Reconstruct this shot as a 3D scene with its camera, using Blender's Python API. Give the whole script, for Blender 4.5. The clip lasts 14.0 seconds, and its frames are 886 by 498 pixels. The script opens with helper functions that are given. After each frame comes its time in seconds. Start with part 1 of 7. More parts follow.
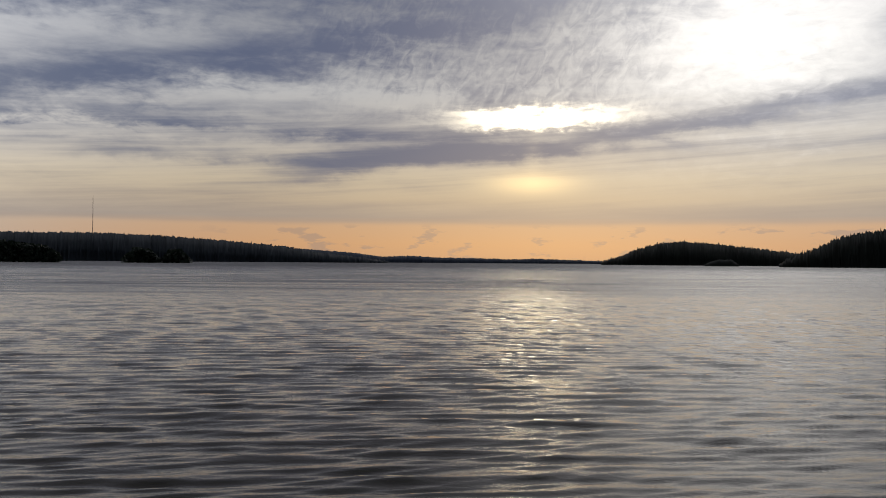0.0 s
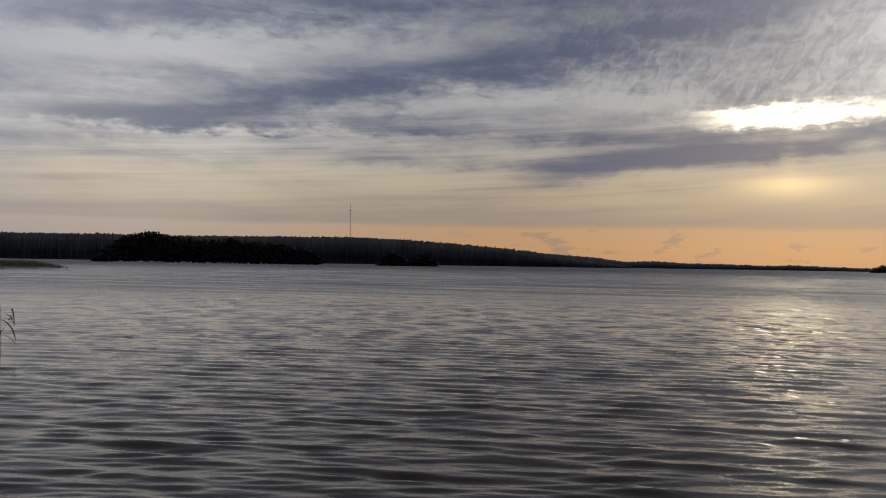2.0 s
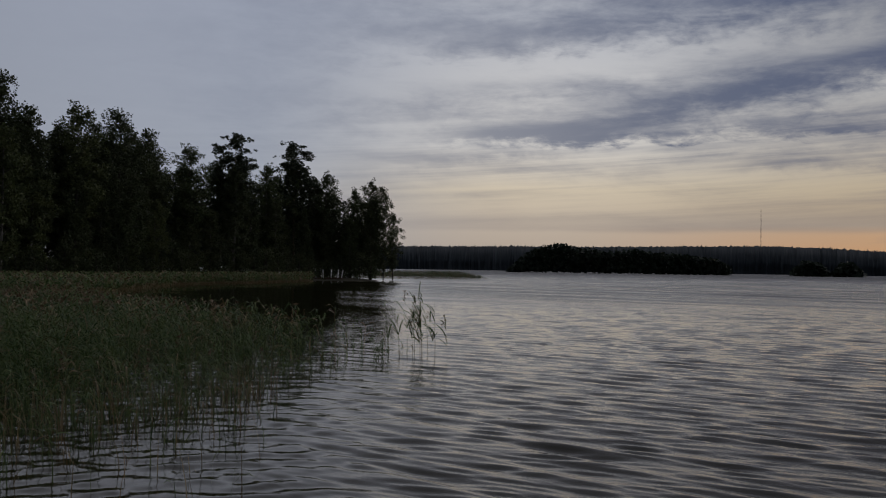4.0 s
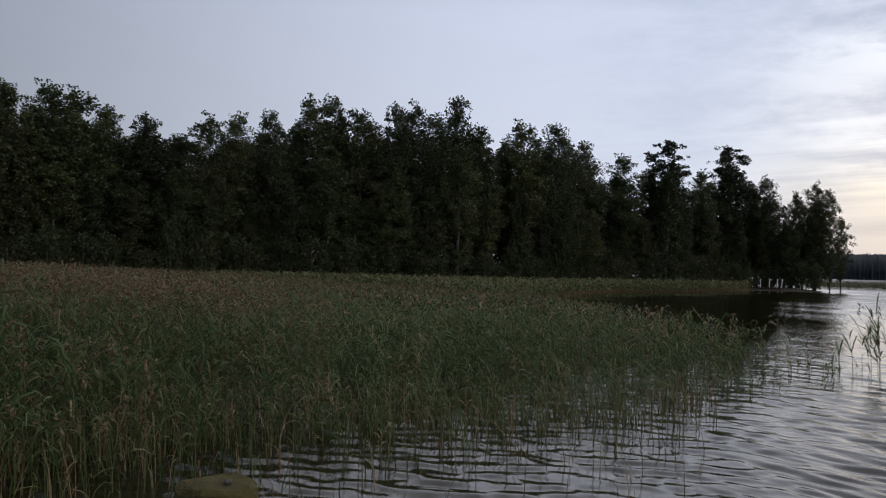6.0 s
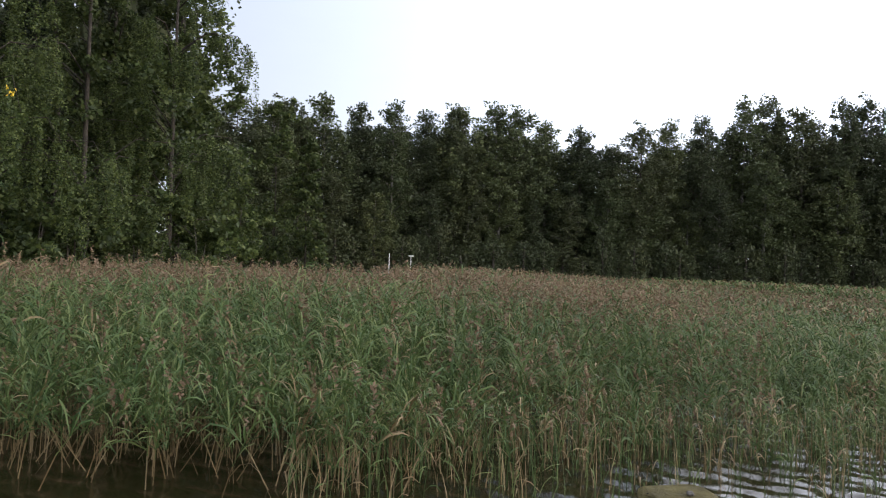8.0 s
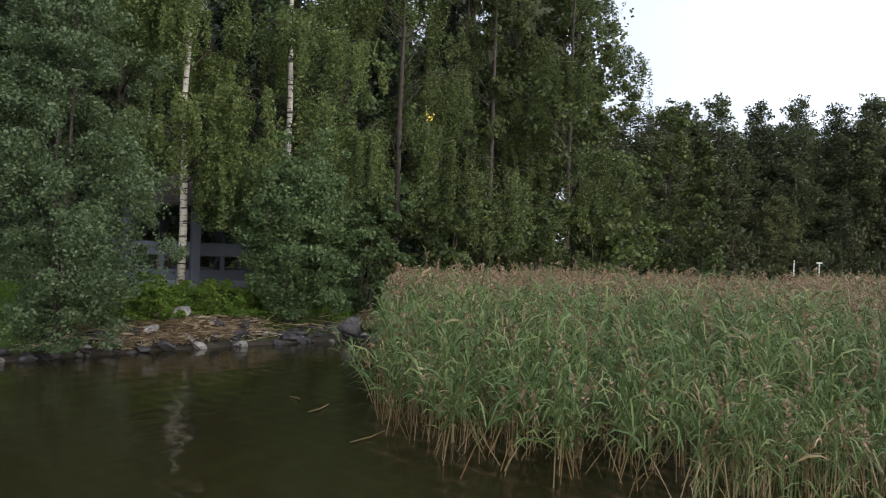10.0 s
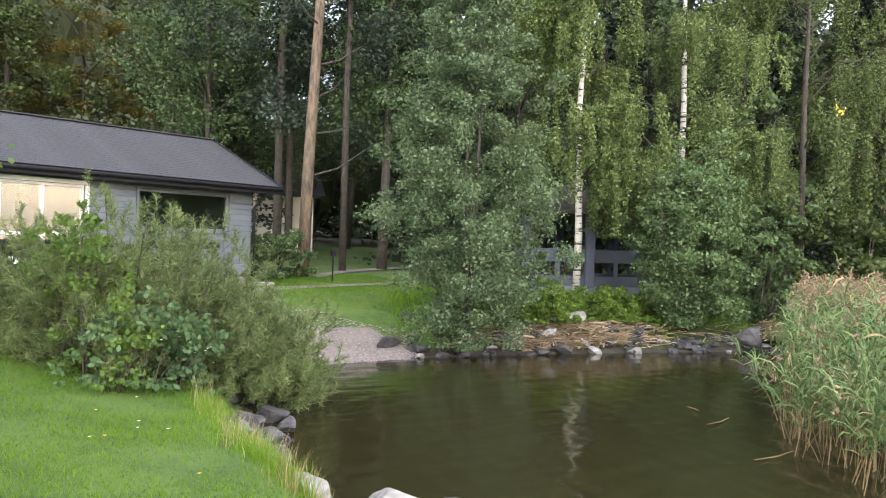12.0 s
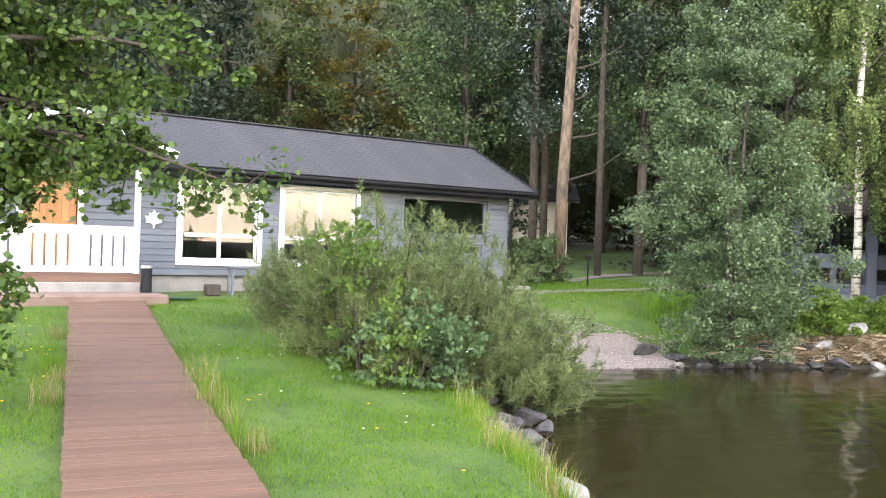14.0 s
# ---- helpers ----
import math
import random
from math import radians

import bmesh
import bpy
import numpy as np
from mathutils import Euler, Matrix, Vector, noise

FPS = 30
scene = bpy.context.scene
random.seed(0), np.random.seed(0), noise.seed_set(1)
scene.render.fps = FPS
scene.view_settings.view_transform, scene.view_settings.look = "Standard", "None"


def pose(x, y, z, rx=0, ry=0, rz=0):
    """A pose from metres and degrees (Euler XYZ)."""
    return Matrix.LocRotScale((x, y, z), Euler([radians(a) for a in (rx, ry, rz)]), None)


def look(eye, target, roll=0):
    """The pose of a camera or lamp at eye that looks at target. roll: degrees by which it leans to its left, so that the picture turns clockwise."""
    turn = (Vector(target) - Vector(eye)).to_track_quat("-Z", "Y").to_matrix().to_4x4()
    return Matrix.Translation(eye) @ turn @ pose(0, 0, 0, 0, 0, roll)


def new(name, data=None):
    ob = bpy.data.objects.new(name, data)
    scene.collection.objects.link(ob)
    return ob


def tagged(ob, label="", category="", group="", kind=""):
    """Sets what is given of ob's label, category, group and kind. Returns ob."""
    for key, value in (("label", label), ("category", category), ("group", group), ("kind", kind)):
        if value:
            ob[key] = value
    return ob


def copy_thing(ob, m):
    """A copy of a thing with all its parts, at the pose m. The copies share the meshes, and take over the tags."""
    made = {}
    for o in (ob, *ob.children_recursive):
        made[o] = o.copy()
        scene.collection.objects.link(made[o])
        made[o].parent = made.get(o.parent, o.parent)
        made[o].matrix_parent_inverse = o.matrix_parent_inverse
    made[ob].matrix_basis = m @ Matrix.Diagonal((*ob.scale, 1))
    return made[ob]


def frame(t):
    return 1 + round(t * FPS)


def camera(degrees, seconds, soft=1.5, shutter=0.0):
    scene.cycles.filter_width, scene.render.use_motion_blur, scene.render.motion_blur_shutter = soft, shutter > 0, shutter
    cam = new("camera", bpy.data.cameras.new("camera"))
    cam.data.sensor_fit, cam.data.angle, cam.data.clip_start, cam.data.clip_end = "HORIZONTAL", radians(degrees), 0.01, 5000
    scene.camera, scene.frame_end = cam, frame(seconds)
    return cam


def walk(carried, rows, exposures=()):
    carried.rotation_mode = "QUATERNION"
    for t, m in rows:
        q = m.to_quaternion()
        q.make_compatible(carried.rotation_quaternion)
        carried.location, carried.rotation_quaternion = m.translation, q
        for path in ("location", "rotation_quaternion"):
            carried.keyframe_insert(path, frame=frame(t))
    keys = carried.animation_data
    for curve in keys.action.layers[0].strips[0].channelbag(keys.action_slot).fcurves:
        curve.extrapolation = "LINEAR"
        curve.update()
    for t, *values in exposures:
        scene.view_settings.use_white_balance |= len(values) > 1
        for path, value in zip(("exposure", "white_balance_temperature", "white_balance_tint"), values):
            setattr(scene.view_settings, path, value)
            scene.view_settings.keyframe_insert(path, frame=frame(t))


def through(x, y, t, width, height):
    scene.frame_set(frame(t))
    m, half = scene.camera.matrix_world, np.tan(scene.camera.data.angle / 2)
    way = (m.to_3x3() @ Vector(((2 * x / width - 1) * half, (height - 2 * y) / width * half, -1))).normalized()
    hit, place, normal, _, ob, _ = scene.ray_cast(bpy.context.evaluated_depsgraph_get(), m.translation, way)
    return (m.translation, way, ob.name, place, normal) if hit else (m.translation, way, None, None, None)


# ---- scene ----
EYE_Z, REACH = 2.4, 0.22
cam = camera(53.51, 14.0, soft=1.0, shutter=0.1)
# seconds, turn to the left from +Y, tilt up, lean to the left (degrees)
TURNS = [
    (0.0, -0.00, 0.88, 0.39),
    (0.5, 2.72, 0.93, 0.45),
    (1.0, 6.30, 0.95, 0.59),
    (1.5, 10.61, 1.01, 0.51),
    (2.0, 15.70, 1.01, 0.92),
    (2.2, 17.87, 1.07, 0.65),
    (4.3, 45.80, 1.27, 0.91),
    (4.5, 48.56, 1.27, 0.91),
    (5.0, 55.74, 1.28, 1.13),
    (5.5, 62.20, 1.26, 1.21),
    (6.0, 69.25, 1.22, 1.53),
    (6.5, 75.76, 1.17, 1.77),
    (7.0, 82.74, 1.09, 1.94),
    (7.5, 89.24, 0.98, 2.12),
    (8.0, 96.74, 0.83, 2.20),
    (8.2, 99.52, 0.80, 2.19),
    (10.3, 125.83, 0.30, 1.96),
    (10.5, 128.52, 0.25, 1.93),
    (11.0, 135.11, 0.14, 1.90),
    (11.5, 141.22, 0.04, 1.93),
    (12.0, 146.95, -0.05, 1.92),
    (12.5, 151.87, -0.13, 1.93),
    (13.0, 156.47, -0.23, 1.95),
    (13.5, 160.19, -0.28, 1.96),
    (14.0, 163.33, -0.31, 2.00),
]


def carried_pose(turn, tilt, lean):
    """The camera is held at arm's length and swung round the body."""
    a, e = radians(turn), radians(tilt)
    eye = Vector((-math.sin(a) * REACH, math.cos(a) * REACH, EYE_Z))
    way = Vector((-math.sin(a) * math.cos(e), math.cos(a) * math.cos(e), math.sin(e)))
    return look(eye, eye + way * 10, lean)


walk(cam, [(t, carried_pose(a, e, r)) for t, a, e, r in TURNS],
     exposures=[(0.0, -0.05), (1.0, -0.1), (1.5, -0.2), (2.0, -0.28), (4.3, -0.22), (5.0, -0.1), (5.5, 0.22), (6.0, 0.82), (6.5, 1.5), (7.0, 2.1), (7.5, 2.5),
                (8.2, 2.5), (10.3, 2.92), (11.0, 3.55), (12.0, 4.1), (13.0, 4.34), (14.0, 4.42)])

# ---- sky and sun ----
SUN_TURN, SUN_UP = -8.0, 11.0
rng = np.random.default_rng(7)


class Nodes:
    """Short way to write node trees."""

    def __init__(self, tree):
        self.tree = tree
        tree.nodes.clear()

    def add(self, kind, links=None, **props):
        n = self.tree.nodes.new(kind)
        for k, v in props.items():
            setattr(n, k, v)
        for k, v in (links or {}).items():
            if isinstance(v, bpy.types.NodeSocket):
                self.tree.links.new(v, n.inputs[k])
            else:
                n.inputs[k].default_value = v
        return n

    def math(self, op, a, b=0.0, c=0.0, clamp=False):
        return self.add("ShaderNodeMath", {0: a, 1: b, 2: c}, operation=op, use_clamp=clamp).outputs[0]

    def vmath(self, op, a, b=(0, 0, 0)):
        n = self.add("ShaderNodeVectorMath", {0: a, 1: b}, operation=op)
        return n.outputs["Value"] if op in ("DOT_PRODUCT", "LENGTH") else n.outputs[0]

    def ramp(self, fac, stops, mode="LINEAR"):
        n = self.add("ShaderNodeValToRGB", {0: fac})
        n.color_ramp.interpolation = mode
        els = n.color_ramp.elements
        while len(els) < len(stops):
            els.new(0.5)
        for e, (p, c) in zip(els, stops):
            e.position, e.color = p, (*c, 1) if len(c) == 3 else c
        return n.outputs[0]

    def span(self, v, lo, hi, a=0.0, b=1.0):
        return self.add("ShaderNodeMapRange", {0: v, 1: lo, 2: hi, 3: a, 4: b}, interpolation_type="SMOOTHSTEP").outputs[0]

    def noise(self, vec, scale, detail=4.0, rough=0.55, warp=0.0):
        return self.add("ShaderNodeTexNoise", {"Vector": vec, "Scale": scale, "Detail": detail, "Roughness": rough, "Distortion": warp}).outputs[0]

    def mix(self, fac, a, b, mode="MIX"):
        n = self.add("ShaderNodeMix", data_type="RGBA", blend_type=mode)
        for i, v in ((0, fac), (6, a), (7, b)):
            if isinstance(v, bpy.types.NodeSocket):
                self.tree.links.new(v, n.inputs[i])
            else:
                n.inputs[i].default_value = v if i == 0 else (*v, 1)
        return n.outputs[2]


world = bpy.data.worlds.new("evening_sky")
scene.world = world
world.use_nodes = True
w = Nodes(world.node_tree)
way = w.add("ShaderNodeTexCoord").outputs["Generated"]
xyz = w.add("ShaderNodeSeparateXYZ", {0: way})
up = w.math("MAXIMUM", xyz.outputs[2], 0.0)


def sky_way(turn, tilt):
    a, e = radians(turn), radians(tilt)
    return (-math.sin(a) * math.cos(e), math.cos(a) * math.cos(e), math.sin(e))


near_sun = w.vmath("DOT_PRODUCT", way, sky_way(SUN_TURN, 0))
west = w.span(near_sun, 0.15, 0.95)
# turn and height over the horizon in degrees
u = w.math("MULTIPLY", w.math("ARCTAN2", w.math("MULTIPLY", xyz.outputs[0], -1.0), xyz.outputs[1]), 57.2958)
v = w.math("MULTIPLY", w.math("ARCSINE", up), 57.2958)


def plane(a, b, c):
    return w.add("ShaderNodeCombineXYZ", {0: w.math("MULTIPLY", u, a), 1: w.math("MULTIPLY", v, b), 2: c}).outputs[0]


def patch(u0, v0, su, sv, slope=0.0, rise=None):
    """A soft oval of brightness in the sky; rise makes its edges uneven."""
    du = w.math("MULTIPLY", w.math("SUBTRACT", u, u0), 1.0 / su)
    level = w.math("ADD", v, rise) if rise else v
    dv = w.math("MULTIPLY", w.math("SUBTRACT", w.math("MULTIPLY_ADD", w.math("SUBTRACT", u, u0), slope, level), v0), 1.0 / sv)
    return w.math("POWER", 2.718, w.math("MULTIPLY", w.math("ADD", w.math("MULTIPLY", du, du), w.math("MULTIPLY", dv, dv)), -1.0))


# cloud: long banks that sink to the left, broken up by streaks, and fine mackerel ripples round the sun
def drift(scale_u, scale_v, c, detail=4.0, rough=0.55, warp=0.0):
    return w.math("SUBTRACT", w.noise(plane(scale_u, scale_v, c), 1.0, detail, rough, warp), 0.5)


wander = drift(0.06, 0.14, 2.0, 3.0, 0.5)
streak = drift(0.11, 0.62, 5.0, 6.0, 0.6, 0.35)
tuft = drift(0.30, 0.80, 9.0, 6.0, 0.6, 0.5)
fine = drift(0.75, 1.7, 4.0, 5.0, 0.6, 0.4)
lines = w.math("SUBTRACT", w.noise(w.add("ShaderNodeCombineXYZ", {0: w.math("MULTIPLY", u, 0.035), 1: w.math("MULTIPLY", w.math("MULTIPLY_ADD", u, 0.055, v), 1.25), 2: 7.0}).outputs[0], 1.0, 4.0, 0.6, 0.25), 0.5)


def bank(u0, v0, slope, width, left, right, soft=5.0):
    """A long cloud bank round the line v0 + slope * (u0 - u), between two turns."""
    line = w.math("MULTIPLY_ADD", w.math("SUBTRACT", u0, u), slope, v0)
    wavy = w.math("MULTIPLY_ADD", fine, 0.8, w.math("MULTIPLY_ADD", wander, 2.4, w.math("MULTIPLY_ADD", tuft, 1.5, v)))
    off = w.math("MULTIPLY", w.math("SUBTRACT", wavy, line), 1.0 / width)
    core = w.math("POWER", 2.718, w.math("MULTIPLY", w.math("MULTIPLY", off, off), -1.0))
    return w.math("MULTIPLY", core, w.math("MULTIPLY", w.span(u, left + soft, left), w.span(u, right - soft, right)))


# ripples stand steeply and lean towards the sun
across = w.math("MULTIPLY_ADD", v, 0.85, w.math("MULTIPLY", u, 1.15))
along = w.math("MULTIPLY_ADD", v, 0.6, w.math("MULTIPLY", u, -0.45))
ripple = w.math("SUBTRACT", w.noise(w.add("ShaderNodeCombineXYZ", {0: across, 1: along, 2: 3.0}).outputs[0], 0.95, 4.0, 0.6, 1.1), 0.5)
high = w.span(v, 5.0, 9.5)
ripply = w.math("MULTIPLY", w.span(v, 8.6, 11.0), w.math("MULTIPLY", w.span(u, 13.0, 2.0), w.span(u, -19.0, -9.0)))
LOW = [(0, 0), (2.25, 0), (2.6, 0.62), (3.3, 0.58), (4.0, 0.30), (5.4, 0.20), (6.4, 0.40), (7.4, 0.46), (8.6, 0.50), (10.0, 0.57), (14.0, 0.66), (18.0, 0.72), (26.0, 0.6)]
body = w.ramp(w.math("DIVIDE", w.math("MULTIPLY_ADD", wander, 0.7, v), 26.0), [(p / 26.0, (d,) * 3) for p, d in LOW])
body = w.math("ADD", body, w.math("MULTIPLY", streak, w.span(v, 1.0, 7.0, 0.55, 1.35)))
body = w.math("ADD", body, w.math("MULTIPLY", tuft, w.math("MULTIPLY", high, 0.95)))
body = w.math("ADD", body, w.math("MULTIPLY", fine, w.math("MULTIPLY", high, 0.55)))
body = w.math("ADD", body, w.math("MULTIPLY", ripple, w.math("MULTIPLY", ripply, 1.3)))
body = w.math("ADD", body, w.math("MULTIPLY", lines, w.math("MULTIPLY", w.math("MULTIPLY", w.span(v, 2.4, 4.0), w.span(v, 12.0, 7.0)), 1.7)))
for part_of, strength in ((bank(20.0, 11.2, 0.20, 1.5, 47.0, -6.0), 0.5), (bank(20.0, 16.6, 0.10, 1.2, 40.0, 2.0), 0.28), (bank(12.0, 8.3, 0.0, 0.55, 38.0, 0.0), 0.42),
                          (bank(-8.0, 7.9, 0.12, 0.75, 6.0, -60.0, 8.0), 0.72), (bank(6.0, 7.1, 0.05, 0.45, 20.0, -6.0), 0.35), (bank(36.0, 12.9, 0.05, 0.9, 46.0, 18.0), -0.5),
                          (bank(10.0, 10.6, 0.0, 0.7, 15.0, 2.0), -0.45), (bank(26.0, 8.0, 0.02, 0.35, 40.0, 14.0), -0.4), (bank(40.0, 6.5, 0.12, 0.5, 54.0, 26.0), -0.2)):
    body = w.math("MULTIPLY_ADD", part_of, strength, body)
uneven = w.math("MULTIPLY_ADD", streak, 1.5, w.math("MULTIPLY_ADD", fine, 1.6, w.math("MULTIPLY", tuft, 1.4)))
gap = patch(-6.2, 9.35, 5.6, 0.6, 0.03, uneven)
halo = patch(-19.5, 13.8, 9.5, 4.6, 0.0, w.math("MULTIPLY", uneven, 2.4))
body = w.math("SUBTRACT", body, w.math("MULTIPLY", halo, 0.62))
body = w.math("SUBTRACT", body, w.math("MULTIPLY", gap, 0.85))
cover = w.span(body, 0.05, 1.32)
clear_west = w.ramp(up, [(0.0, (0.46, 0.265, 0.165)), (0.02, (0.54, 0.30, 0.165)), (0.042, (0.53, 0.325, 0.20)), (0.05, (0.37, 0.305, 0.26)), (0.07, (0.48, 0.38, 0.275)), (0.092, (0.53, 0.44, 0.325)),
                         (0.13, (0.47, 0.43, 0.39)), (0.19, (0.47, 0.47, 0.48)), (0.28, (0.235, 0.245, 0.28)), (0.42, (0.11, 0.12, 0.155)), (1.0, (0.13, 0.145, 0.19))])
clear_mid = w.ramp(up, [(0.0, (0.45, 0.37, 0.32)), (0.05, (0.56, 0.47, 0.39)), (0.09, (0.72, 0.615, 0.475)), (0.14, (0.74, 0.71, 0.68)), (0.28, (0.54, 0.56, 0.62)), (0.40, (0.18, 0.19, 0.235)), (1.0, (0.13, 0.145, 0.19))])
clear_east = w.ramp(up, [(0.0, (0.37, 0.385, 0.425)), (0.1, (0.385, 0.415, 0.49)), (0.28, (0.38, 0.415, 0.51)), (0.45, (0.22, 0.24, 0.29)), (1.0, (0.13, 0.145, 0.19))])
clear = w.mix(w.span(near_sun, 0.45, 0.72), clear_east, clear_mid)
clear = w.mix(w.span(near_sun, 0.72, 0.96), clear, clear_west)
dark = w.mix(west, (0.24, 0.265, 0.35), w.mix(w.span(v, 3.4, 6.2), (0.25, 0.21, 0.21), (0.070, 0.095, 0.182)))
sky = w.mix(w.math("MULTIPLY", cover, w.span(near_sun, 0.2, 0.95, 0.06, 0.97)), clear, dark)
# small grey puffs low over the far shore
puff_at = w.vmath("MULTIPLY", way, (1.0, 1.0, 3.2))
puffs = w.span(w.noise(puff_at, 24.0, 4.0, 0.6), 0.56, 0.64)
puffs = w.math("MULTIPLY", puffs, w.math("MULTIPLY", w.span(up, 0.046, 0.034), w.span(near_sun, 0.9, 0.97)))
sky = w.mix(w.math("MULTIPLY", puffs, 0.6), sky, (0.24, 0.19, 0.19))
# light coming through the thin cloud round the sun
thin = w.span(body, 0.8, -0.15)
glow = w.math("MULTIPLY_ADD", streak, 1.4, w.math("MULTIPLY_ADD", fine, 1.2, thin), True)
sky = w.mix(w.math("MULTIPLY", halo, w.math("MULTIPLY_ADD", glow, 1.0, 0.08)), sky, (0.62, 0.585, 0.53), "ADD")
sky = w.mix(w.math("MULTIPLY", gap, glow), sky, (1.3, 1.15, 0.85), "ADD")
sky = w.mix(w.math("MULTIPLY", patch(-5.8, 9.4, 2.6, 0.5, 0.0, uneven), glow), sky, (9.0, 7.4, 4.8), "ADD")
sky = w.mix(patch(-5.8, 5.2, 2.6, 0.75), sky, (0.55, 0.38, 0.13), "ADD")
sky = w.mix(patch(-5.8, 6.6, 0.55, 1.5), sky, (0.06, 0.045, 0.02), "ADD")
# wide glow added above the view, for the water on the right to mirror
sky = w.mix(patch(-22.0, 28.0, 15.0, 15.0), sky, (0.75, 0.73, 0.70), "ADD")
# the sky behind the viewer, away from the sunset, is dim
dim = w.span(near_sun, -0.6, 0.45, 0.33, 1.0)
sky = w.mix(1.0, sky, w.add("ShaderNodeCombineXYZ", {0: dim, 1: dim, 2: dim}).outputs[0], "MULTIPLY")
air = w.add("ShaderNodeTexSky", sky_type="NISHITA", sun_disc=False, sun_elevation=radians(SUN_UP), sun_rotation=radians(-SUN_TURN))
first = w.add("ShaderNodeBackground", {"Color": sky, "Strength": 0.95})
second = w.add("ShaderNodeBackground", {"Color": air.outputs[0], "Strength": 0.004})
w.add("ShaderNodeOutputWorld", {0: w.add("ShaderNodeAddShader", {0: first.outputs[0], 1: second.outputs[0]}).outputs[0]})

sun = new("sun", bpy.data.lights.new("sun", "SUN"))
sun.data.energy, sun.data.angle, sun.data.color = 0.3, radians(175), (1.0, 0.86, 0.68)
a, e = radians(SUN_TURN), radians(SUN_UP)
sun.matrix_world = look((math.sin(-a) * 50 * math.cos(e), math.cos(a) * 50 * math.cos(e), 50 * math.sin(e)), (0, 0, 0))

# ---- materials ----
def material(name, paint, rough=0.6, metal=0.0, bump=0.0, bump_scale=20.0, coords="Object", extra=None):
    """paint(n, vec) gives the colour socket; bump: strength of the fine relief."""
    mat = bpy.data.materials.new(name)
    mat.use_nodes = True
    n = Nodes(mat.node_tree)
    vec = n.add("ShaderNodeTexCoord").outputs[coords]
    colour = paint(n, vec)
    links = {"Base Color": colour, "Roughness": rough, "Metallic": metal}
    if bump:
        links["Normal"] = n.add("ShaderNodeBump", {"Strength": bump, "Distance": 0.02, "Height": n.noise(vec, bump_scale, 6.0, 0.65)}).outputs[0]
    shader = n.add("ShaderNodeBsdfPrincipled", links)
    if extra:
        extra(n, shader)
    n.add("ShaderNodeOutputMaterial", {0: shader.outputs[0]})
    return mat


def blotched(c1, c2, scale=3.0, grain=40.0):
    def paint(n, vec):
        wide = n.ramp(n.noise(vec, scale, 5.0), [(0.3, c1), (0.7, c2)])
        return n.mix(n.math("MULTIPLY", n.noise(vec, grain, 3.0), 0.5), wide, tuple(v * 0.55 for v in c1))
    return paint


def leafy(name, colours, through=0.35, rough=0.5, shine=0.3, vary=0.35, each=0.55, tree=0.0):
    """Leaves: each one a slightly different green, some light shining through."""
    mat = bpy.data.materials.new(name)
    mat.use_nodes = True
    n = Nodes(mat.node_tree)
    pick = n.add("ShaderNodeNewGeometry").outputs["Random Per Island"]
    whole = n.add("ShaderNodeObjectInfo").outputs["Random"]
    pos = n.add("ShaderNodeTexCoord").outputs["Object"]
    mixed = n.math("ADD", n.math("MULTIPLY", pick, each), n.math("MULTIPLY", n.noise(pos, 0.7, 2.0), 1.0 - each - tree))
    mixed = n.math("MULTIPLY_ADD", whole, tree, mixed)
    col = n.ramp(mixed, [(i / (len(colours) - 1) * 0.7 + 0.15, c) for i, c in enumerate(colours)])
    col = n.mix(n.math("MULTIPLY", whole, vary), col, tuple(v * 0.55 for v in colours[0]))
    gloss = n.add("ShaderNodeBsdfPrincipled", {"Base Color": col, "Roughness": rough, "Specular IOR Level": shine})
    trans = n.add("ShaderNodeBsdfTranslucent", {"Color": col})
    n.add("ShaderNodeOutputMaterial", {0: n.add("ShaderNodeMixShader", {0: through, 1: gloss.outputs[0], 2: trans.outputs[0]}).outputs[0]})
    return mat


def boards_paint(c1, c2):
    """Painted or stained boards: every board a shade of its own, grain along x."""
    def paint(n, vec):
        rnd = n.add("ShaderNodeObjectInfo").outputs["Random"]
        long = n.vmath("MULTIPLY", vec, (1.5, 30, 30))
        grain = n.noise(long, 1.6, 5.0, 0.6)
        base = n.mix(rnd, c1, c2)
        wide = n.noise(vec, 1.3, 3.0)
        return n.mix(n.math("MULTIPLY", n.math("MULTIPLY", grain, wide), 1.3), base, tuple(v * 0.45 for v in c1))
    return paint


def ground_paint(n, vec):
    grass = n.ramp(n.noise(vec, 1.5, 7.0, 0.7), [(0.32, (0.028, 0.058, 0.008)), (0.5, (0.064, 0.115, 0.016)), (0.66, (0.10, 0.138, 0.025))])
    grass = n.mix(n.math("MULTIPLY", n.noise(vec, 45.0, 3.0), 0.5), grass, (0.022, 0.042, 0.006))
    soil = n.ramp(n.noise(vec, 1.7, 6.0), [(0.3, (0.035, 0.03, 0.02)), (0.7, (0.07, 0.06, 0.035))])
    away = n.vmath("LENGTH", n.vmath("MULTIPLY", vec, (1, 1, 0)))
    wet = n.ramp(n.noise(vec, 6.0, 6.0), [(0.3, (0.016, 0.013, 0.009)), (0.7, (0.05, 0.04, 0.028))])
    height = n.add("ShaderNodeSeparateXYZ", {0: vec}).outputs[2]
    grass = n.mix(n.span(n.math("MULTIPLY_ADD", n.noise(vec, 2.0, 3.0), 0.25, height), 0.20, 0.32), wet, grass)
    return n.mix(n.span(away, 46, 58), grass, soil)


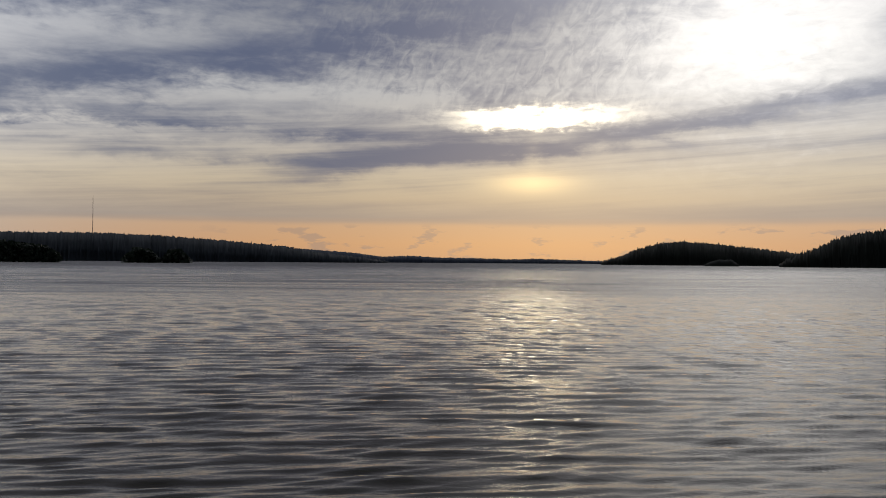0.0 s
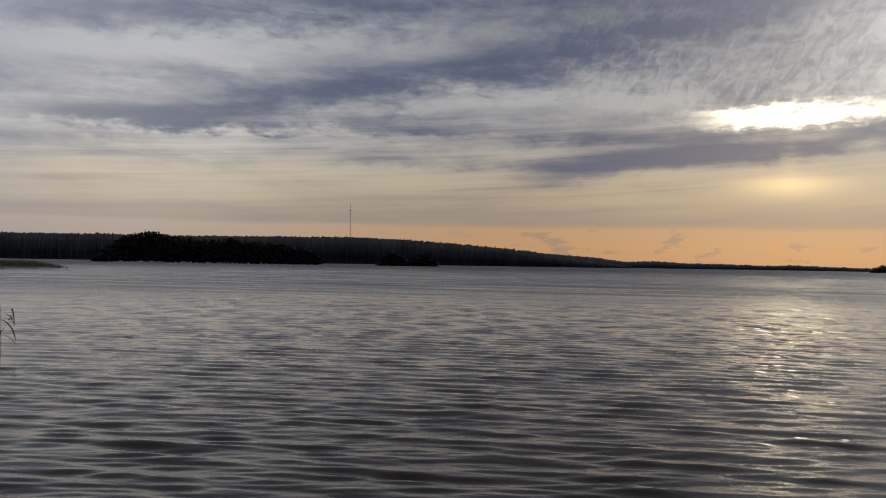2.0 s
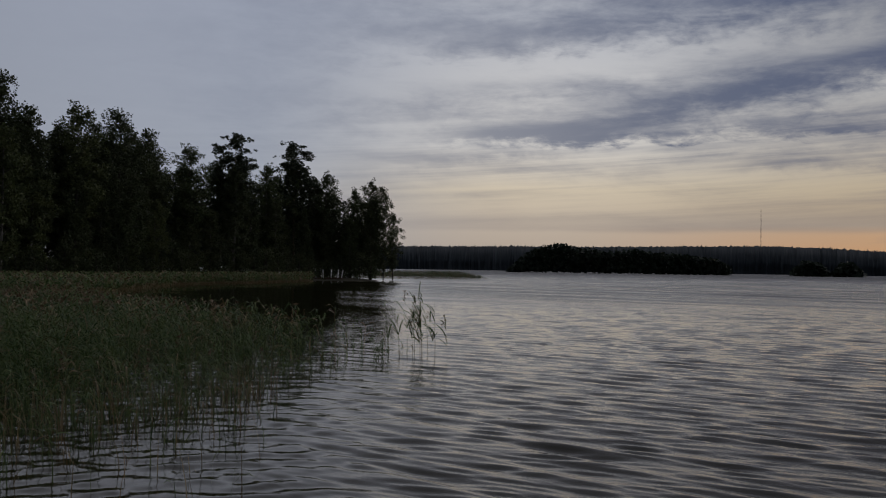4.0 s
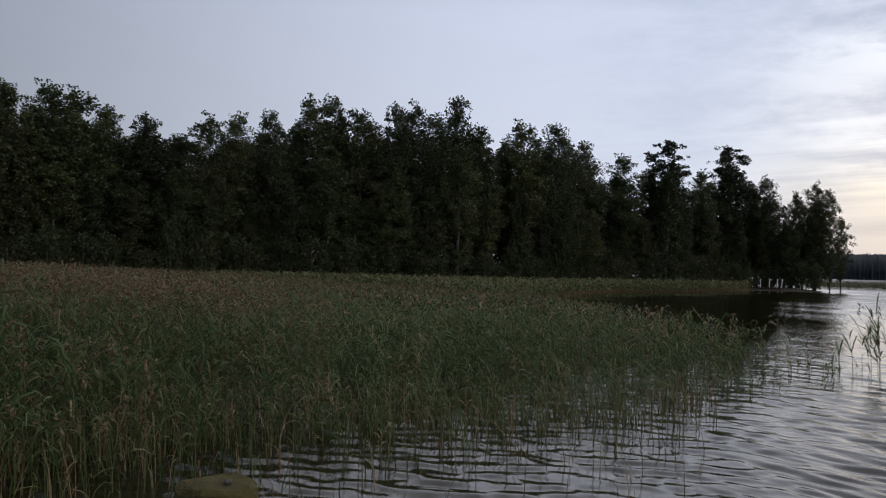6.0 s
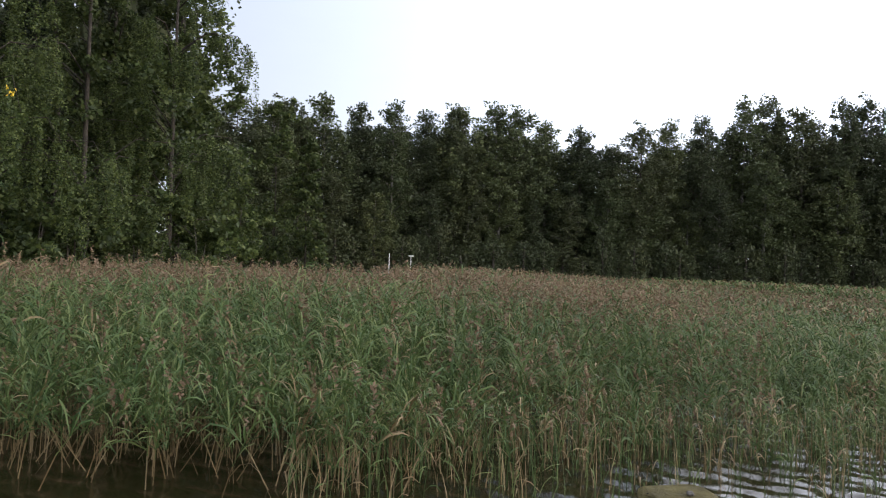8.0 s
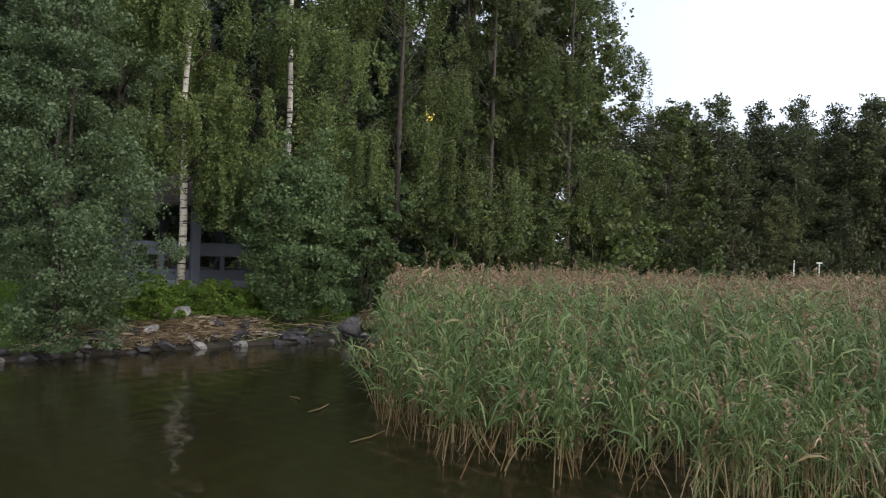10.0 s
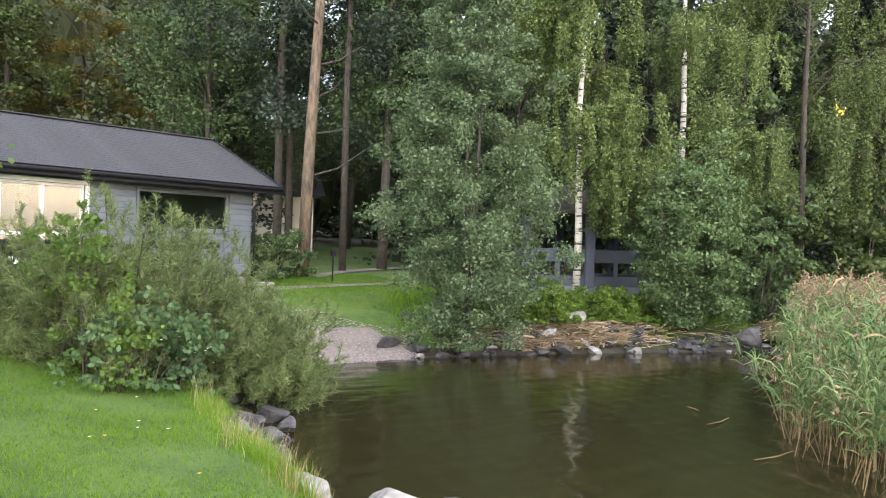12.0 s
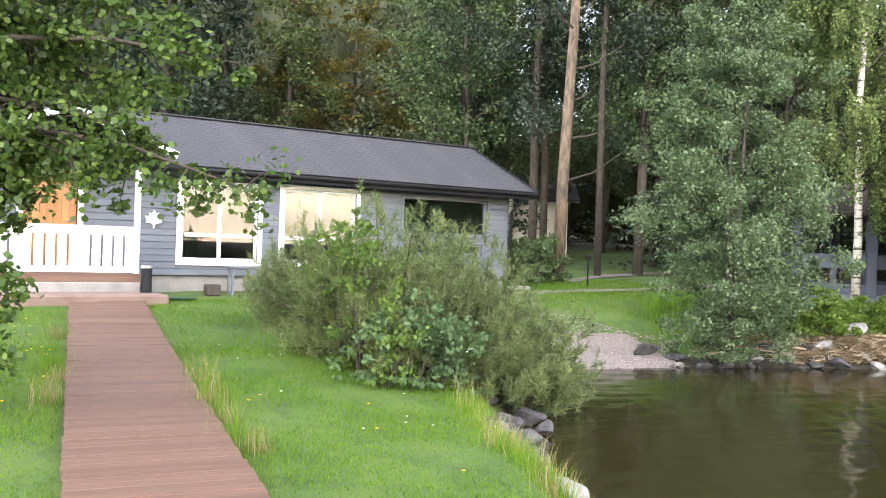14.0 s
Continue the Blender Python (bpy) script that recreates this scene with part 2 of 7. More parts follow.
M = {}
M["ground"] = material("ground", ground_paint, 0.95, bump=0.6, bump_scale=30)
M["gravel"] = material("gravel", blotched((0.15, 0.125, 0.112), (0.235, 0.20, 0.18), 1.5, 60.0), 0.95, bump=0.9, bump_scale=60)
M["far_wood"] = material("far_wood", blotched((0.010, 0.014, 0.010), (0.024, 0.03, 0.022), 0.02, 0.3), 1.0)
# haze over the lake is mixed into these two hill colours
M["hazy_hill"] = material("hazy_hill", blotched((0.03, 0.04, 0.05), (0.045, 0.055, 0.065), 0.01, 0.1), 1.0)
M["hazy_blue_hill"] = material("hazy_blue_hill", blotched((0.05, 0.065, 0.095), (0.06, 0.075, 0.105), 0.01, 0.1), 1.0)
M["bark_dark"] = material("bark_dark", blotched((0.035, 0.029, 0.022), (0.085, 0.07, 0.055), 6.0, 30.0), 0.95, bump=0.8, bump_scale=25)
M["bark_pine"] = material("bark_pine", lambda n, v: n.ramp(n.noise(n.vmath("MULTIPLY", v, (9, 9, 2.2)), 1.0, 6.0, 0.65), [(0.36, (0.045, 0.036, 0.028)), (0.48, (0.105, 0.076, 0.05)), (0.6, (0.16, 0.118, 0.076)), (0.7, (0.22, 0.13, 0.055))]), 0.9, bump=0.9, bump_scale=18)
M["bark_birch"] = material("bark_birch", lambda n, v: n.mix(n.span(n.noise(n.vmath("MULTIPLY", v, (2.2, 2.2, 11.0)), 1.0, 5.0, 0.7), 0.5, 0.58), (0.46, 0.43, 0.37), (0.04, 0.035, 0.03)), 0.75, bump=0.4, bump_scale=20)
M["leaf_far"] = leafy("leaf_far", [(0.033, 0.044, 0.021), (0.068, 0.084, 0.036), (0.115, 0.127, 0.052)], 0.25, vary=0.4, each=0.14, tree=0.45)
M["leaf_far_light"] = leafy("leaf_far_light", [(0.038, 0.053, 0.020), (0.082, 0.102, 0.039), (0.14, 0.157, 0.057)], 0.25, vary=0.3, each=0.14, tree=0.5)
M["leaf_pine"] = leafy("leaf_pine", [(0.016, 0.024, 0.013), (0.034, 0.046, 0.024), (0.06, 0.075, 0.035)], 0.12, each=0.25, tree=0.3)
M["bark_grey"] = material("bark_grey", blotched((0.08, 0.075, 0.065), (0.19, 0.18, 0.16), 5.0, 20.0), 0.9, bump=0.5, bump_scale=20)
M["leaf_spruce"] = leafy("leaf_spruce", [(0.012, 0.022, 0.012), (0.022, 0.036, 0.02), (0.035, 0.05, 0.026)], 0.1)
M["leaf_birch"] = leafy("leaf_birch", [(0.045, 0.078, 0.024), (0.13, 0.18, 0.056), (0.27, 0.315, 0.115)], 0.4)
# darker birch green; in the background wood it also carries shade
M["leaf_birch_dark"] = leafy("leaf_birch_dark", [(0.026, 0.043, 0.014), (0.078, 0.11, 0.032), (0.185, 0.22, 0.068)], 0.32)
M["leaf_alder"] = leafy("leaf_alder", [(0.032, 0.060, 0.021), (0.085, 0.135, 0.05), (0.185, 0.245, 0.11)], 0.28, 0.5, 0.25)
M["leaf_grey_alder"] = leafy("leaf_grey_alder", [(0.034, 0.062, 0.024), (0.10, 0.152, 0.064), (0.225, 0.285, 0.15)], 0.3, 0.45, 0.3)
M["leaf_near"] = leafy("leaf_near", [(0.025, 0.055, 0.011), (0.072, 0.125, 0.025), (0.175, 0.25, 0.055)], 0.4, 0.4, 0.3)
M["leaf_sapling"] = leafy("leaf_sapling", [(0.045, 0.09, 0.036), (0.10, 0.165, 0.07), (0.18, 0.25, 0.12)], 0.35, 0.5, 0.12)
M["leaf_weed"] = leafy("leaf_weed", [(0.06, 0.115, 0.02), (0.125, 0.20, 0.036), (0.21, 0.285, 0.062)], 0.4, 0.5, 0.12)
M["leaf_vine"] = leafy("leaf_vine", [(0.05, 0.10, 0.018), (0.11, 0.18, 0.034), (0.19, 0.26, 0.06)], 0.4, 0.45, 0.2)
M["leaf_autumn"] = leafy("leaf_autumn", [(0.06, 0.08, 0.018), (0.13, 0.12, 0.02), (0.24, 0.14, 0.02)], 0.35)
M["needle"] = leafy("needle", [(0.042, 0.066, 0.026), (0.13, 0.172, 0.064), (0.30, 0.34, 0.135)], 0.2, shine=0.2)
M["reed_green"] = leafy("reed_green", [(0.046, 0.09, 0.029), (0.112, 0.17, 0.056), (0.235, 0.275, 0.102)], 0.3)
M["reed_straw"] = leafy("reed_straw", [(0.18, 0.12, 0.058), (0.28, 0.205, 0.105), (0.40, 0.325, 0.19)], 0.15)
M["reed_plume"] = leafy("reed_plume", [(0.135, 0.088, 0.052), (0.22, 0.15, 0.092), (0.325, 0.245, 0.16)], 0.2)
M["grass"] = leafy("grass", [(0.068, 0.15, 0.012), (0.125, 0.235, 0.019), (0.20, 0.30, 0.034)], 0.38, shine=0.05)
M["dead_reed"] = leafy("dead_reed", [(0.26, 0.19, 0.11), (0.42, 0.33, 0.21), (0.55, 0.47, 0.34)], 0.1)
M["rock"] = material("rock", blotched((0.018, 0.018, 0.019), (0.105, 0.10, 0.10), 5.5, 28.0), 0.9, bump=0.8, bump_scale=14)
M["rock_grey"] = material("rock_grey", blotched((0.06, 0.056, 0.056), (0.22, 0.205, 0.20), 2.2, 22.0), 0.9, bump=0.8, bump_scale=12)
M["rock_pale"] = material("rock_pale", blotched((0.13, 0.12, 0.11), (0.42, 0.40, 0.37), 6.5, 25.0), 0.9, bump=0.8, bump_scale=14)
M["deck_wood"] = material("deck_wood", boards_paint((0.112, 0.058, 0.037), (0.165, 0.092, 0.061)), 0.6, bump=0.35, bump_scale=60)
M["grey_wall"] = material("grey_wall", boards_paint((0.13, 0.145, 0.17), (0.16, 0.175, 0.20)), 0.7, bump=0.25, bump_scale=40)
M["white_paint"] = material("white_paint", blotched((0.74, 0.74, 0.72), (0.82, 0.82, 0.80), 3.0, 30.0), 0.5)
M["cream_wall"] = material("cream_wall", blotched((0.60, 0.56, 0.48), (0.67, 0.63, 0.55), 2.0, 30.0), 0.8)
M["roof_felt"] = material("roof_felt", blotched((0.036, 0.037, 0.042), (0.062, 0.063, 0.07), 1.2, 50.0), 0.9, bump=0.5, bump_scale=80)
def dull(n, shader):
    shader.inputs["Specular IOR Level"].default_value = 0.15


M["dark_metal"] = material("dark_metal", blotched((0.014, 0.014, 0.016), (0.024, 0.024, 0.027), 5.0, 40.0), 0.7, 0.0, extra=dull)
M["concrete"] = material("concrete", blotched((0.20, 0.19, 0.175), (0.33, 0.31, 0.285), 2.5, 30.0), 0.95, bump=0.6, bump_scale=30)
M["door_wood"] = material("door_wood", lambda n, v: n.ramp(n.noise(n.vmath("MULTIPLY", v, (14, 14, 1.2)), 1.0, 5.0, 0.6), [(0.3, (0.27, 0.11, 0.03)), (0.7, (0.44, 0.20, 0.06))]), 0.4)
M["post_wood"] = material("post_wood", blotched((0.06, 0.05, 0.016), (0.19, 0.16, 0.048), 9.0, 60.0), 0.95, bump=0.8, bump_scale=35)
M["black_plastic"] = material("black_plastic", blotched((0.008, 0.008, 0.009), (0.014, 0.014, 0.015), 6.0, 40.0), 0.6, extra=dull)
# unseen rooms in one dark colour, standing for the dimness behind the glass
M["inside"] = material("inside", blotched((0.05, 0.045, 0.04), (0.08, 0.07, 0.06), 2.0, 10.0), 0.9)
M["steel"] = material("steel", blotched((0.55, 0.55, 0.55), (0.62, 0.62, 0.62), 4.0, 30.0), 0.3, 0.9)
M["mast_paint"] = material("mast_paint", blotched((0.16, 0.14, 0.14), (0.22, 0.2, 0.2), 0.1, 1.0), 0.7)
M["petal_yellow"] = material("petal_yellow", blotched((0.75, 0.50, 0.02), (0.85, 0.60, 0.05), 20.0, 80.0), 0.6)
M["petal_white"] = material("petal_white", blotched((0.70, 0.70, 0.66), (0.82, 0.82, 0.8), 20.0, 80.0), 0.6)


def glass_like():
    mat = bpy.data.materials.new("window_glass")
    mat.use_nodes = True
    n = Nodes(mat.node_tree)
    clear = n.add("ShaderNodeBsdfTransparent", {"Color": (0.75, 0.78, 0.78, 1)})
    # gloss tinted cream: the evening sky's colour put into the reflection
    shine = n.add("ShaderNodeBsdfGlossy", {"Color": (0.86, 0.82, 0.74, 1), "Roughness": 0.01})
    fr = n.add("ShaderNodeFresnel", {"IOR": 1.6}).outputs[0]
    n.add("ShaderNodeOutputMaterial", {0: n.add("ShaderNodeMixShader", {0: n.math("MULTIPLY_ADD", fr, 1.0, 0.01, True), 1: clear.outputs[0], 2: shine.outputs[0]}).outputs[0]})
    return mat


def water_like():
    mat = bpy.data.materials.new("lake_water")
    mat.use_nodes = True
    n = Nodes(mat.node_tree)
    pos = n.add("ShaderNodeTexCoord").outputs["Object"]
    away = n.vmath("LENGTH", n.vmath("MULTIPLY", pos, (1, 1, 0)))
    # wavelets lie across the wind, which blows from the open lake
    turned = n.add("ShaderNodeMapping", {"Vector": pos, "Rotation": (0, 0, radians(-12)), "Scale": (0.45, 1.0, 1.0)}).outputs[0]
    small = n.noise(turned, 6.5, 5.0, 0.65, 0.3)
    mid = n.noise(turned, 1.3, 3.0, 0.55, 0.3)
    wide = n.noise(turned, 0.06, 3.0, 0.6)
    height = n.math("ADD", n.math("MULTIPLY", small, 0.5), mid)
    sep = n.add("ShaderNodeSeparateXYZ", {0: pos})
    lee = n.span(n.math("MULTIPLY_ADD", sep.outputs[0], 0.25, n.math("MULTIPLY", sep.outputs[1], -1.0)), 3.0, 9.0, 1.0, 0.85)
    # still water in the shelter of the wooded point
    still = n.span(n.math("ARCTAN2", n.math("MULTIPLY", sep.outputs[0], -1.0), sep.outputs[1]), 0.72, 0.90)
    still = n.math("MULTIPLY_ADD", n.math("MULTIPLY", still, n.span(away, 24, 50)), -0.8, 1.0)
    bay = n.span(n.math("ARCTAN2", n.math("MULTIPLY", sep.outputs[0], -1.0), sep.outputs[1]), 0.62, 0.95, 1.0, 0.45)
    lee = n.math("MULTIPLY", n.math("MULTIPLY", lee, bay), still)
    strength = n.math("MULTIPLY", n.math("MULTIPLY", lee, n.span(away, 15, 160, 0.6, 0.8)), n.span(wide, 0.35, 0.65, 0.7, 1.2))
    bump = n.add("ShaderNodeBump", {"Strength": strength, "Distance": n.span(away, 20, 90, 0.035, 0.05), "Height": height})
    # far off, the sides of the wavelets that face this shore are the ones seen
    # normals are leaned to stand for them, so far water mirrors higher sky
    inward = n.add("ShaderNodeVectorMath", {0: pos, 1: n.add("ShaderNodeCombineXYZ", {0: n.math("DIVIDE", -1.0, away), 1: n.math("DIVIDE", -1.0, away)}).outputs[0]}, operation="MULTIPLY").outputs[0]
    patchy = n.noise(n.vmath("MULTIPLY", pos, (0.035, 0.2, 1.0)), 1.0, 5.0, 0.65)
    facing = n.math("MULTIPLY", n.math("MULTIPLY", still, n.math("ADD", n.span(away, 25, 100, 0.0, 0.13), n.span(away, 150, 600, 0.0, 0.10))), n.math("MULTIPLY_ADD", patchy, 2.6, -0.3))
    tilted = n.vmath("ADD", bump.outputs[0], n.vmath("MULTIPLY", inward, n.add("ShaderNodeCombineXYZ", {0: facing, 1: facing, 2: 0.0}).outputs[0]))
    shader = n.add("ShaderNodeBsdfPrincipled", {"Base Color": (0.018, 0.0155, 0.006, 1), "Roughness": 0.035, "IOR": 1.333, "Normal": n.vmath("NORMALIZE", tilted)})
    n.add("ShaderNodeOutputMaterial", {0: shader.outputs[0]})
    return mat


M["glass"] = glass_like()
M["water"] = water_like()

# ---- building helpers ----
def at(turn, d, z=0.0):
    """A place d metres from the camera's stand, turn degrees to the left of +Y."""
    a = radians(turn)
    return Vector((-math.sin(a) * d, math.cos(a) * d, z))


def thing(name, where, label, category, group="", turn=0.0, kind=""):
    ob = new(name)
    ob.empty_display_size = 0.2
    ob.matrix_world = Matrix.Translation(where) @ pose(0, 0, 0, 0, 0, turn)
    return tagged(ob, label, category, group, kind)


def link(name, mesh, mat, parent=None, label="", smooth=False):
    mesh.materials.append(M[mat] if isinstance(mat, str) else mat)
    if smooth:
        mesh.polygons.foreach_set("use_smooth", [True] * len(mesh.polygons))
    ob = new(name, mesh)
    ob.parent = parent
    return tagged(ob, label)


def part(name, bm, mat, parent, label="", smooth=False):
    mesh = bpy.data.meshes.new(name)
    bm.to_mesh(mesh)
    bm.free()
    return link(name, mesh, mat, parent, label, smooth)


def quads(verts, per=4, name="leaves"):
    """A mesh of separate polygons with per corners each, from an (n * per, 3) array."""
    verts = np.ascontiguousarray(verts, dtype=np.float32).reshape(-1, 3)
    n = len(verts) // per
    mesh = bpy.data.meshes.new(name)
    mesh.vertices.add(n * per)
    mesh.vertices.foreach_set("co", verts.ravel())
    mesh.loops.add(n * per)
    mesh.loops.foreach_set("vertex_index", np.arange(n * per, dtype=np.int32))
    mesh.polygons.add(n)
    mesh.polygons.foreach_set("loop_start", np.arange(0, n * per, per, dtype=np.int32))
    mesh.update(calc_edges=True)
    return mesh


def grid_mesh(points, name, wrap=False):
    """A mesh over an (rows, columns, 3) array of points."""
    r, c = points.shape[:2]
    idx = np.arange(r * c).reshape(r, c)
    if wrap:
        idx = np.concatenate([idx, idx[:, :1]], 1)
    f = np.stack([idx[:-1, :-1], idx[:-1, 1:], idx[1:, 1:], idx[1:, :-1]], -1).reshape(-1, 4).astype(np.int32)
    mesh = bpy.data.meshes.new(name)
    mesh.vertices.add(r * c)
    mesh.vertices.foreach_set("co", np.ascontiguousarray(points, dtype=np.float32).ravel())
    mesh.loops.add(f.size)
    mesh.loops.foreach_set("vertex_index", f.ravel())
    mesh.polygons.add(len(f))
    mesh.polygons.foreach_set("loop_start", np.arange(0, f.size, 4, dtype=np.int32))
    mesh.update(calc_edges=True)
    return mesh


def strips(rows):
    """Blades: rows is (n, k, 2, 3), k pairs of edge points per blade; gives one joined strip each."""
    n, k = rows.shape[:2]
    verts = rows.reshape(-1, 3)
    base = (np.arange(n) * k * 2)[:, None, None]
    j = (np.arange(k - 1) * 2)[None, :, None]
    f = (base + j + np.array([0, 1, 3, 2])[None, None, :]).reshape(-1, 4).astype(np.int32)
    mesh = bpy.data.meshes.new("blades")
    mesh.vertices.add(len(verts))
    mesh.vertices.foreach_set("co", np.ascontiguousarray(verts, dtype=np.float32).ravel())
    mesh.loops.add(f.size)
    mesh.loops.foreach_set("vertex_index", f.ravel())
    mesh.polygons.add(len(f))
    mesh.polygons.foreach_set("loop_start", np.arange(0, f.size, 4, dtype=np.int32))
    mesh.update(calc_edges=True)
    return mesh


def box(bm, size, centre, turn=None, bevel=0.0):
    m = Matrix.Translation(centre) @ (turn or Matrix.Identity(4)) @ Matrix.Diagonal((*size, 1))
    got = bmesh.ops.create_cube(bm, size=1, matrix=m)
    if bevel:
        edges = list({e for v in got["verts"] for e in v.link_edges})
        bmesh.ops.bevel(bm, geom=edges, offset=bevel, segments=1, affect="EDGES")
    return bm


def one_box(size, centre=(0, 0, 0), turn=None, bevel=0.006):
    return box(bmesh.new(), size, centre, turn, bevel)


def tube(bm, points, radii, sides=7):
    """A tapered round limb along points."""
    rings = []
    pts = [Vector(p) for p in points]
    for i, (p, r) in enumerate(zip(pts, radii)):
        d = (pts[min(i + 1, len(pts) - 1)] - pts[max(i - 1, 0)]).normalized()
        x = d.orthogonal().normalized() if abs(d.z) < 0.9 else Vector((1, 0, 0)).cross(d).normalized()
        y = d.cross(x)
        rings.append([bm.verts.new(p + (x * math.cos(2 * math.pi * k / sides) + y * math.sin(2 * math.pi * k / sides)) * r) for k in range(sides)])
    for a, b in zip(rings, rings[1:]):
        for k in range(sides):
            bm.faces.new((a[k], a[(k + 1) % sides], b[(k + 1) % sides], b[k]))
    bm.faces.new(rings[-1])
    bm.faces.new(rings[0][::-1])
    return bm


# ---- lake, shore and ground ----
SHORE = np.array([(400, -2), (60, -2), (12, -4), (3, -4.3), (-2.0, -4.6), (-3.1, -5.8), (-3.7, -7.3), (-3.85, -9.0), (-4.2, -10.6), (-4.75, -12.3), (-5.6, -13.9),
                  (-6.6, -15.4), (-7.8, -16.2), (-9.1, -16.4), (-10.4, -16.4), (-13.5, -16.2), (-16.5, -15.6), (-19.4, -14.9), (-23, -14.4),
                  (-28, -14), (-36, -12), (-46, -9), (-62, -5), (-78, 4), (-88, 16), (-94, 32), (-100, 52), (-106, 72), (-113, 92), (-115, 106),
                  (-113, 112), (-120, 119), (-150, 125), (-260, 160), (-700, 330), (-2600, 900), (-4700, 700), (-4700, -4700), (4700, -4700), (4700, -2)])


def inland(p):
    """Metres from the waterline, positive on land, for an (n, 2) array."""
    a, b = SHORE, np.roll(SHORE, -1, 0)
    best = np.full(len(p), 1e9)
    inside = np.zeros(len(p), bool)
    for (x0, y0), (x1, y1) in zip(a, b):
        d = np.array([x1 - x0, y1 - y0])
        s = np.clip(((p - (x0, y0)) @ d) / (d @ d), 0, 1)
        best = np.minimum(best, np.hypot(p[:, 0] - x0 - s * d[0], p[:, 1] - y0 - s * d[1]))
        cross = (y0 > p[:, 1]) != (y1 > p[:, 1])
        with np.errstate(divide="ignore", invalid="ignore"):
            inside ^= cross & (p[:, 0] < (x1 - x0) * (p[:, 1] - y0) / (y1 - y0) + x0)
    return np.where(inside, best, -best)


def ease(v, lo, hi):
    t = np.clip((v - lo) / (hi - lo), 0, 1)
    return t * t * (3 - 2 * t)


def ground_z(p):
    p = np.atleast_2d(np.asarray(p, float))
    d = inland(p)
    beach = np.exp(-(((p[:, 0] + 8.8) / 2.0) ** 2 + ((p[:, 1] + 17.2) / 2.2) ** 2))
    bank = 0.5 * ease(d, -0.25, 0.9 + 3.2 * beach)
    rise = (np.minimum(0.038 * np.maximum(-p[:, 1] - 4.5, 0), 1.3) + 0.1 * ease(-p[:, 1], 11.5, 17.5)) * ease(d, 0.4, 3.5)
    wood = np.minimum(0.03 * np.maximum(d - 12, 0), 6) * ease(d, 12, 40)
    bed = -np.minimum(0.12 + 0.12 * np.maximum(-d, 0), 1.6) * ease(-d, -0.2, 0.8)
    return bank + rise + wood + bed


def on_ground(v):
    return Vector((v[0], v[1], float(ground_z([(v[0], v[1])])[0])))


rad = np.concatenate([np.linspace(0.4, 4, 8, endpoint=False), np.geomspace(4, 32, 100, endpoint=False), np.geomspace(32, 4800, 70)])
ang = np.radians(np.concatenate([np.arange(110, 200, 0.6), np.arange(200, 470, 2.5)]))
R_, A_ = np.meshgrid(rad, ang, indexing="ij")
X_, Y_ = -np.sin(A_) * R_, np.cos(A_) * R_
Z_ = ground_z(np.stack([X_.ravel(), Y_.ravel()], 1)).reshape(X_.shape)
Z_ += np.where(Z_ > 0.2, np.sin(X_ * 1.9) * np.sin(Y_ * 2.3) * 0.015, 0)
ground = link("ground", grid_mesh(np.stack([X_, Y_, Z_], -1), "ground", True), "ground", smooth=True)
tagged(ground, "grassy lake shore and dark lake bed reaching the horizon", "ground", kind="structure")

# water: real wavelets where the camera looks down on it, a plain sheet beyond
WAVES = [(rng.uniform(0.18, 0.34) if k > 11 else rng.uniform(0.36, 1.05), radians(rng.normal(-82, 12)), rng.uniform(0, 6.3)) for k in range(26)]


BAY_WAVES = [(rng.uniform(0.22, 0.75), radians(rng.normal(-36, 16)), rng.uniform(0, 6.3)) for k in range(14)]


def wave_z(x, y):
    z = np.zeros_like(x)
    d = np.hypot(x, y)
    # the reeds and the wooded point give shelter from the longer waves
    lee = ease(np.degrees(np.arctan2(-x, y)) + 0.06 * d, 41, 56)
    for length, a, ph in WAVES:
        k = 2 * math.pi / length
        z += (1 - 0.72 * lee) * 0.0068 * length ** 0.9 * np.sin(k * (math.cos(a) * x + math.sin(a) * y) + ph + 0.8 * np.sin(0.31 * x + ph) + 0.8 * np.sin(0.27 * y - ph))
    for length, a, ph in BAY_WAVES:
        z += lee * 0.0042 * length ** 0.9 * np.sin(2 * math.pi / length * (math.cos(a) * x + math.sin(a) * y) + ph + 0.9 * np.sin(0.35 * y + ph) + 0.9 * np.sin(0.29 * x - ph))
    calm = 1 - 0.62 * ease(-y + 0.25 * x, 2.0, 8.0)
    calm = calm * (1 - 0.7 * lee * ease(d, 14, 28))
    return z * calm * (1 - ease(d, 55, 85))


wr = np.concatenate([np.linspace(0.3, 7, 12, endpoint=False), np.geomspace(7, 80, 480, endpoint=False), np.geomspace(80, 4900, 36)])
wa = np.radians(np.concatenate([np.arange(-30, 163, 0.36), np.arange(163, 330, 5.0)]))
R_, A_ = np.meshgrid(wr, wa, indexing="ij")
X_, Y_ = -np.sin(A_) * R_, np.cos(A_) * R_
lake = link("water", grid_mesh(np.stack([X_, Y_, wave_z(X_, Y_)], -1), "water", True), "water", smooth=True)
tagged(lake, "dark brown lake water with small wind wavelets", "water", kind="structure")


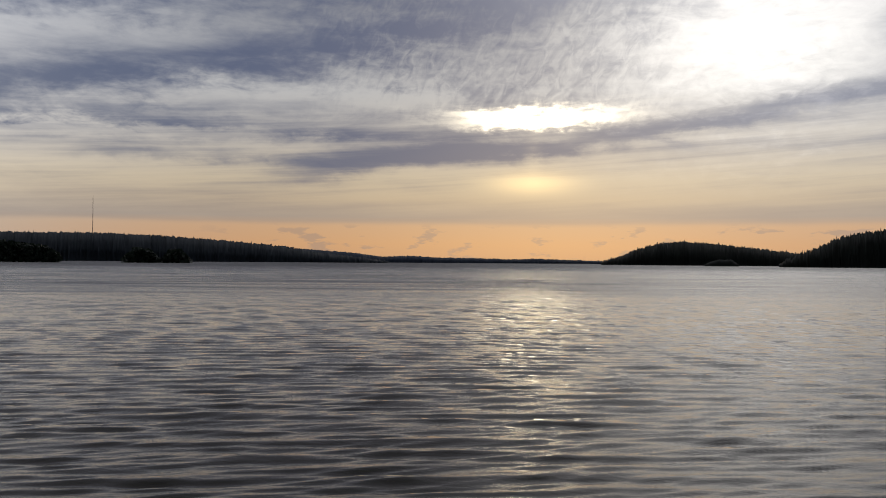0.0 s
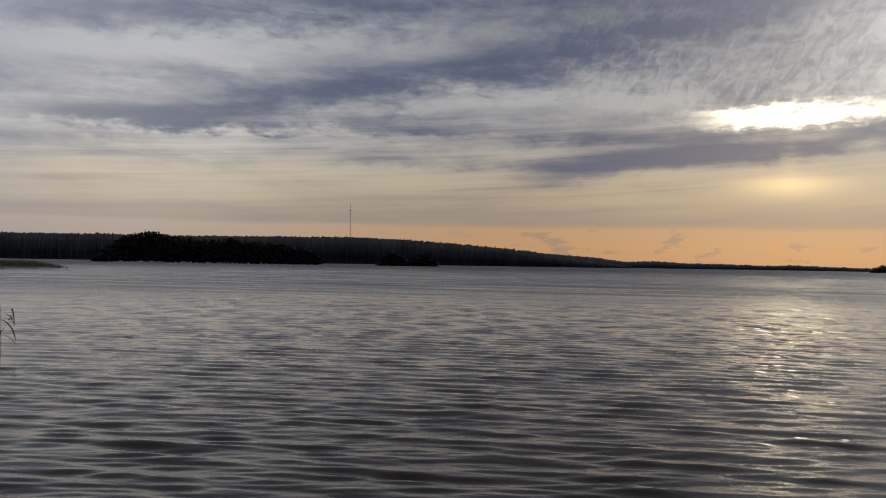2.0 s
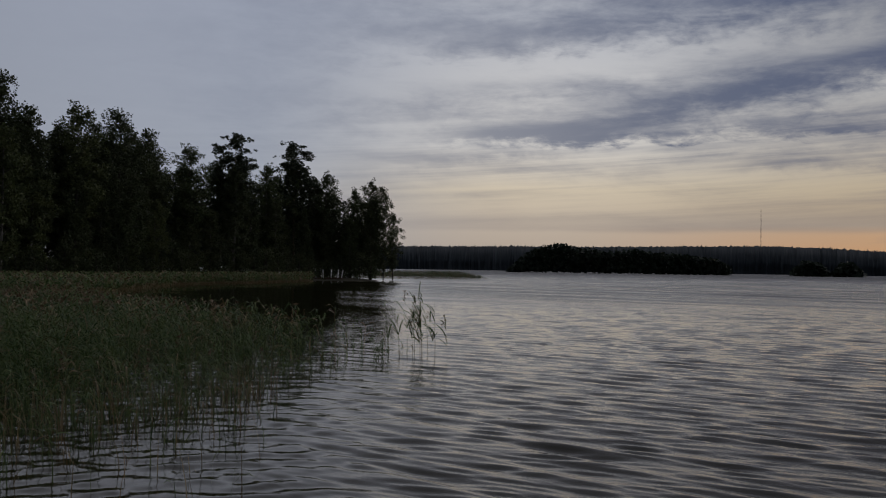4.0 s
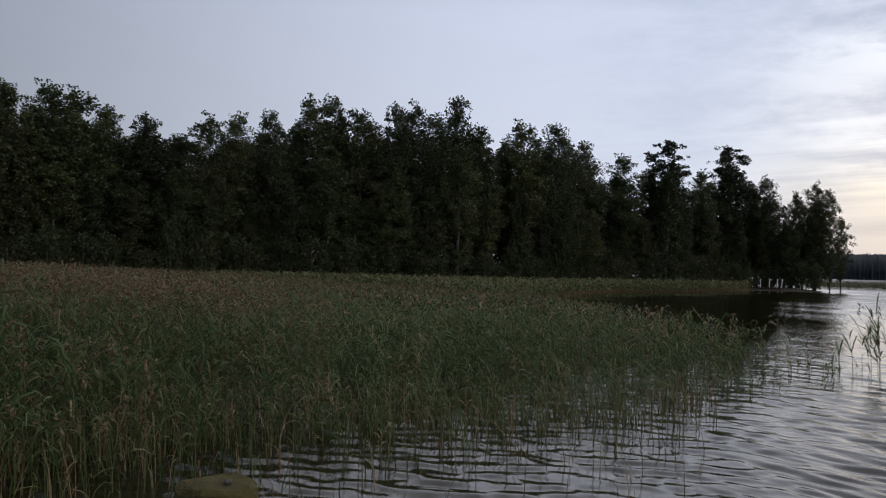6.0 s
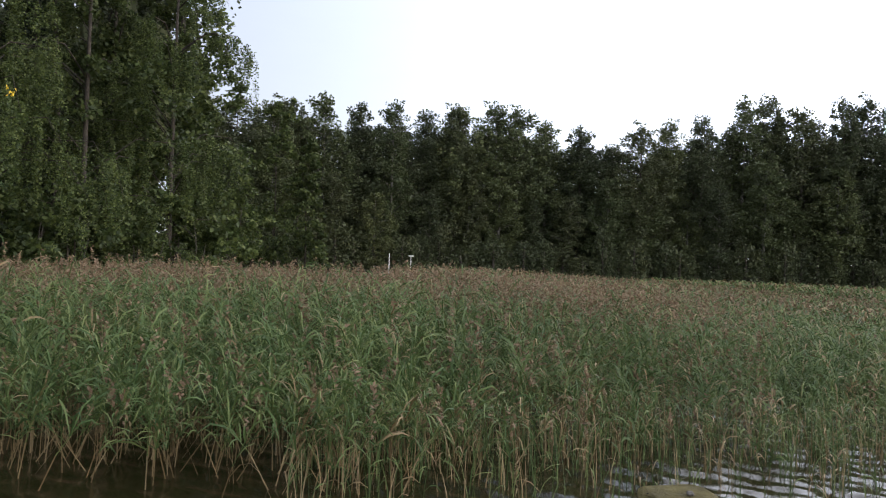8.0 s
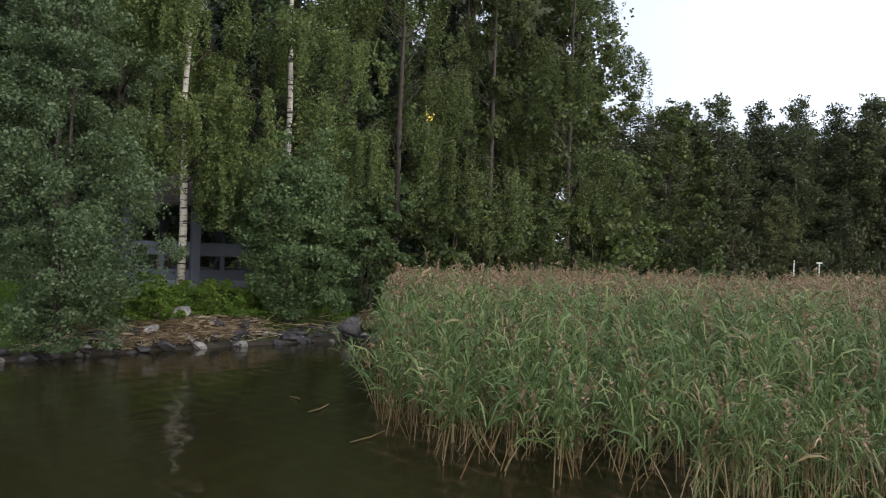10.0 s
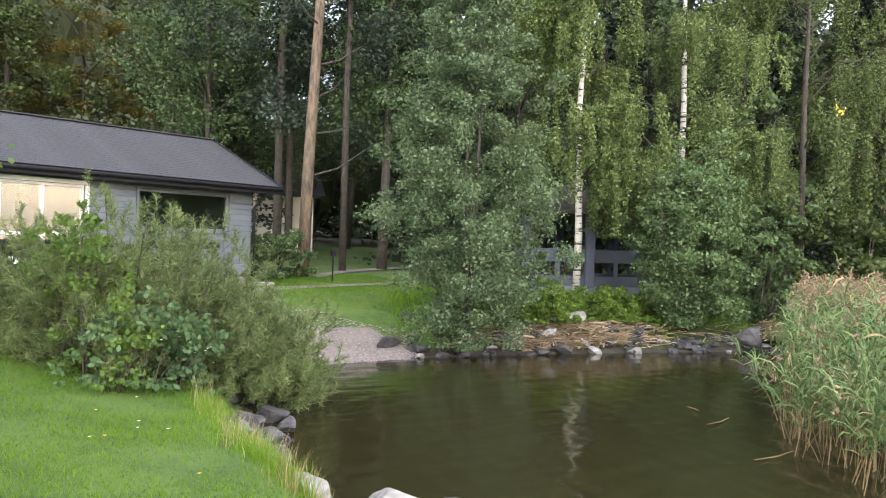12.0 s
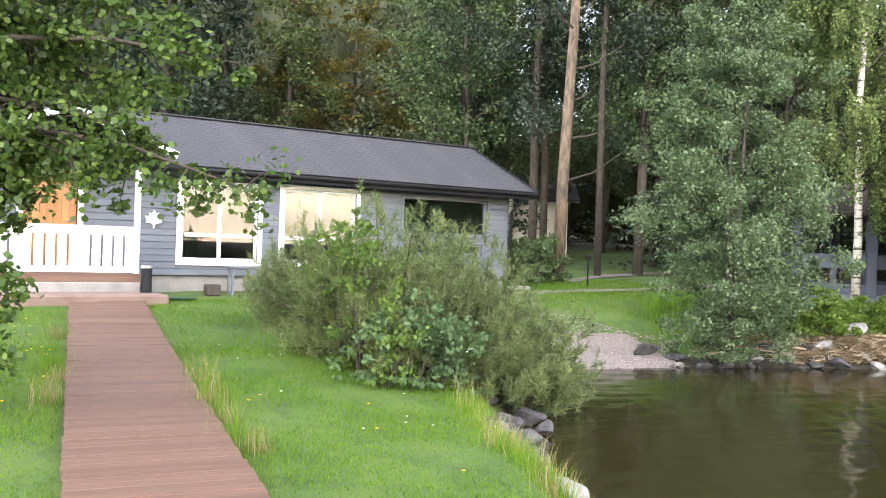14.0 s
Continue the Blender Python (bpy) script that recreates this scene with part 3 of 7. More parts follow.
# ---- far shores ----
def ridge(name, points, d, depth, mat, label, rough=1.0, teeth=1.0, step=0.05):
    """A wooded hill: points are (turn, height) along its crest, d its distance; the crest carries uneven tree tops."""
    t0, t1 = points[0][0], points[-1][0]
    turns = np.arange(t0, t1 + 1e-6, step)
    h = np.interp(turns, [p[0] for p in points], [p[1] for p in points])
    r = np.random.default_rng(int(d) + len(points))
    env = np.clip(np.minimum(turns - t0, t1 - turns) / 0.3, 0, 1)
    crest = h + env * (r.normal(0, rough, len(turns)) + teeth * np.abs(r.normal(0, 1, len(turns))))
    rows = []
    for k, (back, share) in enumerate(((0.0, 0.0), (0.01, 0.35), (0.25, 0.7), (1.0, 1.0), (1.6, 0.7), (2.5, -0.02))):
        dd = d + back * depth + r.normal(0, 0.02 * depth, len(turns)) * (k > 0)
        z = crest * share if k != 0 else np.full(len(turns), -1.0)
        if 0 < k < 3:
            z = z + env * r.normal(0, rough, len(turns))
        rows.append(np.stack([-np.sin(np.radians(turns)) * dd, np.cos(np.radians(turns)) * dd, z], -1))
    ob = link(name, grid_mesh(np.array(rows), name), mat)
    return tagged(ob, label, "hill", kind="structure")


def deg_h(d, deg):
    return EYE_Z + d * math.tan(radians(deg))


# haze lies in the hill colours: the farther, the paler and bluer
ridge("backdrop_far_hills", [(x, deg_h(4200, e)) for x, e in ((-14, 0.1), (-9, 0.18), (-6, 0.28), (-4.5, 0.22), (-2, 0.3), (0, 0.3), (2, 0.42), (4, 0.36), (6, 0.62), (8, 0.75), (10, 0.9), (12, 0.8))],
      4200, 150, "hazy_blue_hill", "low bluish hills far across the lake", 1.0, 1.5)
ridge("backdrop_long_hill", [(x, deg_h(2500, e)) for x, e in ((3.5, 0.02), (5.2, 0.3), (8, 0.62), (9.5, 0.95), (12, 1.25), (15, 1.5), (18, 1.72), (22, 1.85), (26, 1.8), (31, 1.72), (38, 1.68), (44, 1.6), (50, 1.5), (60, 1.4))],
      2500, 300, "hazy_hill", "long dark wooded hill across the lake", 1.2, 2.0)
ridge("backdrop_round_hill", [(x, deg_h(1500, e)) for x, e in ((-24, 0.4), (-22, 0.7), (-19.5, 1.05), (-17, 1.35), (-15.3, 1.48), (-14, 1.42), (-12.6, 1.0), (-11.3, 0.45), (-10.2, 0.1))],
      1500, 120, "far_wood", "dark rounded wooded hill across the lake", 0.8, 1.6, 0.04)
ridge("backdrop_headland", [(x, deg_h(900, e)) for x, e in ((-60, 2.6), (-40, 2.4), (-30, 2.3), (-27, 2.2), (-25.5, 2.0), (-24, 1.6), (-23, 1.0), (-22.2, 0.7), (-21.4, 0.25), (-20.9, 0.0))],
      900, 60, "far_wood", "dark wooded headland across the lake", 0.7, 1.6, 0.04)
ridge("backdrop_islet", [(x, deg_h(1100, e)) for x, e in ((-18.6, 0.0), (-18.2, 0.25), (-17.4, 0.3), (-16.6, 0.0))], 1100, 15, "far_wood", "low dark islet before the hill", 0.3, 0.6, 0.04)


# ---- plants ----
def leaf_shapes(centres, size, r, flat=0.0, long=1.5, droop=0.0):
    """One folded rhomb a leaf, turned at random; size may be an array."""
    n = len(centres)
    d = r.normal(size=(n, 3))
    d[:, 2] = d[:, 2] * (1 - flat) - droop
    d /= np.linalg.norm(d, axis=1, keepdims=True) + 1e-9
    side = np.cross(d, r.normal(size=(n, 3)))
    side /= np.linalg.norm(side, axis=1, keepdims=True) + 1e-9
    s = np.broadcast_to(np.asarray(size, float).reshape(-1, 1), (n, 1))
    v = np.empty((n, 4, 3))
    v[:, 0] = centres - d * s * long / 2
    v[:, 1] = centres + side * s / 2
    v[:, 2] = centres + d * s * long / 2
    v[:, 3] = centres - side * s / 2
    return v


def round_leaves(centres, size, r, droop=0.25):
    """Six-cornered round leaves, hanging a little; gives (n, 6, 3)."""
    n = len(centres)
    d = r.normal(size=(n, 3))
    d[:, 2] = d[:, 2] * 0.7 - droop
    d /= np.linalg.norm(d, axis=1, keepdims=True) + 1e-9
    side = np.cross(d, r.normal(size=(n, 3)))
    side /= np.linalg.norm(side, axis=1, keepdims=True) + 1e-9
    s = np.asarray(size, float).reshape(-1, 1)
    return np.stack([centres + (d * a + side * b) * s for a, b in ((-0.62, 0.0), (-0.3, 0.42), (0.25, 0.46), (0.62, 0.0), (0.25, -0.46), (-0.3, -0.42))], 1)


def clump_points(centres, radii, per, r, squash=0.75):
    """Points in uneven clumps, denser towards their shells."""
    c = np.repeat(np.asarray(centres, float), per, 0)
    q = np.repeat(np.asarray(radii, float), per)
    d = r.normal(size=(len(c), 3))
    d /= np.linalg.norm(d, axis=1, keepdims=True)
    d *= (r.uniform(0, 1, len(c)) ** 0.45 * q)[:, None]
    d[:, 2] *= squash
    return c + d


def limbs(bm, start, ends, r, thick, sag=0.0, sides=5):
    for e in ends:
        s, e = Vector(start(e)), Vector(e)
        mid = s.lerp(e, 0.5) + Vector(r.normal(0, 0.06, 3)) * (e - s).length + Vector((0, 0, -sag))
        tube(bm, [s, s.lerp(mid, 0.6) + Vector((0, 0, 0.03)), mid, e], [thick, thick * 0.75, thick * 0.5, thick * 0.2], sides)


def crown_tree(name, where, label, height, spread, seed, leaf="leaf_far", bark="bark_dark", leaf_size=0.42, clumps=26, per=70, bottom=0.22,
               shape="round", trunk=0.16, lean=(0, 0), category="tree", group="", clump_size=None, stems=1, core=0.0, loose=1.0):
    r = np.random.default_rng(seed)
    ob = thing(name, where, label, category, group)
    top = Vector((lean[0], lean[1], height * 0.93))
    bm = bmesh.new()
    for k in range(stems):
        off = Vector((r.normal(0, 0.25), r.normal(0, 0.25), 0)) * (stems > 1) * min(1, spread * 0.4)
        tip = top * (0.7 + 0.3 * r.uniform()) + off * 4 if stems > 1 else top
        pts = [off * 0.4 + Vector((0, 0, -0.3)), off + tip * 0.3, off + tip * 0.65 + Vector((r.normal(0, 0.1), r.normal(0, 0.1), 0)), tip]
        tube(bm, pts, [trunk * 1.15, trunk * 0.85, trunk * 0.5, trunk * 0.1], 8)
    lobes = max(6, clumps // 6)
    z = bottom + (1 - bottom) * r.uniform(0, 1, lobes) ** 0.9
    if shape == "round":
        half = np.sqrt(np.clip(1 - ((z - 0.5) / 0.54) ** 2, 0.05, 1))
    elif shape == "cone":
        half = np.clip(1.08 - z, 0.06, 1) * 1.05
    else:
        half = np.clip(1.35 - z * 1.12, 0.16, 0.95) * np.clip(0.55 + z * 3, 0.6, 1)
    a, q = r.uniform(0, 6.283, lobes), spread * half * np.sqrt(r.uniform(0.15, 1, lobes))
    c = np.stack([np.cos(a) * q + lean[0] * z, np.sin(a) * q + lean[1] * z, z * height * 0.95], 1)
    base = (clump_size or spread * 0.4)
    pick = r.permutation(lobes)[:14]
    limbs(bm, lambda e: (lean[0] * e[2] / height * 0.8, lean[1] * e[2] / height * 0.8, max(0.3, e[2] * 0.78)), c[pick], r, trunk * 0.3)
    # every lobe is a group of smaller sprays of uneven size
    half = np.repeat(half, 6)
    c = np.repeat(c, 6, 0) + r.normal(0, 1, (lobes * 6, 3)) * (base * (0.55 + 0.45 * half))[:, None] * (0.85, 0.85, 0.8) * loose
    size = base * r.uniform(0.28, 0.85, lobes * 6) * (0.5 + 0.5 * half) * loose
    part("trunk", bm, bark, ob, smooth=True)
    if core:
        # solid lump standing in for the dense inside, which no light gets through
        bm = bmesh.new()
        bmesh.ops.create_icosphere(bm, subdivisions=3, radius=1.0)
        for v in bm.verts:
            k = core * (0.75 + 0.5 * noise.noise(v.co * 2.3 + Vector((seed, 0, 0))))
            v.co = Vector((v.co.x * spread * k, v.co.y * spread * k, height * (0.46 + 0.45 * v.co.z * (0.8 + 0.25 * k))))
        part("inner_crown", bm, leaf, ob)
    pts = clump_points(c, size, per, r)
    pts[:, 2] = np.maximum(pts[:, 2], 0.12)
    link("crown", quads(leaf_shapes(pts, leaf_size * r.uniform(0.6, 1.25, len(pts)), r, long=1.5)), leaf, ob)
    return ob


def wood_tree(name, where, label, height, spread, seed, leaves=11000, leaf_size=0.17, leaf="leaf_far", shape="round", bottom=0.05, group="", category="tree", scale=1.0, loose=0.16, bark="bark_dark", core=0.0):
    """A tree in a wood: an uneven crown with bulges, hollows and gaps, fine leaves right out to its edge."""
    r = np.random.default_rng(seed)
    ob = thing(name, where, label, category, group)
    part("trunk", tube(bmesh.new(), [(0, 0, -0.3), (r.normal(0, 0.1), r.normal(0, 0.1), height * 0.5), (0, 0, height * 0.96)], [0.2, 0.13, 0.02], 7), bark, ob, smooth=True)
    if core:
        # dark solid lump added inside the crown for its shaded depth
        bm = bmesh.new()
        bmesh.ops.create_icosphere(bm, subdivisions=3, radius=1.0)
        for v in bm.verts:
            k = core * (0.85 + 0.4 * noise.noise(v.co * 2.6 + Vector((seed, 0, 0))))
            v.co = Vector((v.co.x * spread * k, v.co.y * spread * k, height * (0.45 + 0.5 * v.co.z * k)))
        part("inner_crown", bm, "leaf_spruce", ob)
    n = leaves * 3
    z = bottom + (1 - bottom) * r.uniform(0, 1, n)
    if shape == "round":
        half = np.sqrt(np.clip(1 - ((z - 0.45) / 0.56) ** 2, 0.0, 1))
    elif shape == "cone":
        half = np.clip((1.02 - z) * 1.3, 0, 0.85)
    else:
        half = np.clip((1.02 - z) * 2.2, 0, 1) ** 0.7 * (0.62 + 0.3 * z * (1 - z))
    keep = r.uniform(0, 1, n) < half
    z, half = z[keep][:leaves * 2], half[keep][:leaves * 2]
    a = r.uniform(0, 6.283, len(z))
    bulge = np.zeros(len(z))
    for k, m in ((2, 3), (3, 7), (5, 11), (7, 17), (9, 26)):
        bulge += np.sin(k * a + r.uniform(0, 6.3) + 2.5 * np.sin(m * z + r.uniform(0, 6.3))) * np.sin(m * z * 2 + r.uniform(0, 6.3)) / 2.4
    q = spread * half * (0.68 + 0.32 * bulge) * r.uniform(0.05, 1, len(z)) ** 0.38
    p = np.stack([np.cos(a) * q, np.sin(a) * q, z * height], 1)
    gap = np.zeros(len(z))
    for k in range(7):
        w3 = r.normal(size=3) * (2.4 if k < 4 else 5.0) * scale
        gap += np.sin(p @ w3 + r.uniform(0, 6.3))
    p = p[(gap > -0.9) | (z > 0.86)][:leaves]
    p += r.normal(0, loose, p.shape)
    link("crown", quads(leaf_shapes(p, leaf_size * r.uniform(0.55, 1.3, len(p)), r, long=1.5)), leaf, ob)
    return ob


def bough_tree_of(name, where, label, height, spread, seed, form, leaves=11000, leaf_size=0.17, leaf="leaf_far", bark="bark_dark", group="", bottom=0.1, boughs=60):
    """A tree of leafy boughs on a visible trunk: each bough carries several sprays, with gaps between; the tip is narrow."""
    r = np.random.default_rng(seed)
    ob = thing(name, where, label, "tree", group)
    bend = r.normal(0, 0.02 * height, 2)
    axis = lambda z: np.stack([bend[0] * np.sin(z * 2.6), bend[1] * np.sin(z * 2.1), z * height], -1)
    bm = tube(bmesh.new(), [axis(z) - (0, 0, 0.4 * (z == 0)) for z in (0, 0.2, 0.45, 0.7, 0.97)], [0.2, 0.17, 0.13, 0.08, 0.015], 7)
    t = (np.arange(boughs) + r.uniform(0, 1, boughs)) / boughs
    z = bottom + (0.98 - bottom) * t
    half = {"oval": 1.62 * t ** 0.42 * (1.01 - t) ** 0.62, "tall": 1.3 * t ** 0.25 * (1.01 - t) ** 0.42, "pine": 1.5 * t ** 0.3 * (1.02 - t) ** 0.45, "cone": 1.02 - t}[form]
    a = np.arange(boughs) * 2.39996 + r.normal(0, 0.5, boughs)
    reach = spread * half * r.uniform(0.55, 1.18, boughs)
    lift = {"oval": 0.75, "tall": 0.9, "pine": 0.12, "cone": -0.3}[form]
    start = axis(z)
    end = start + np.stack([np.cos(a) * reach, np.sin(a) * reach, reach * lift * (1.15 - t) * r.uniform(0.6, 1.3, boughs)], 1)
    end[:, 2] = np.minimum(end[:, 2], height * 0.985)
    for p, q in zip(start[::2], end[::2]):
        tube(bm, [p, p * 0.5 + q * 0.5 + (0, 0, 0.2), q], [0.05, 0.03, 0.01], 4)
    part("trunk", bm, bark, ob, smooth=True)
    k = 5
    f = r.uniform(0.3, 1.05, (boughs, k))
    c = (start[:, None] + (end - start)[:, None] * f[..., None]).reshape(-1, 3)
    size = (np.repeat(0.18 * spread * (0.35 + 0.65 * np.sqrt(half)), k) * r.uniform(0.55, 1.35, boughs * k))
    c += r.normal(0, 1, c.shape) * size[:, None] * 0.6
    tip = axis(np.array([0.9, 0.94, 0.97, 1.0])) + r.normal(0, 0.12, (4, 3))
    c, size = np.concatenate([c, tip]), np.concatenate([size, spread * np.array([0.2, 0.16, 0.12, 0.08])])
    j = r.choice(len(c), leaves, p=size ** 2 / (size ** 2).sum())
    d = r.normal(size=(leaves, 3))
    d *= (r.uniform(0, 1, leaves) ** 0.4 / np.linalg.norm(d, axis=1) * size[j])[:, None]
    d[:, 2] *= 0.5 if form == "pine" else 0.85
    link("crown", quads(leaf_shapes(c[j] + d, leaf_size * r.uniform(0.55, 1.3, leaves), r, long=1.5)), leaf, ob)
    return ob


def spruce(name, where, label, height, spread, seed, leaf="leaf_spruce", group="", tiers=20, per=80, leaf_size=0.5):
    """Whorls of drooping boughs on a straight trunk."""
    r = np.random.default_rng(seed)
    ob = thing(name, where, label, "tree", group)
    part("trunk", tube(bmesh.new(), [(0, 0, -0.3), (0, 0, height * 0.5), (0, 0, height)], [0.2, 0.13, 0.02], 7), "bark_dark", ob, smooth=True)
    pts = []
    for z in np.linspace(0.06, 0.98, tiers):
        reach = spread * (1.05 - z) * r.uniform(0.75, 1.1)
        for k in range(7):
            a = r.uniform(0, 6.283)
            s = r.uniform(0.1, 1, per // 7) ** 0.7
            n = len(s)
            pts.append(np.stack([np.cos(a) * reach * s + r.normal(0, 0.15, n), np.sin(a) * reach * s + r.normal(0, 0.15, n), z * height - s * reach * 0.35 + r.normal(0, 0.12, n)], 1))
    pts = np.concatenate(pts)
    link("crown", quads(leaf_shapes(pts, leaf_size * r.uniform(0.6, 1.2, len(pts)), r, flat=0.4, long=1.7, droop=0.3)), leaf, ob)
    return ob


def birch(name, where, label, height, spread, seed, strands=420, per=26, trunk=0.15, bottom=0.2, leaf_size=0.058, lean=(0, 0), group="", low=None, bark="bark_birch", leaf="leaf_birch"):
    """A weeping birch: white trunk, arching limbs, curtains of hanging twigs with small leaves."""
    r = np.random.default_rng(seed)
    ob = thing(name, where, label, "tree", group)
    bm = bmesh.new()
    pts = [Vector((lean[0] * s + (r.normal(0, 0.05) if 0 < s < 1 else 0), lean[1] * s, height * 0.97 * s - 0.3 * (s == 0))) for s in np.linspace(0, 1, 9)]
    tube(bm, pts, [trunk * (1.12 - s) for s in np.linspace(0, 1, 9)], 9)
    part("trunk", bm, bark, ob, "white birch bark with black marks" if bark == "bark_birch" else "", smooth=True)
    arms = 34
    z = height * (bottom + (0.95 - bottom) * np.sort(r.uniform(0, 1, arms)))
    a = r.uniform(0, 6.283, arms)
    reach = spread * np.clip(1.25 - z / height, 0.25, 1) * r.uniform(0.6, 1.1, arms)
    starts = []
    for zz, aa, q in zip(z, a, reach):
        d = Vector((math.cos(aa), math.sin(aa), 0))
        s0 = Vector((lean[0] * zz / height, lean[1] * zz / height, zz))
        p1, p2, p3 = s0 + d * q * 0.4 + Vector((0, 0, q * 0.35)), s0 + d * q * 0.8 + Vector((0, 0, q * 0.35)), s0 + d * q + Vector((0, 0, q * 0.05))
        part("limb", tube(bmesh.new(), [s0, p1, p2, p3], [trunk * 0.28, trunk * 0.2, trunk * 0.12, 0.008], 5), "bark_dark", ob, smooth=True)
        for _ in range(max(1, strands // arms // 4)):
            u = r.uniform(0.15, 1)
            b = p1.lerp(p2, (u - 0.15) / 0.5) if u < 0.65 else p2.lerp(p3, (u - 0.65) / 0.35)
            b = b + Vector((r.normal(0, 0.26), r.normal(0, 0.26), r.normal(0, 0.12)))
            starts.extend(b + Vector((r.normal(0, 0.07), r.normal(0, 0.07), r.normal(0, 0.06))) for _ in range(4))
    starts = np.array([tuple(p) for p in starts])
    n = len(starts)
    drop = np.repeat(r.uniform(0.5, 2.4, n // 4), 4) * r.uniform(0.8, 1.1, n)
    t = r.uniform(0, 1, (n, per))
    sway = np.repeat(r.normal(0, 0.14, (n // 4, 1, 2)), 4, 0) + r.normal(0, 0.04, (n, 1, 2))
    p = np.repeat(starts[:, None, :], per, 1)
    p[:, :, :2] += sway * t[..., None] + r.normal(0, 0.05, (n, per, 2))
    p[:, :, 2] -= t * drop[:, None]
    p = p.reshape(-1, 3)
    p = p[p[:, 2] > (low if low is not None else 0.4)]
    link("crown", quads(leaf_shapes(p, leaf_size * r.uniform(0.7, 1.3, len(p)), r, long=1.35, droop=0.7)), leaf, ob, "hanging twigs with small green leaves")
    return ob


def pine_bush(name, where, label, height, spread, seed, tufts=900, per=26, lean=(0, 0)):
    """A bushy young pine: many upturned shoots with long needles."""
    r = np.random.default_rng(seed)
    ob = thing(name, where, label, "pine shrub", "pine shrubs by the shore")
    # boughs rise from the foot to an uneven dome; the shoots sit along their outer parts
    nb = 16 + int(9 * spread)
    ba = r.uniform(0, 6.283, nb)
    bz = r.uniform(0.08, 1, nb) ** 0.8
    reach = spread * np.sqrt(np.clip(1 - (bz * 0.95) ** 2, 0.04, 1)) * r.uniform(0.65, 1.15, nb)
    ends = np.stack([np.cos(ba) * reach + lean[0] * bz, np.sin(ba) * reach + lean[1] * bz, bz * height * r.uniform(0.85, 1.05, nb)], 1)
    bm = bmesh.new()
    for e in ends:
        tube(bm, [(0, 0, 0.02), (e[0] * 0.45, e[1] * 0.45, e[2] * 0.32 + 0.08), tuple(e * (0.97, 0.97, 0.97))], [0.045, 0.03, 0.008], 5)
    part("branch", bm, "bark_dark", ob, smooth=True)
    k = r.integers(0, nb, tufts)
    s_ = r.uniform(0.3, 1.0, tufts) ** 0.7
    c = ends[k] * np.stack([s_, s_, s_ ** 1.3], 1) + r.normal(0, 1, (tufts, 3)) * (0.2, 0.2, 0.13)
    c[:, 2] = np.maximum(c[:, 2], 0.06)
    d = ends[k] / (np.linalg.norm(ends[k], axis=1, keepdims=True) + 1e-6) * 0.7 + (0, 0, 0.6) + r.normal(0, 0.35, (tufts, 3))
    d /= np.linalg.norm(d, axis=1, keepdims=True)
    n = tufts * per
    C, D = np.repeat(c, per, 0), np.repeat(d, per, 0)
    s = r.uniform(0, 0.22, n)
    base = C + D * s[:, None]
    out = D * 0.6 + r.normal(0, 0.52, (n, 3))
    out /= np.linalg.norm(out, axis=1, keepdims=True)
    ln = r.uniform(0.07, 0.125, n)[:, None]
    sd = np.cross(out, r.normal(size=(n, 3)))
    sd *= 0.0045 / (np.linalg.norm(sd, axis=1, keepdims=True) + 1e-9)
    v = np.stack([base - sd, base + sd, base + out * ln + sd * 0.4, base + out * ln - sd * 0.4], 1)
    link("needles", quads(v), "needle", ob, "tufts of long green needles")
    return ob


def blades(base, height, width, r, bend=0.3, k=4, way=None, straight=None):
    """Bent tapering blades from base points; gives (n, k, 2, 3)."""
    n = len(base)
    a = r.uniform(0, 6.283, n) if way is None else way
    h = np.asarray(height, float).reshape(-1)
    t = np.linspace(0, 1, k)
    bend = np.broadcast_to(np.asarray(bend, float), (n,))
    lean = (bend * r.uniform(0.2, 1.2, n) * h)[:, None] * t[None] ** (2 if straight is None else straight[:, None])
    mid = np.stack([base[:, None, 0] + np.cos(a)[:, None] * lean, base[:, None, 1] + np.sin(a)[:, None] * lean, base[:, None, 2] + h[:, None] * (t[None] - 0.25 * bend[:, None] * t[None] ** 2)], -1)
    side = np.stack([-np.sin(a), np.cos(a), np.zeros(n)], -1)
    spin = r.uniform(0, 6.283, n)
    side = side * np.cos(spin)[:, None] + np.stack([np.cos(a), np.sin(a), np.zeros(n)], -1) * np.sin(spin)[:, None]
    w_ = np.asarray(width, float).reshape(-1, 1, 1) * (1 - t ** 1.5 * 0.92)[None, :, None] * side[:, None, :] / 2
    return np.stack([mid - w_, mid + w_], 2)


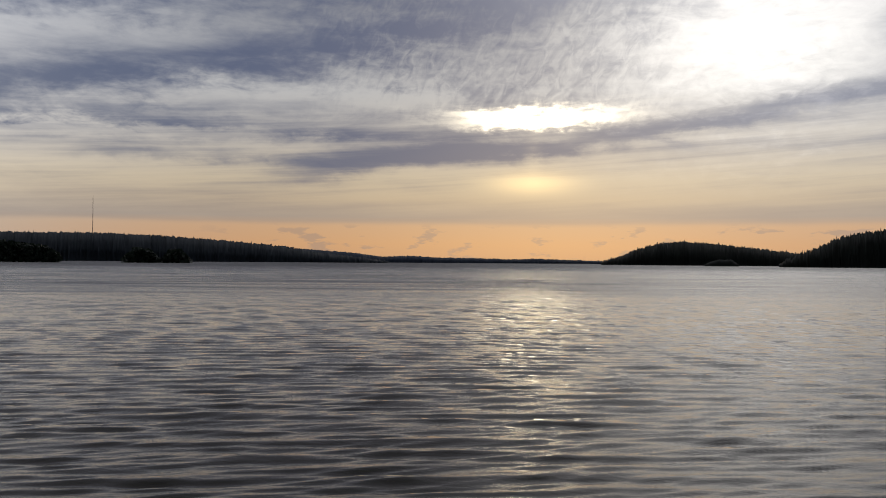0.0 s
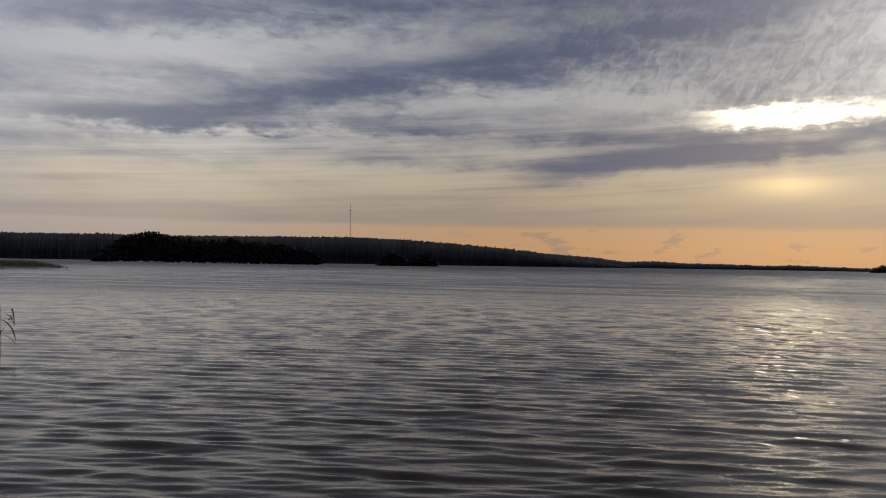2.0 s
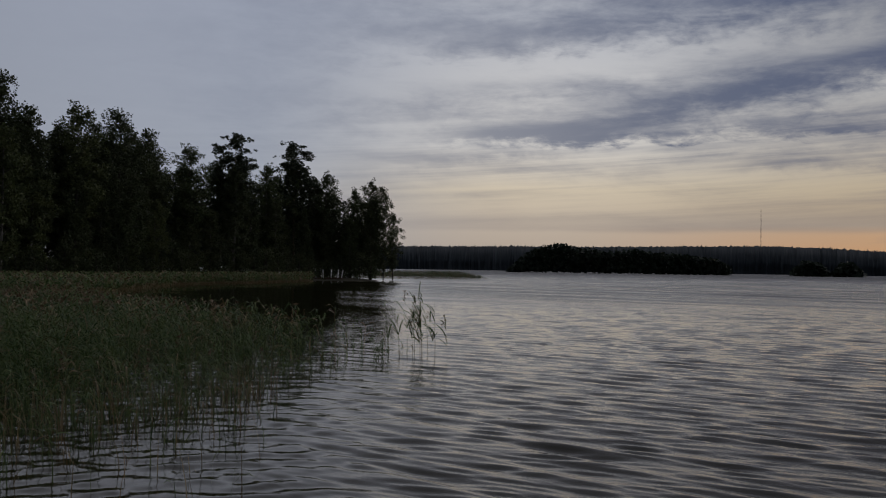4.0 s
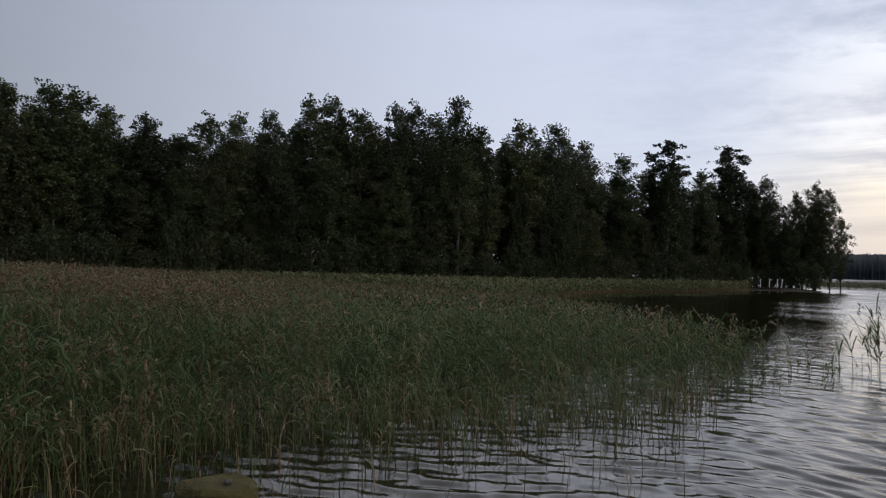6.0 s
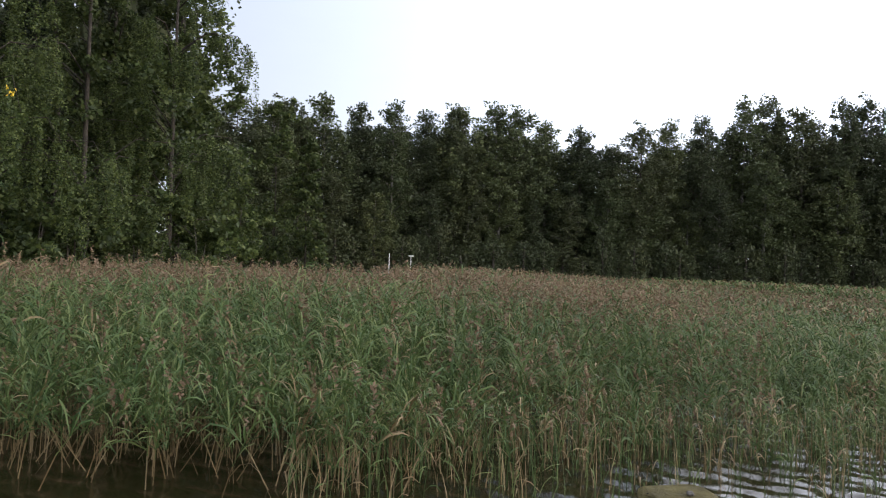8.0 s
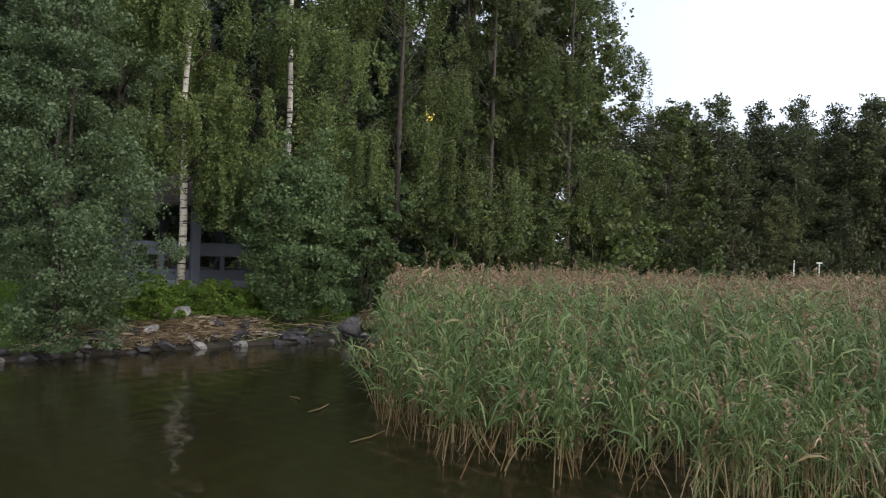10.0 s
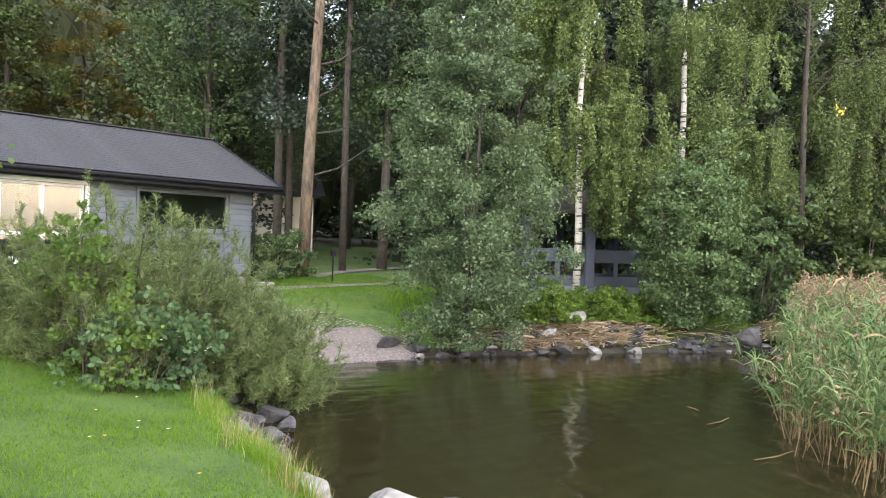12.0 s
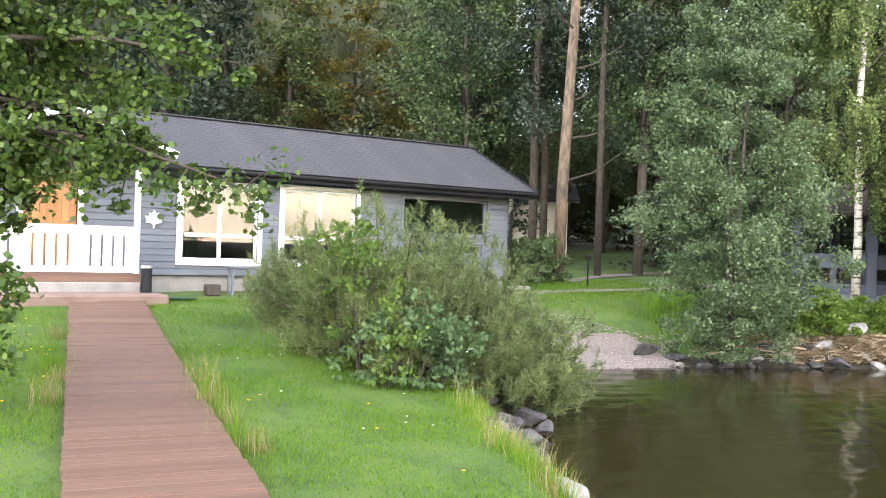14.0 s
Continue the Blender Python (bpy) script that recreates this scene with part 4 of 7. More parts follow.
def reeds(name, pts, tall, r, label, leaves=6, plume=0.6, straw=0.25, leaf_w=0.022, fine=True, bend=0.16, foot=0.2, feet="reed_straw", droop=0.72):
    """A stand of common reed: stalks, long side leaves, feathery heads on some."""
    ob = thing(name, (0, 0, 0), label, "reeds", kind="stuff")
    n = len(pts)
    base = np.column_stack([pts, np.full(n, -0.06)])
    # the outer stalks lean out over the open water
    lean_way = np.where(np.broadcast_to(bend, (n,)) > 0.25, np.arctan2(-pts[:, 1], -pts[:, 0]) + r.normal(0, 0.9, n), r.normal(radians(200), 1.2, n))
    outer = np.broadcast_to(bend, (n,)) > 0.25
    stalk = blades(base, tall, 0.0135 if fine else 0.02, r, bend, 4, lean_way, np.where(outer, 1.25, 2.0))
    old = r.uniform(0, 1, n) < straw
    mid = stalk.mean(2)
    # side leaves
    j = np.repeat(np.arange(n), leaves)
    f = np.maximum(r.uniform(foot if feet == "reed_straw" else 0.06, 0.97, len(j)), r.uniform(0.24, 0.56, n)[j] * (1.0 if feet == "reed_straw" else 0.5))
    seg = np.minimum((f * 3).astype(int), 2)
    u = (f * 3 - seg)[:, None]
    b = mid[j, seg] * (1 - u) + mid[j, seg + 1] * u
    a = lean_way[j] + r.normal(0, 1.1, len(j))
    ln = np.minimum(r.uniform(0.25, 0.58, len(j)), tall[j] * 0.4)
    out = np.stack([np.cos(a), np.sin(a), np.zeros(len(j))], -1)
    rise = r.uniform(0.5, 2.0, len(j))
    k = 4 if fine else 3
    t = np.linspace(0, 1, k)
    m = b[:, None, :] + out[:, None, :] * (ln[:, None] * t * 0.85)[..., None]
    m[:, :, 2] += ln[:, None] * (rise[:, None] * t - (rise[:, None] * droop + 0.12) * t ** 2.2)
    sd = np.stack([-np.sin(a), np.cos(a), r.normal(0, 0.5, len(j))], -1)
    w_ = (leaf_w * np.array([0.5, 1.0, 0.75, 0.06] if fine else [0.8, 1.0, 0.1]))[None, :, None] * sd[:, None, :] / 2
    leaf = np.stack([m - w_, m + w_], 2)
    dry = (f < (0.44 if feet == "reed_straw" else 0.15)) & (r.uniform(0, 1, len(j)) < 0.4) | old[j]
    link("stalks", strips(stalk[~old, 1:]), "reed_green", ob)
    link("stalk_feet", strips(stalk[~old, :2]), feet, ob, "bare feet of the stalks")
    link("dry_stalks", strips(stalk[old]), "reed_straw", ob, "straw-coloured dead stalks")
    link("leaves", strips(leaf[~dry]), "reed_green", ob)
    withered = dry & ~((f < 0.44) & (r.uniform(0, 1, len(j)) < 0.55))
    link("dry_leaves", strips(leaf[withered]), "reed_straw", ob, "withered straw-coloured leaves")
    have = np.where((r.uniform(0, 1, n) < plume))[0]
    if len(have):
        q = np.repeat(have, 20 if fine else 5)
        tip = mid[q, 3]
        s = r.uniform(-0.26, 0.08, len(q))
        c = tip + np.stack([np.cos(lean_way[q]) * np.abs(s) * 0.25 + r.normal(0, 0.028, len(q)), np.sin(lean_way[q]) * np.abs(s) * 0.25 + r.normal(0, 0.02, len(q)), s + 0.05], -1)
        link("plumes", quads(leaf_shapes(c, r.uniform(0.018, 0.036, len(q)) * (1 if fine else 2.4), r, long=2.6, droop=-0.6)), "reed_plume", ob, "brownish feathery seed heads")
    return ob


FRONT = [(40, 30), (43.5, 23.5), (48, 19.5), (51, 17), (58.6, 14), (66, 13), (71, 12.6), (76, 11.8), (81, 12), (89, 10.7), (95, 10.2), (104, 9.3), (107, 9.6), (112, 9.8), (117, 10), (122.3, 10.3), (126.3, 13)]
BACK = [(42, 24.5), (45, 26), (50, 28), (55, 33), (60, 44), (65, 62), (70, 80), (80, 84), (90, 80), (100, 60), (108, 44), (114, 36), (120, 28), (124.5, 25), (126.3, 13.5)]


def reed_field(t0, t1, d0, d1, density, r, seed_edge=0.5):
    """Random places between two turns and two distances behind the bed's uneven front."""
    area = radians(t1 - t0) * (d1 ** 2 - d0 ** 2) / 2
    n = int(area * density)
    turn = r.uniform(t0, t1, n)
    d = np.sqrt(r.uniform(d0 ** 2, d1 ** 2, n))
    front = np.interp(turn, *zip(*FRONT)) + 1.3 * np.sin(turn * 1.7) * seed_edge + 0.9 * np.sin(turn * 4.1 + 1) * seed_edge + 0.5 * np.sin(turn * 9.7) * seed_edge
    back = np.interp(turn, *zip(*BACK))
    keep = (d > front + r.exponential(np.interp(turn, [50, 80, 98], [2.4, 1.4, 0.35]))) & (d < back)
    turn, d, front = turn[keep], d[keep], front[keep]
    p = np.stack([-np.sin(np.radians(turn)) * d, np.cos(np.radians(turn)) * d], 1)
    return p, turn, d, d - front


def thin_out(got, turns, shares, r):
    """Keeps a share of the places that changes smoothly with the turn."""
    keep = r.uniform(0, 1, len(got[1])) < np.interp(got[1], turns, shares)
    return [a[keep] for a in got]


def tall_of(turn, d, deep, r):
    full = np.interp(turn, [42, 50, 60, 75, 86, 95, 126], [1.0, 1.1, 1.2, 1.35, 1.72, 1.9, 1.88])
    start = np.interp(turn, [42, 75, 90, 105, 126], [0.45, 0.5, 0.8, 1.25, 1.35])
    tall = start + (full - start) * ease(deep, 0, np.interp(turn, [60, 95], [8.0, 5.0]))
    # far out the bed of this side of the bay is lower
    tall = tall * (1 - np.interp(turn, [70, 95], [0.3, 0.0]) * ease(d, 24, 50))
    return tall * r.normal(1, 0.09, len(turn))

# ---- reed bed ----
r = np.random.default_rng(11)
for name, t0, t1, d0, d1, dens, leaves, plume, straw, fine, label in (
        ("reed_bed", 96, 126.3, 9, 17, 44, 9, 0.14, 0.04, True, "dense green reeds with straw-coloured feet standing in the water"),
        ("reed_bed", 76, 96, 9.5, 17, 46, 9, 0.26, 0.05, True, "green reeds at the edge of open water"),
        ("reed_bed", 41.5, 76, 11, 26, 30, 7, 0.02, 0.1, True, "thin green reeds standing in shallow water"),
        ("reed_bed", 76, 126.3, 17, 30, 26, 5, 0.95, 0.14, True, "tall reeds with brown feathery heads"),
        ("reed_bed", 41.5, 76, 26, 46, 15, 5, 0.1, 0.2, False, "green reeds in shallow water"),
        ("reed_bed", 58, 100, 30, 84, 8, 4, 0.4, 0.3, False, "far part of the reed bed with brown heads")):
    got = reed_field(t0, t1, d0, d1, dens, r)
    if dens < 40:
        got = thin_out(got, [42, 50, 55, 60, 66, 72, 78, 84], [0.2, 0.28, 0.4, 0.6, 0.85, 1.0, 1.0, 1.0], r)
        if plume > 0.9:
            got = thin_out(got, [76, 86], [0.75, 1.0], r)
    elif t0 == 76:
        got = thin_out(got, [76, 96], [0.6, 0.95], r)
    p, turn, d, deep = got
    plumed = plume if plume < 0.9 else np.interp(turn, [76, 88], [0.15, 0.95])
    reeds(name, p, tall_of(turn, d, deep, r), r, label, leaves, plumed, straw, 0.0185 if fine else 0.045, fine, np.where(deep < 1.6, np.interp(turn, [75, 100], [0.4, 0.75]), 0.15), feet="reed_straw" if t0 > 70 else "reed_green")

# thin stalks standing out in the water before the bed
n = 2100
turn = r.uniform(52, 106, n)
d = np.interp(turn, *zip(*FRONT)) - r.exponential(1.3, n) + 1.6
p = np.stack([-np.sin(np.radians(turn)) * d, np.cos(np.radians(turn)) * d], 1)[d > 8.2]
reeds("reed_fringe", p, r.uniform(0.3, 0.95, len(p)), r, "thin broken reed stalks standing in shallow water", 1, 0.0, 0.4, 0.012, True, 0.24, feet="reed_green")

# ---- the wooded point across the bay ----
WOOD = "trees of the wooded point"
PEAKS = [(44.9, 3.4), (45.5, 5.1), (46.4, 5.5), (49.1, 5.9), (51.3, 7.7), (53.1, 6.3), (55.2, 8.1), (57.9, 7.2), (60.3, 8.0), (61.8, 9.1), (64.5, 9.2), (67.0, 8.8), (68.7, 10.6), (71.1, 10.2), (72.6, 10.1), (74.6, 9.7), (76.8, 10.4), (78.3, 10.3), (80.7, 9.3), (82.5, 9.1), (84.3, 8.8), (88.2, 8.6), (90.2, 8.9), (92.3, 9.7), (93.7, 9.9), (96.0, 9.6), (96.2, 9.7), (98.2, 9.3), (100.1, 9.9), (102.4, 9.6), (104.5, 10.1), (106.7, 9.6), (108.0, 9.3), (107.5, 9.6), (110.0, 9.8), (112.5, 9.9)]
DARK = "tall dark green deciduous tree in the wood behind the reeds"
kinds = [bough_tree_of("deciduous_tree", (0, 0, -500), DARK, 18, 4.0, 40, "oval", 13000, group=WOOD, bottom=0.10),
         bough_tree_of("deciduous_tree", (0, 0, -500), DARK, 18, 3.4, 41, "tall", 13000, group=WOOD, bottom=0.08, boughs=70),
         bough_tree_of("deciduous_tree", (0, 0, -500), "tall green birch in the wood behind the reeds", 18, 3.6, 42, "oval", 11000, leaf="leaf_far_light", bark="bark_grey", group=WOOD, bottom=0.15),
         bough_tree_of("deciduous_tree", (0, 0, -500), DARK, 18, 4.4, 43, "oval", 14000, group=WOOD, bottom=0.05, boughs=80),
         bough_tree_of("pine_tree", (0, 0, -500), "dark pine with a bare trunk in the wood behind the reeds", 18, 3.6, 44, "pine", 9000, 0.19, "leaf_pine", "bark_pine", WOOD, 0.42, 44)]
lower = [bough_tree_of("deciduous_tree", (0, 0, -500), "green tree at the edge of the wood behind the reeds", 12, 2.9, 45, "oval", 9000, 0.16, "leaf_far_light", "bark_grey", WOOD, 0.06, 56),
         bough_tree_of("deciduous_tree", (0, 0, -500), "grey-green tree at the edge of the wood behind the reeds", 12, 2.5, 46, "tall", 9000, 0.16, "leaf_far", "bark_grey", WOOD, 0.05, 60),
         bough_tree_of("spruce_tree", (0, 0, -500), "young grey-green spruce at the edge of the wood", 12, 3.0, 47, "cone", 8000, 0.18, "leaf_far", "bark_dark", WOOD, 0.02, 70)]
# deep trees: darkest greens round a solid core, for dark depth behind
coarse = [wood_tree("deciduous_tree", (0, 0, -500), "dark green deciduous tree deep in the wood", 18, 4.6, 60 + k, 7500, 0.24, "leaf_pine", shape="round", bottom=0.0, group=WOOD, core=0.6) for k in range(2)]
bush = wood_tree("wood_shrub", (0, 0, -500), "dark undergrowth shrub at the edge of the wood", 4, 2.4, 65, 1300, 0.18, group="undergrowth of the wooded point", category="shrub", bottom=0.0)
r = np.random.default_rng(5)


def wood_edge(t):
    return np.interp(t, [43.7, 46, 49, 53, 58, 64, 70, 78, 86, 94, 102, 112], [161, 159, 158, 145, 128, 112, 102, 95, 88, 84, 76, 66])


def stand(src, t, d, tall, base, wide):
    p = on_ground(at(t, d))
    p.z = max(p.z, 0.3)
    copy_thing(src, Matrix.Translation(p) @ pose(0, 0, 0, 0, 0, r.uniform(0, 360)) @ Matrix.Diagonal((wide, wide, tall / base, 1)))


def tall_at(t, d, el):
    return deg_h(d, el) - max(float(ground_z([tuple(at(t, d)[:2])])[0]), 0.3)


# the trees whose tops make the skyline
for i, (t, el) in enumerate(PEAKS):
    d = wood_edge(t) + r.uniform(4, 9)
    tall = 1.03 * tall_at(t, d, el)
    pine_here = 49.5 < t < 59.5 and i % 2 == 0
    stand(kinds[4] if pine_here else kinds[int(r.integers(4))], t, d, tall, 18, (tall / 18) ** 0.6 * r.uniform(0.85, 1.15) * (0.7 if t < 47.5 else 1.0))
skyline = lambda t: np.interp(t, *zip(*PEAKS))
# fillers between them, the darker wood behind, lower trees at the edge, undergrowth
for kind, gap, back, less in (("fill", 2.0, 7, (0.5, 1.5)), ("deep", 1.0, 12, (1.2, 2.2)), ("low", 1.9, 1.5, (2.2, 5.6)), ("bush", 0.8, 0.5, (0, 0))):
    t = 46.3
    while t < 113:
        d = wood_edge(t) + back + r.uniform(0, 3)
        tall = max(tall_at(t, d, skyline(t) - r.uniform(*less) * (1.0 if t > 56 else 0.7)), 3.0)
        if kind == "bush":
            stand(bush, t, d, r.uniform(2.5, 5.5), 4, r.uniform(0.7, 1.1))
        elif kind == "low":
            stand(lower[2] if r.uniform() < 0.12 else lower[int(r.integers(2))], t, d, tall, 12, (tall / 12) ** 0.5 * r.uniform(0.8, 1.2) * (0.8 if t < 50 else 1.0))
        else:
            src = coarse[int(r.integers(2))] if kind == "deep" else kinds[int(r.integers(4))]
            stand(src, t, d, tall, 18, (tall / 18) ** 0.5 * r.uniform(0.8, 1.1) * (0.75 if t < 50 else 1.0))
        t += gap * r.uniform(0.75, 1.25) * (95 / d) * 1.25 * (1.6 if kind == "deep" and t < 58 else 1.0)
for k in (*kinds, *lower, *coarse, bush):
    for o in (k, *k.children_recursive):
        bpy.data.objects.remove(o)

# ---- island and mast across the lake ----
def far_wood(name, t0, t1, d, tops, seed, label, n=900, size=5.0):
    r = np.random.default_rng(seed)
    t = r.uniform(t0, t1, n)
    top = np.interp(t, *zip(*tops)) * r.uniform(0.86, 1.06, n)
    c = np.stack([t, top], 1)
    pts = []
    for tt, hh in c:
        z = r.uniform(0.02, 1, 9) ** 0.8 * hh
        q = at(tt, d + r.uniform(0, 30))
        s = size * 0.45 * (1.1 - z / (hh + 1))
        pts.append(np.stack([q.x + r.normal(0, 1, 9) * s, q.y + r.normal(0, 1, 9) * s, z], 1))
    p = np.concatenate(pts)
    ob = link(name, quads(leaf_shapes(p, size * r.uniform(0.4, 1.0, len(p)), r, long=1.4)), "leaf_spruce")
    return tagged(ob, label, "island woods", kind="stuff")


far_wood("island_trees", 23.6, 37.3, 900, [(23.6, 9), (24.3, 15), (26, 19), (28, 21), (29.5, 24), (31, 22), (33, 26), (34.2, 30), (35.2, 27), (36.3, 19), (37.3, 4)], 3, "dark wooded island on the lake", 1700, 3.4)
far_wood("islet_trees", 18.0, 19.9, 950, [(18.0, 5), (18.4, 13), (19.3, 15), (19.9, 6)], 4, "small dark wooded islet", 130, 5)
far_wood("islet_trees", 16.2, 17.6, 950, [(16.2, 6), (16.6, 13), (17.2, 14), (17.6, 5)], 5, "small dark wooded islet", 110, 5)

mast = thing("radio_mast", at(21.75, 2450, 60), "tall thin grey radio mast on the far hill", "radio mast")
part("shaft", tube(bmesh.new(), [(0, 0, 0), (0, 0, 50), (0, 0, 104)], [0.75, 0.65, 0.4], 6), "mast_paint", mast)
part("antenna", tube(bmesh.new(), [(0, 0, 104), (0, 0, 112)], [0.25, 0.15], 5), "mast_paint", mast)

# ---- trees and shrubs of the cove ----
crown_tree("alder_tree", on_ground(at(145.3, 20.2)), "bushy grey-green alder on the bank, leafy down to the ground", 10.4, 1.7, 71, "leaf_grey_alder", "bark_dark", 0.052, 720, 150, 0.02,
           "column", 0.055, clump_size=0.5, stems=2, loose=1.15)
birch("birch_tree", on_ground(at(138.35, 25.3)), "weeping birch with a white trunk beside the shelter", 15, 2.6, 72, 1500, 74, 0.105, 0.17, lean=(0.3, 0.2), group="birches of the cove", low=1.7)
birch("birch_tree", on_ground(at(131.9, 27.0)), "weeping birch with a pale trunk on the cove's bank", 16, 3.2, 73, 1400, 70, 0.11, 0.16, lean=(0.2, -0.1), group="birches of the cove", low=2.0)
birch("birch_tree", on_ground(at(125.0, 29.0)), "broad weeping birch behind the shore shrubs", 16, 4.0, 74, 1300, 52, 0.11, 0.08, group="birches of the cove", low=1.2, bark="bark_dark", leaf="leaf_birch_dark")
YELLOW = bpy.context.scene.objects["birch_tree.002"]
rr = np.random.default_rng(9)
link("yellow_leaves", quads(leaf_shapes(rr.normal(0, 0.06, (11, 3)) + np.array(at(123.1, 25.4, 6.35) - YELLOW.location), 0.07, rr)), "petal_yellow", YELLOW, "one spray of leaves already yellow")
birch("birch_tree", on_ground(at(119.0, 34.0)), "broad weeping birch behind the reeds", 17, 4.2, 75, 1300, 52, 0.11, 0.05, group="birches of the cove", low=1.0, bark="bark_dark", leaf="leaf_birch_dark")
birch("birch_tree", on_ground(at(114.0, 37.0)), "weeping birch at the edge of the reeds", 18, 4.0, 76, 1300, 52, 0.11, 0.04, group="birches of the cove", low=1.0, bark="bark_dark", leaf="leaf_birch_dark")
crown_tree("alder_tree", on_ground(at(120.5, 36.5)), "dark green alder between the birches", 17, 4.2, 77, "leaf_birch_dark", "bark_dark", 0.14, 200, 110, 0.04, "column", 0.14, clump_size=1.0)
crown_tree("alder_tree", on_ground(at(117.5, 41.0)), "dark green alder behind the birches", 18, 4.4, 78, "leaf_birch_dark", "bark_dark", 0.16, 190, 100, 0.05, "column", 0.16, clump_size=1.1)
crown_tree("alder_tree", on_ground(at(113.6, 42.0)), "dark green alder behind the birches", 18, 3.6, 82, "leaf_birch_dark", "bark_dark", 0.16, 170, 100, 0.05, "column", 0.16, clump_size=1.1)
crown_tree("alder_tree", on_ground(at(128.5, 33.0)), "dark green alder behind the birches", 17, 4.2, 79, "leaf_alder", "bark_dark", 0.15, 190, 100, 0.05, "column", 0.16, clump_size=1.0)
crown_tree("willow_shrub", on_ground(at(131.2, 24.2)), "rounded grey-green willow shrub on the stony bank", 4.5, 1.3, 80, "leaf_alder", "bark_dark", 0.062, 300, 140, 0.02, "round", 0.05, category="shrub",
           clump_size=0.5, stems=5, loose=1.1)
crown_tree("willow_shrub", on_ground(at(127.0, 26.2)), "low grey-green willow shrub behind the boulder", 3.0, 1.5, 81, "leaf_alder", "bark_dark", 0.085, 50, 200, 0.02, "round", 0.04, category="shrub", clump_size=0.5, stems=4)
for k, (tn, d, h, sp) in enumerate(((123.0, 29.5, 3.2, 1.8), (119.5, 31.5, 3.4, 2.0), (116.0, 33.5, 3.4, 2.0), (112.5, 36, 3.4, 2.0), (110.6, 39, 4.5, 1.6))):
    crown_tree("willow_shrub", on_ground(at(tn, d)), "dark green shrub between the reeds and the birches", h, sp, 90 + k, "leaf_birch_dark", "bark_dark", 0.13, 46, 110, 0.02, "round", 0.05, category="shrub",
               group="shrubs behind the reeds", clump_size=0.7, stems=4)
crown_tree("young_birch", on_ground(at(105.6, 58)), "young green birch at the edge of the reeds", 9.4, 1.35, 96, "leaf_birch_dark", "bark_dark", 0.17, 110, 60, 0.04, "cone", 0.06, clump_size=0.75)
crown_tree("young_birch", on_ground(at(107.6, 60)), "young green birch beside the big birches", 12, 1.6, 97, "leaf_birch_dark", "bark_dark", 0.18, 100, 60, 0.04, "column", 0.06, clump_size=0.8)

# tall pine with a bare orange trunk, and dark trunks beside it
pine = thing("pine_tree", on_ground(at(155.9, 27.5)), "tall pine with a bare orange-brown trunk", "tree")
bm = bmesh.new()
tube(bm, [(0, 0, -0.3), (-0.06, 0, 3), (-0.16, 0.1, 6.5), (-0.28, 0.15, 10), (-0.3, 0.1, 15)], [0.20, 0.175, 0.155, 0.13, 0.07], 12)
part("trunk", bm, "bark_pine", pine, smooth=True)
bm = bmesh.new()
for z, a, ln, up_ in ((4.0, 200, 2.9, 1.3), (5.3, 190, 1.7, 0.5), (6.4, 205, 2.0, 1.5), (7.4, 185, 1.8, 1.0), (8.6, 20, 1.4, 0.9), (9.2, 210, 1.6, 1.2)):
    d = Vector((math.cos(radians(a)), math.sin(radians(a)), 0))
    s0 = Vector((-0.03 * z, 0.02 * z, z - 0.9))
    tube(bm, [s0, s0 + d * ln * 0.4 + Vector((0, 0, up_ * 0.25)), s0 + d * ln * 0.75 + Vector((0, 0, up_ * 0.7)), s0 + d * ln + Vector((0, 0, up_))], [0.035, 0.027, 0.017, 0.006], 5)
part("dead_branch", bm, "bark_dark", pine, "bare dry branches", smooth=True)
rr = np.random.default_rng(3)
c = rr.normal(0, 1, (40, 3)) * (1.9, 1.9, 1.3) + (0, 0, 14)
link("crown", quads(leaf_shapes(clump_points(c, np.full(40, 0.8), 300, rr), 0.075 * rr.uniform(0.6, 1.2, 12000), rr, long=2.4)), "leaf_spruce", pine)
for k, (tn, d, rad0, tall) in enumerate(((157.6, 33, 0.17, 14), (156.9, 36, 0.16, 14), (153.4, 31, 0.13, 13), (159.0, 40, 0.12, 15))):
    ob = thing("pine_tree" if k < 3 else "thin_birch", on_ground(at(tn, d)), "dark pine trunk with a high crown" if k < 3 else "thin white birch trunk behind the house", "tree")
    part("trunk", tube(bmesh.new(), [(0, 0, -0.3), (0.05, 0, tall * 0.5), (0, 0.1, tall)], [rad0, rad0 * 0.85, rad0 * 0.4], 9), "bark_birch" if k == 3 else "bark_dark", ob, smooth=True)
    rr = np.random.default_rng(30 + k)
    n = 46
    c = rr.normal(0, 1, (n, 3)) * (1.7, 1.7, 2.2) + (0, 0, tall - 3.5)
    link("crown", quads(leaf_shapes(clump_points(c, np.full(n, 0.8), 260, rr), 0.085 * rr.uniform(0.6, 1.2, n * 260), rr, long=2.0)), "leaf_spruce" if k < 3 else "leaf_birch", ob)

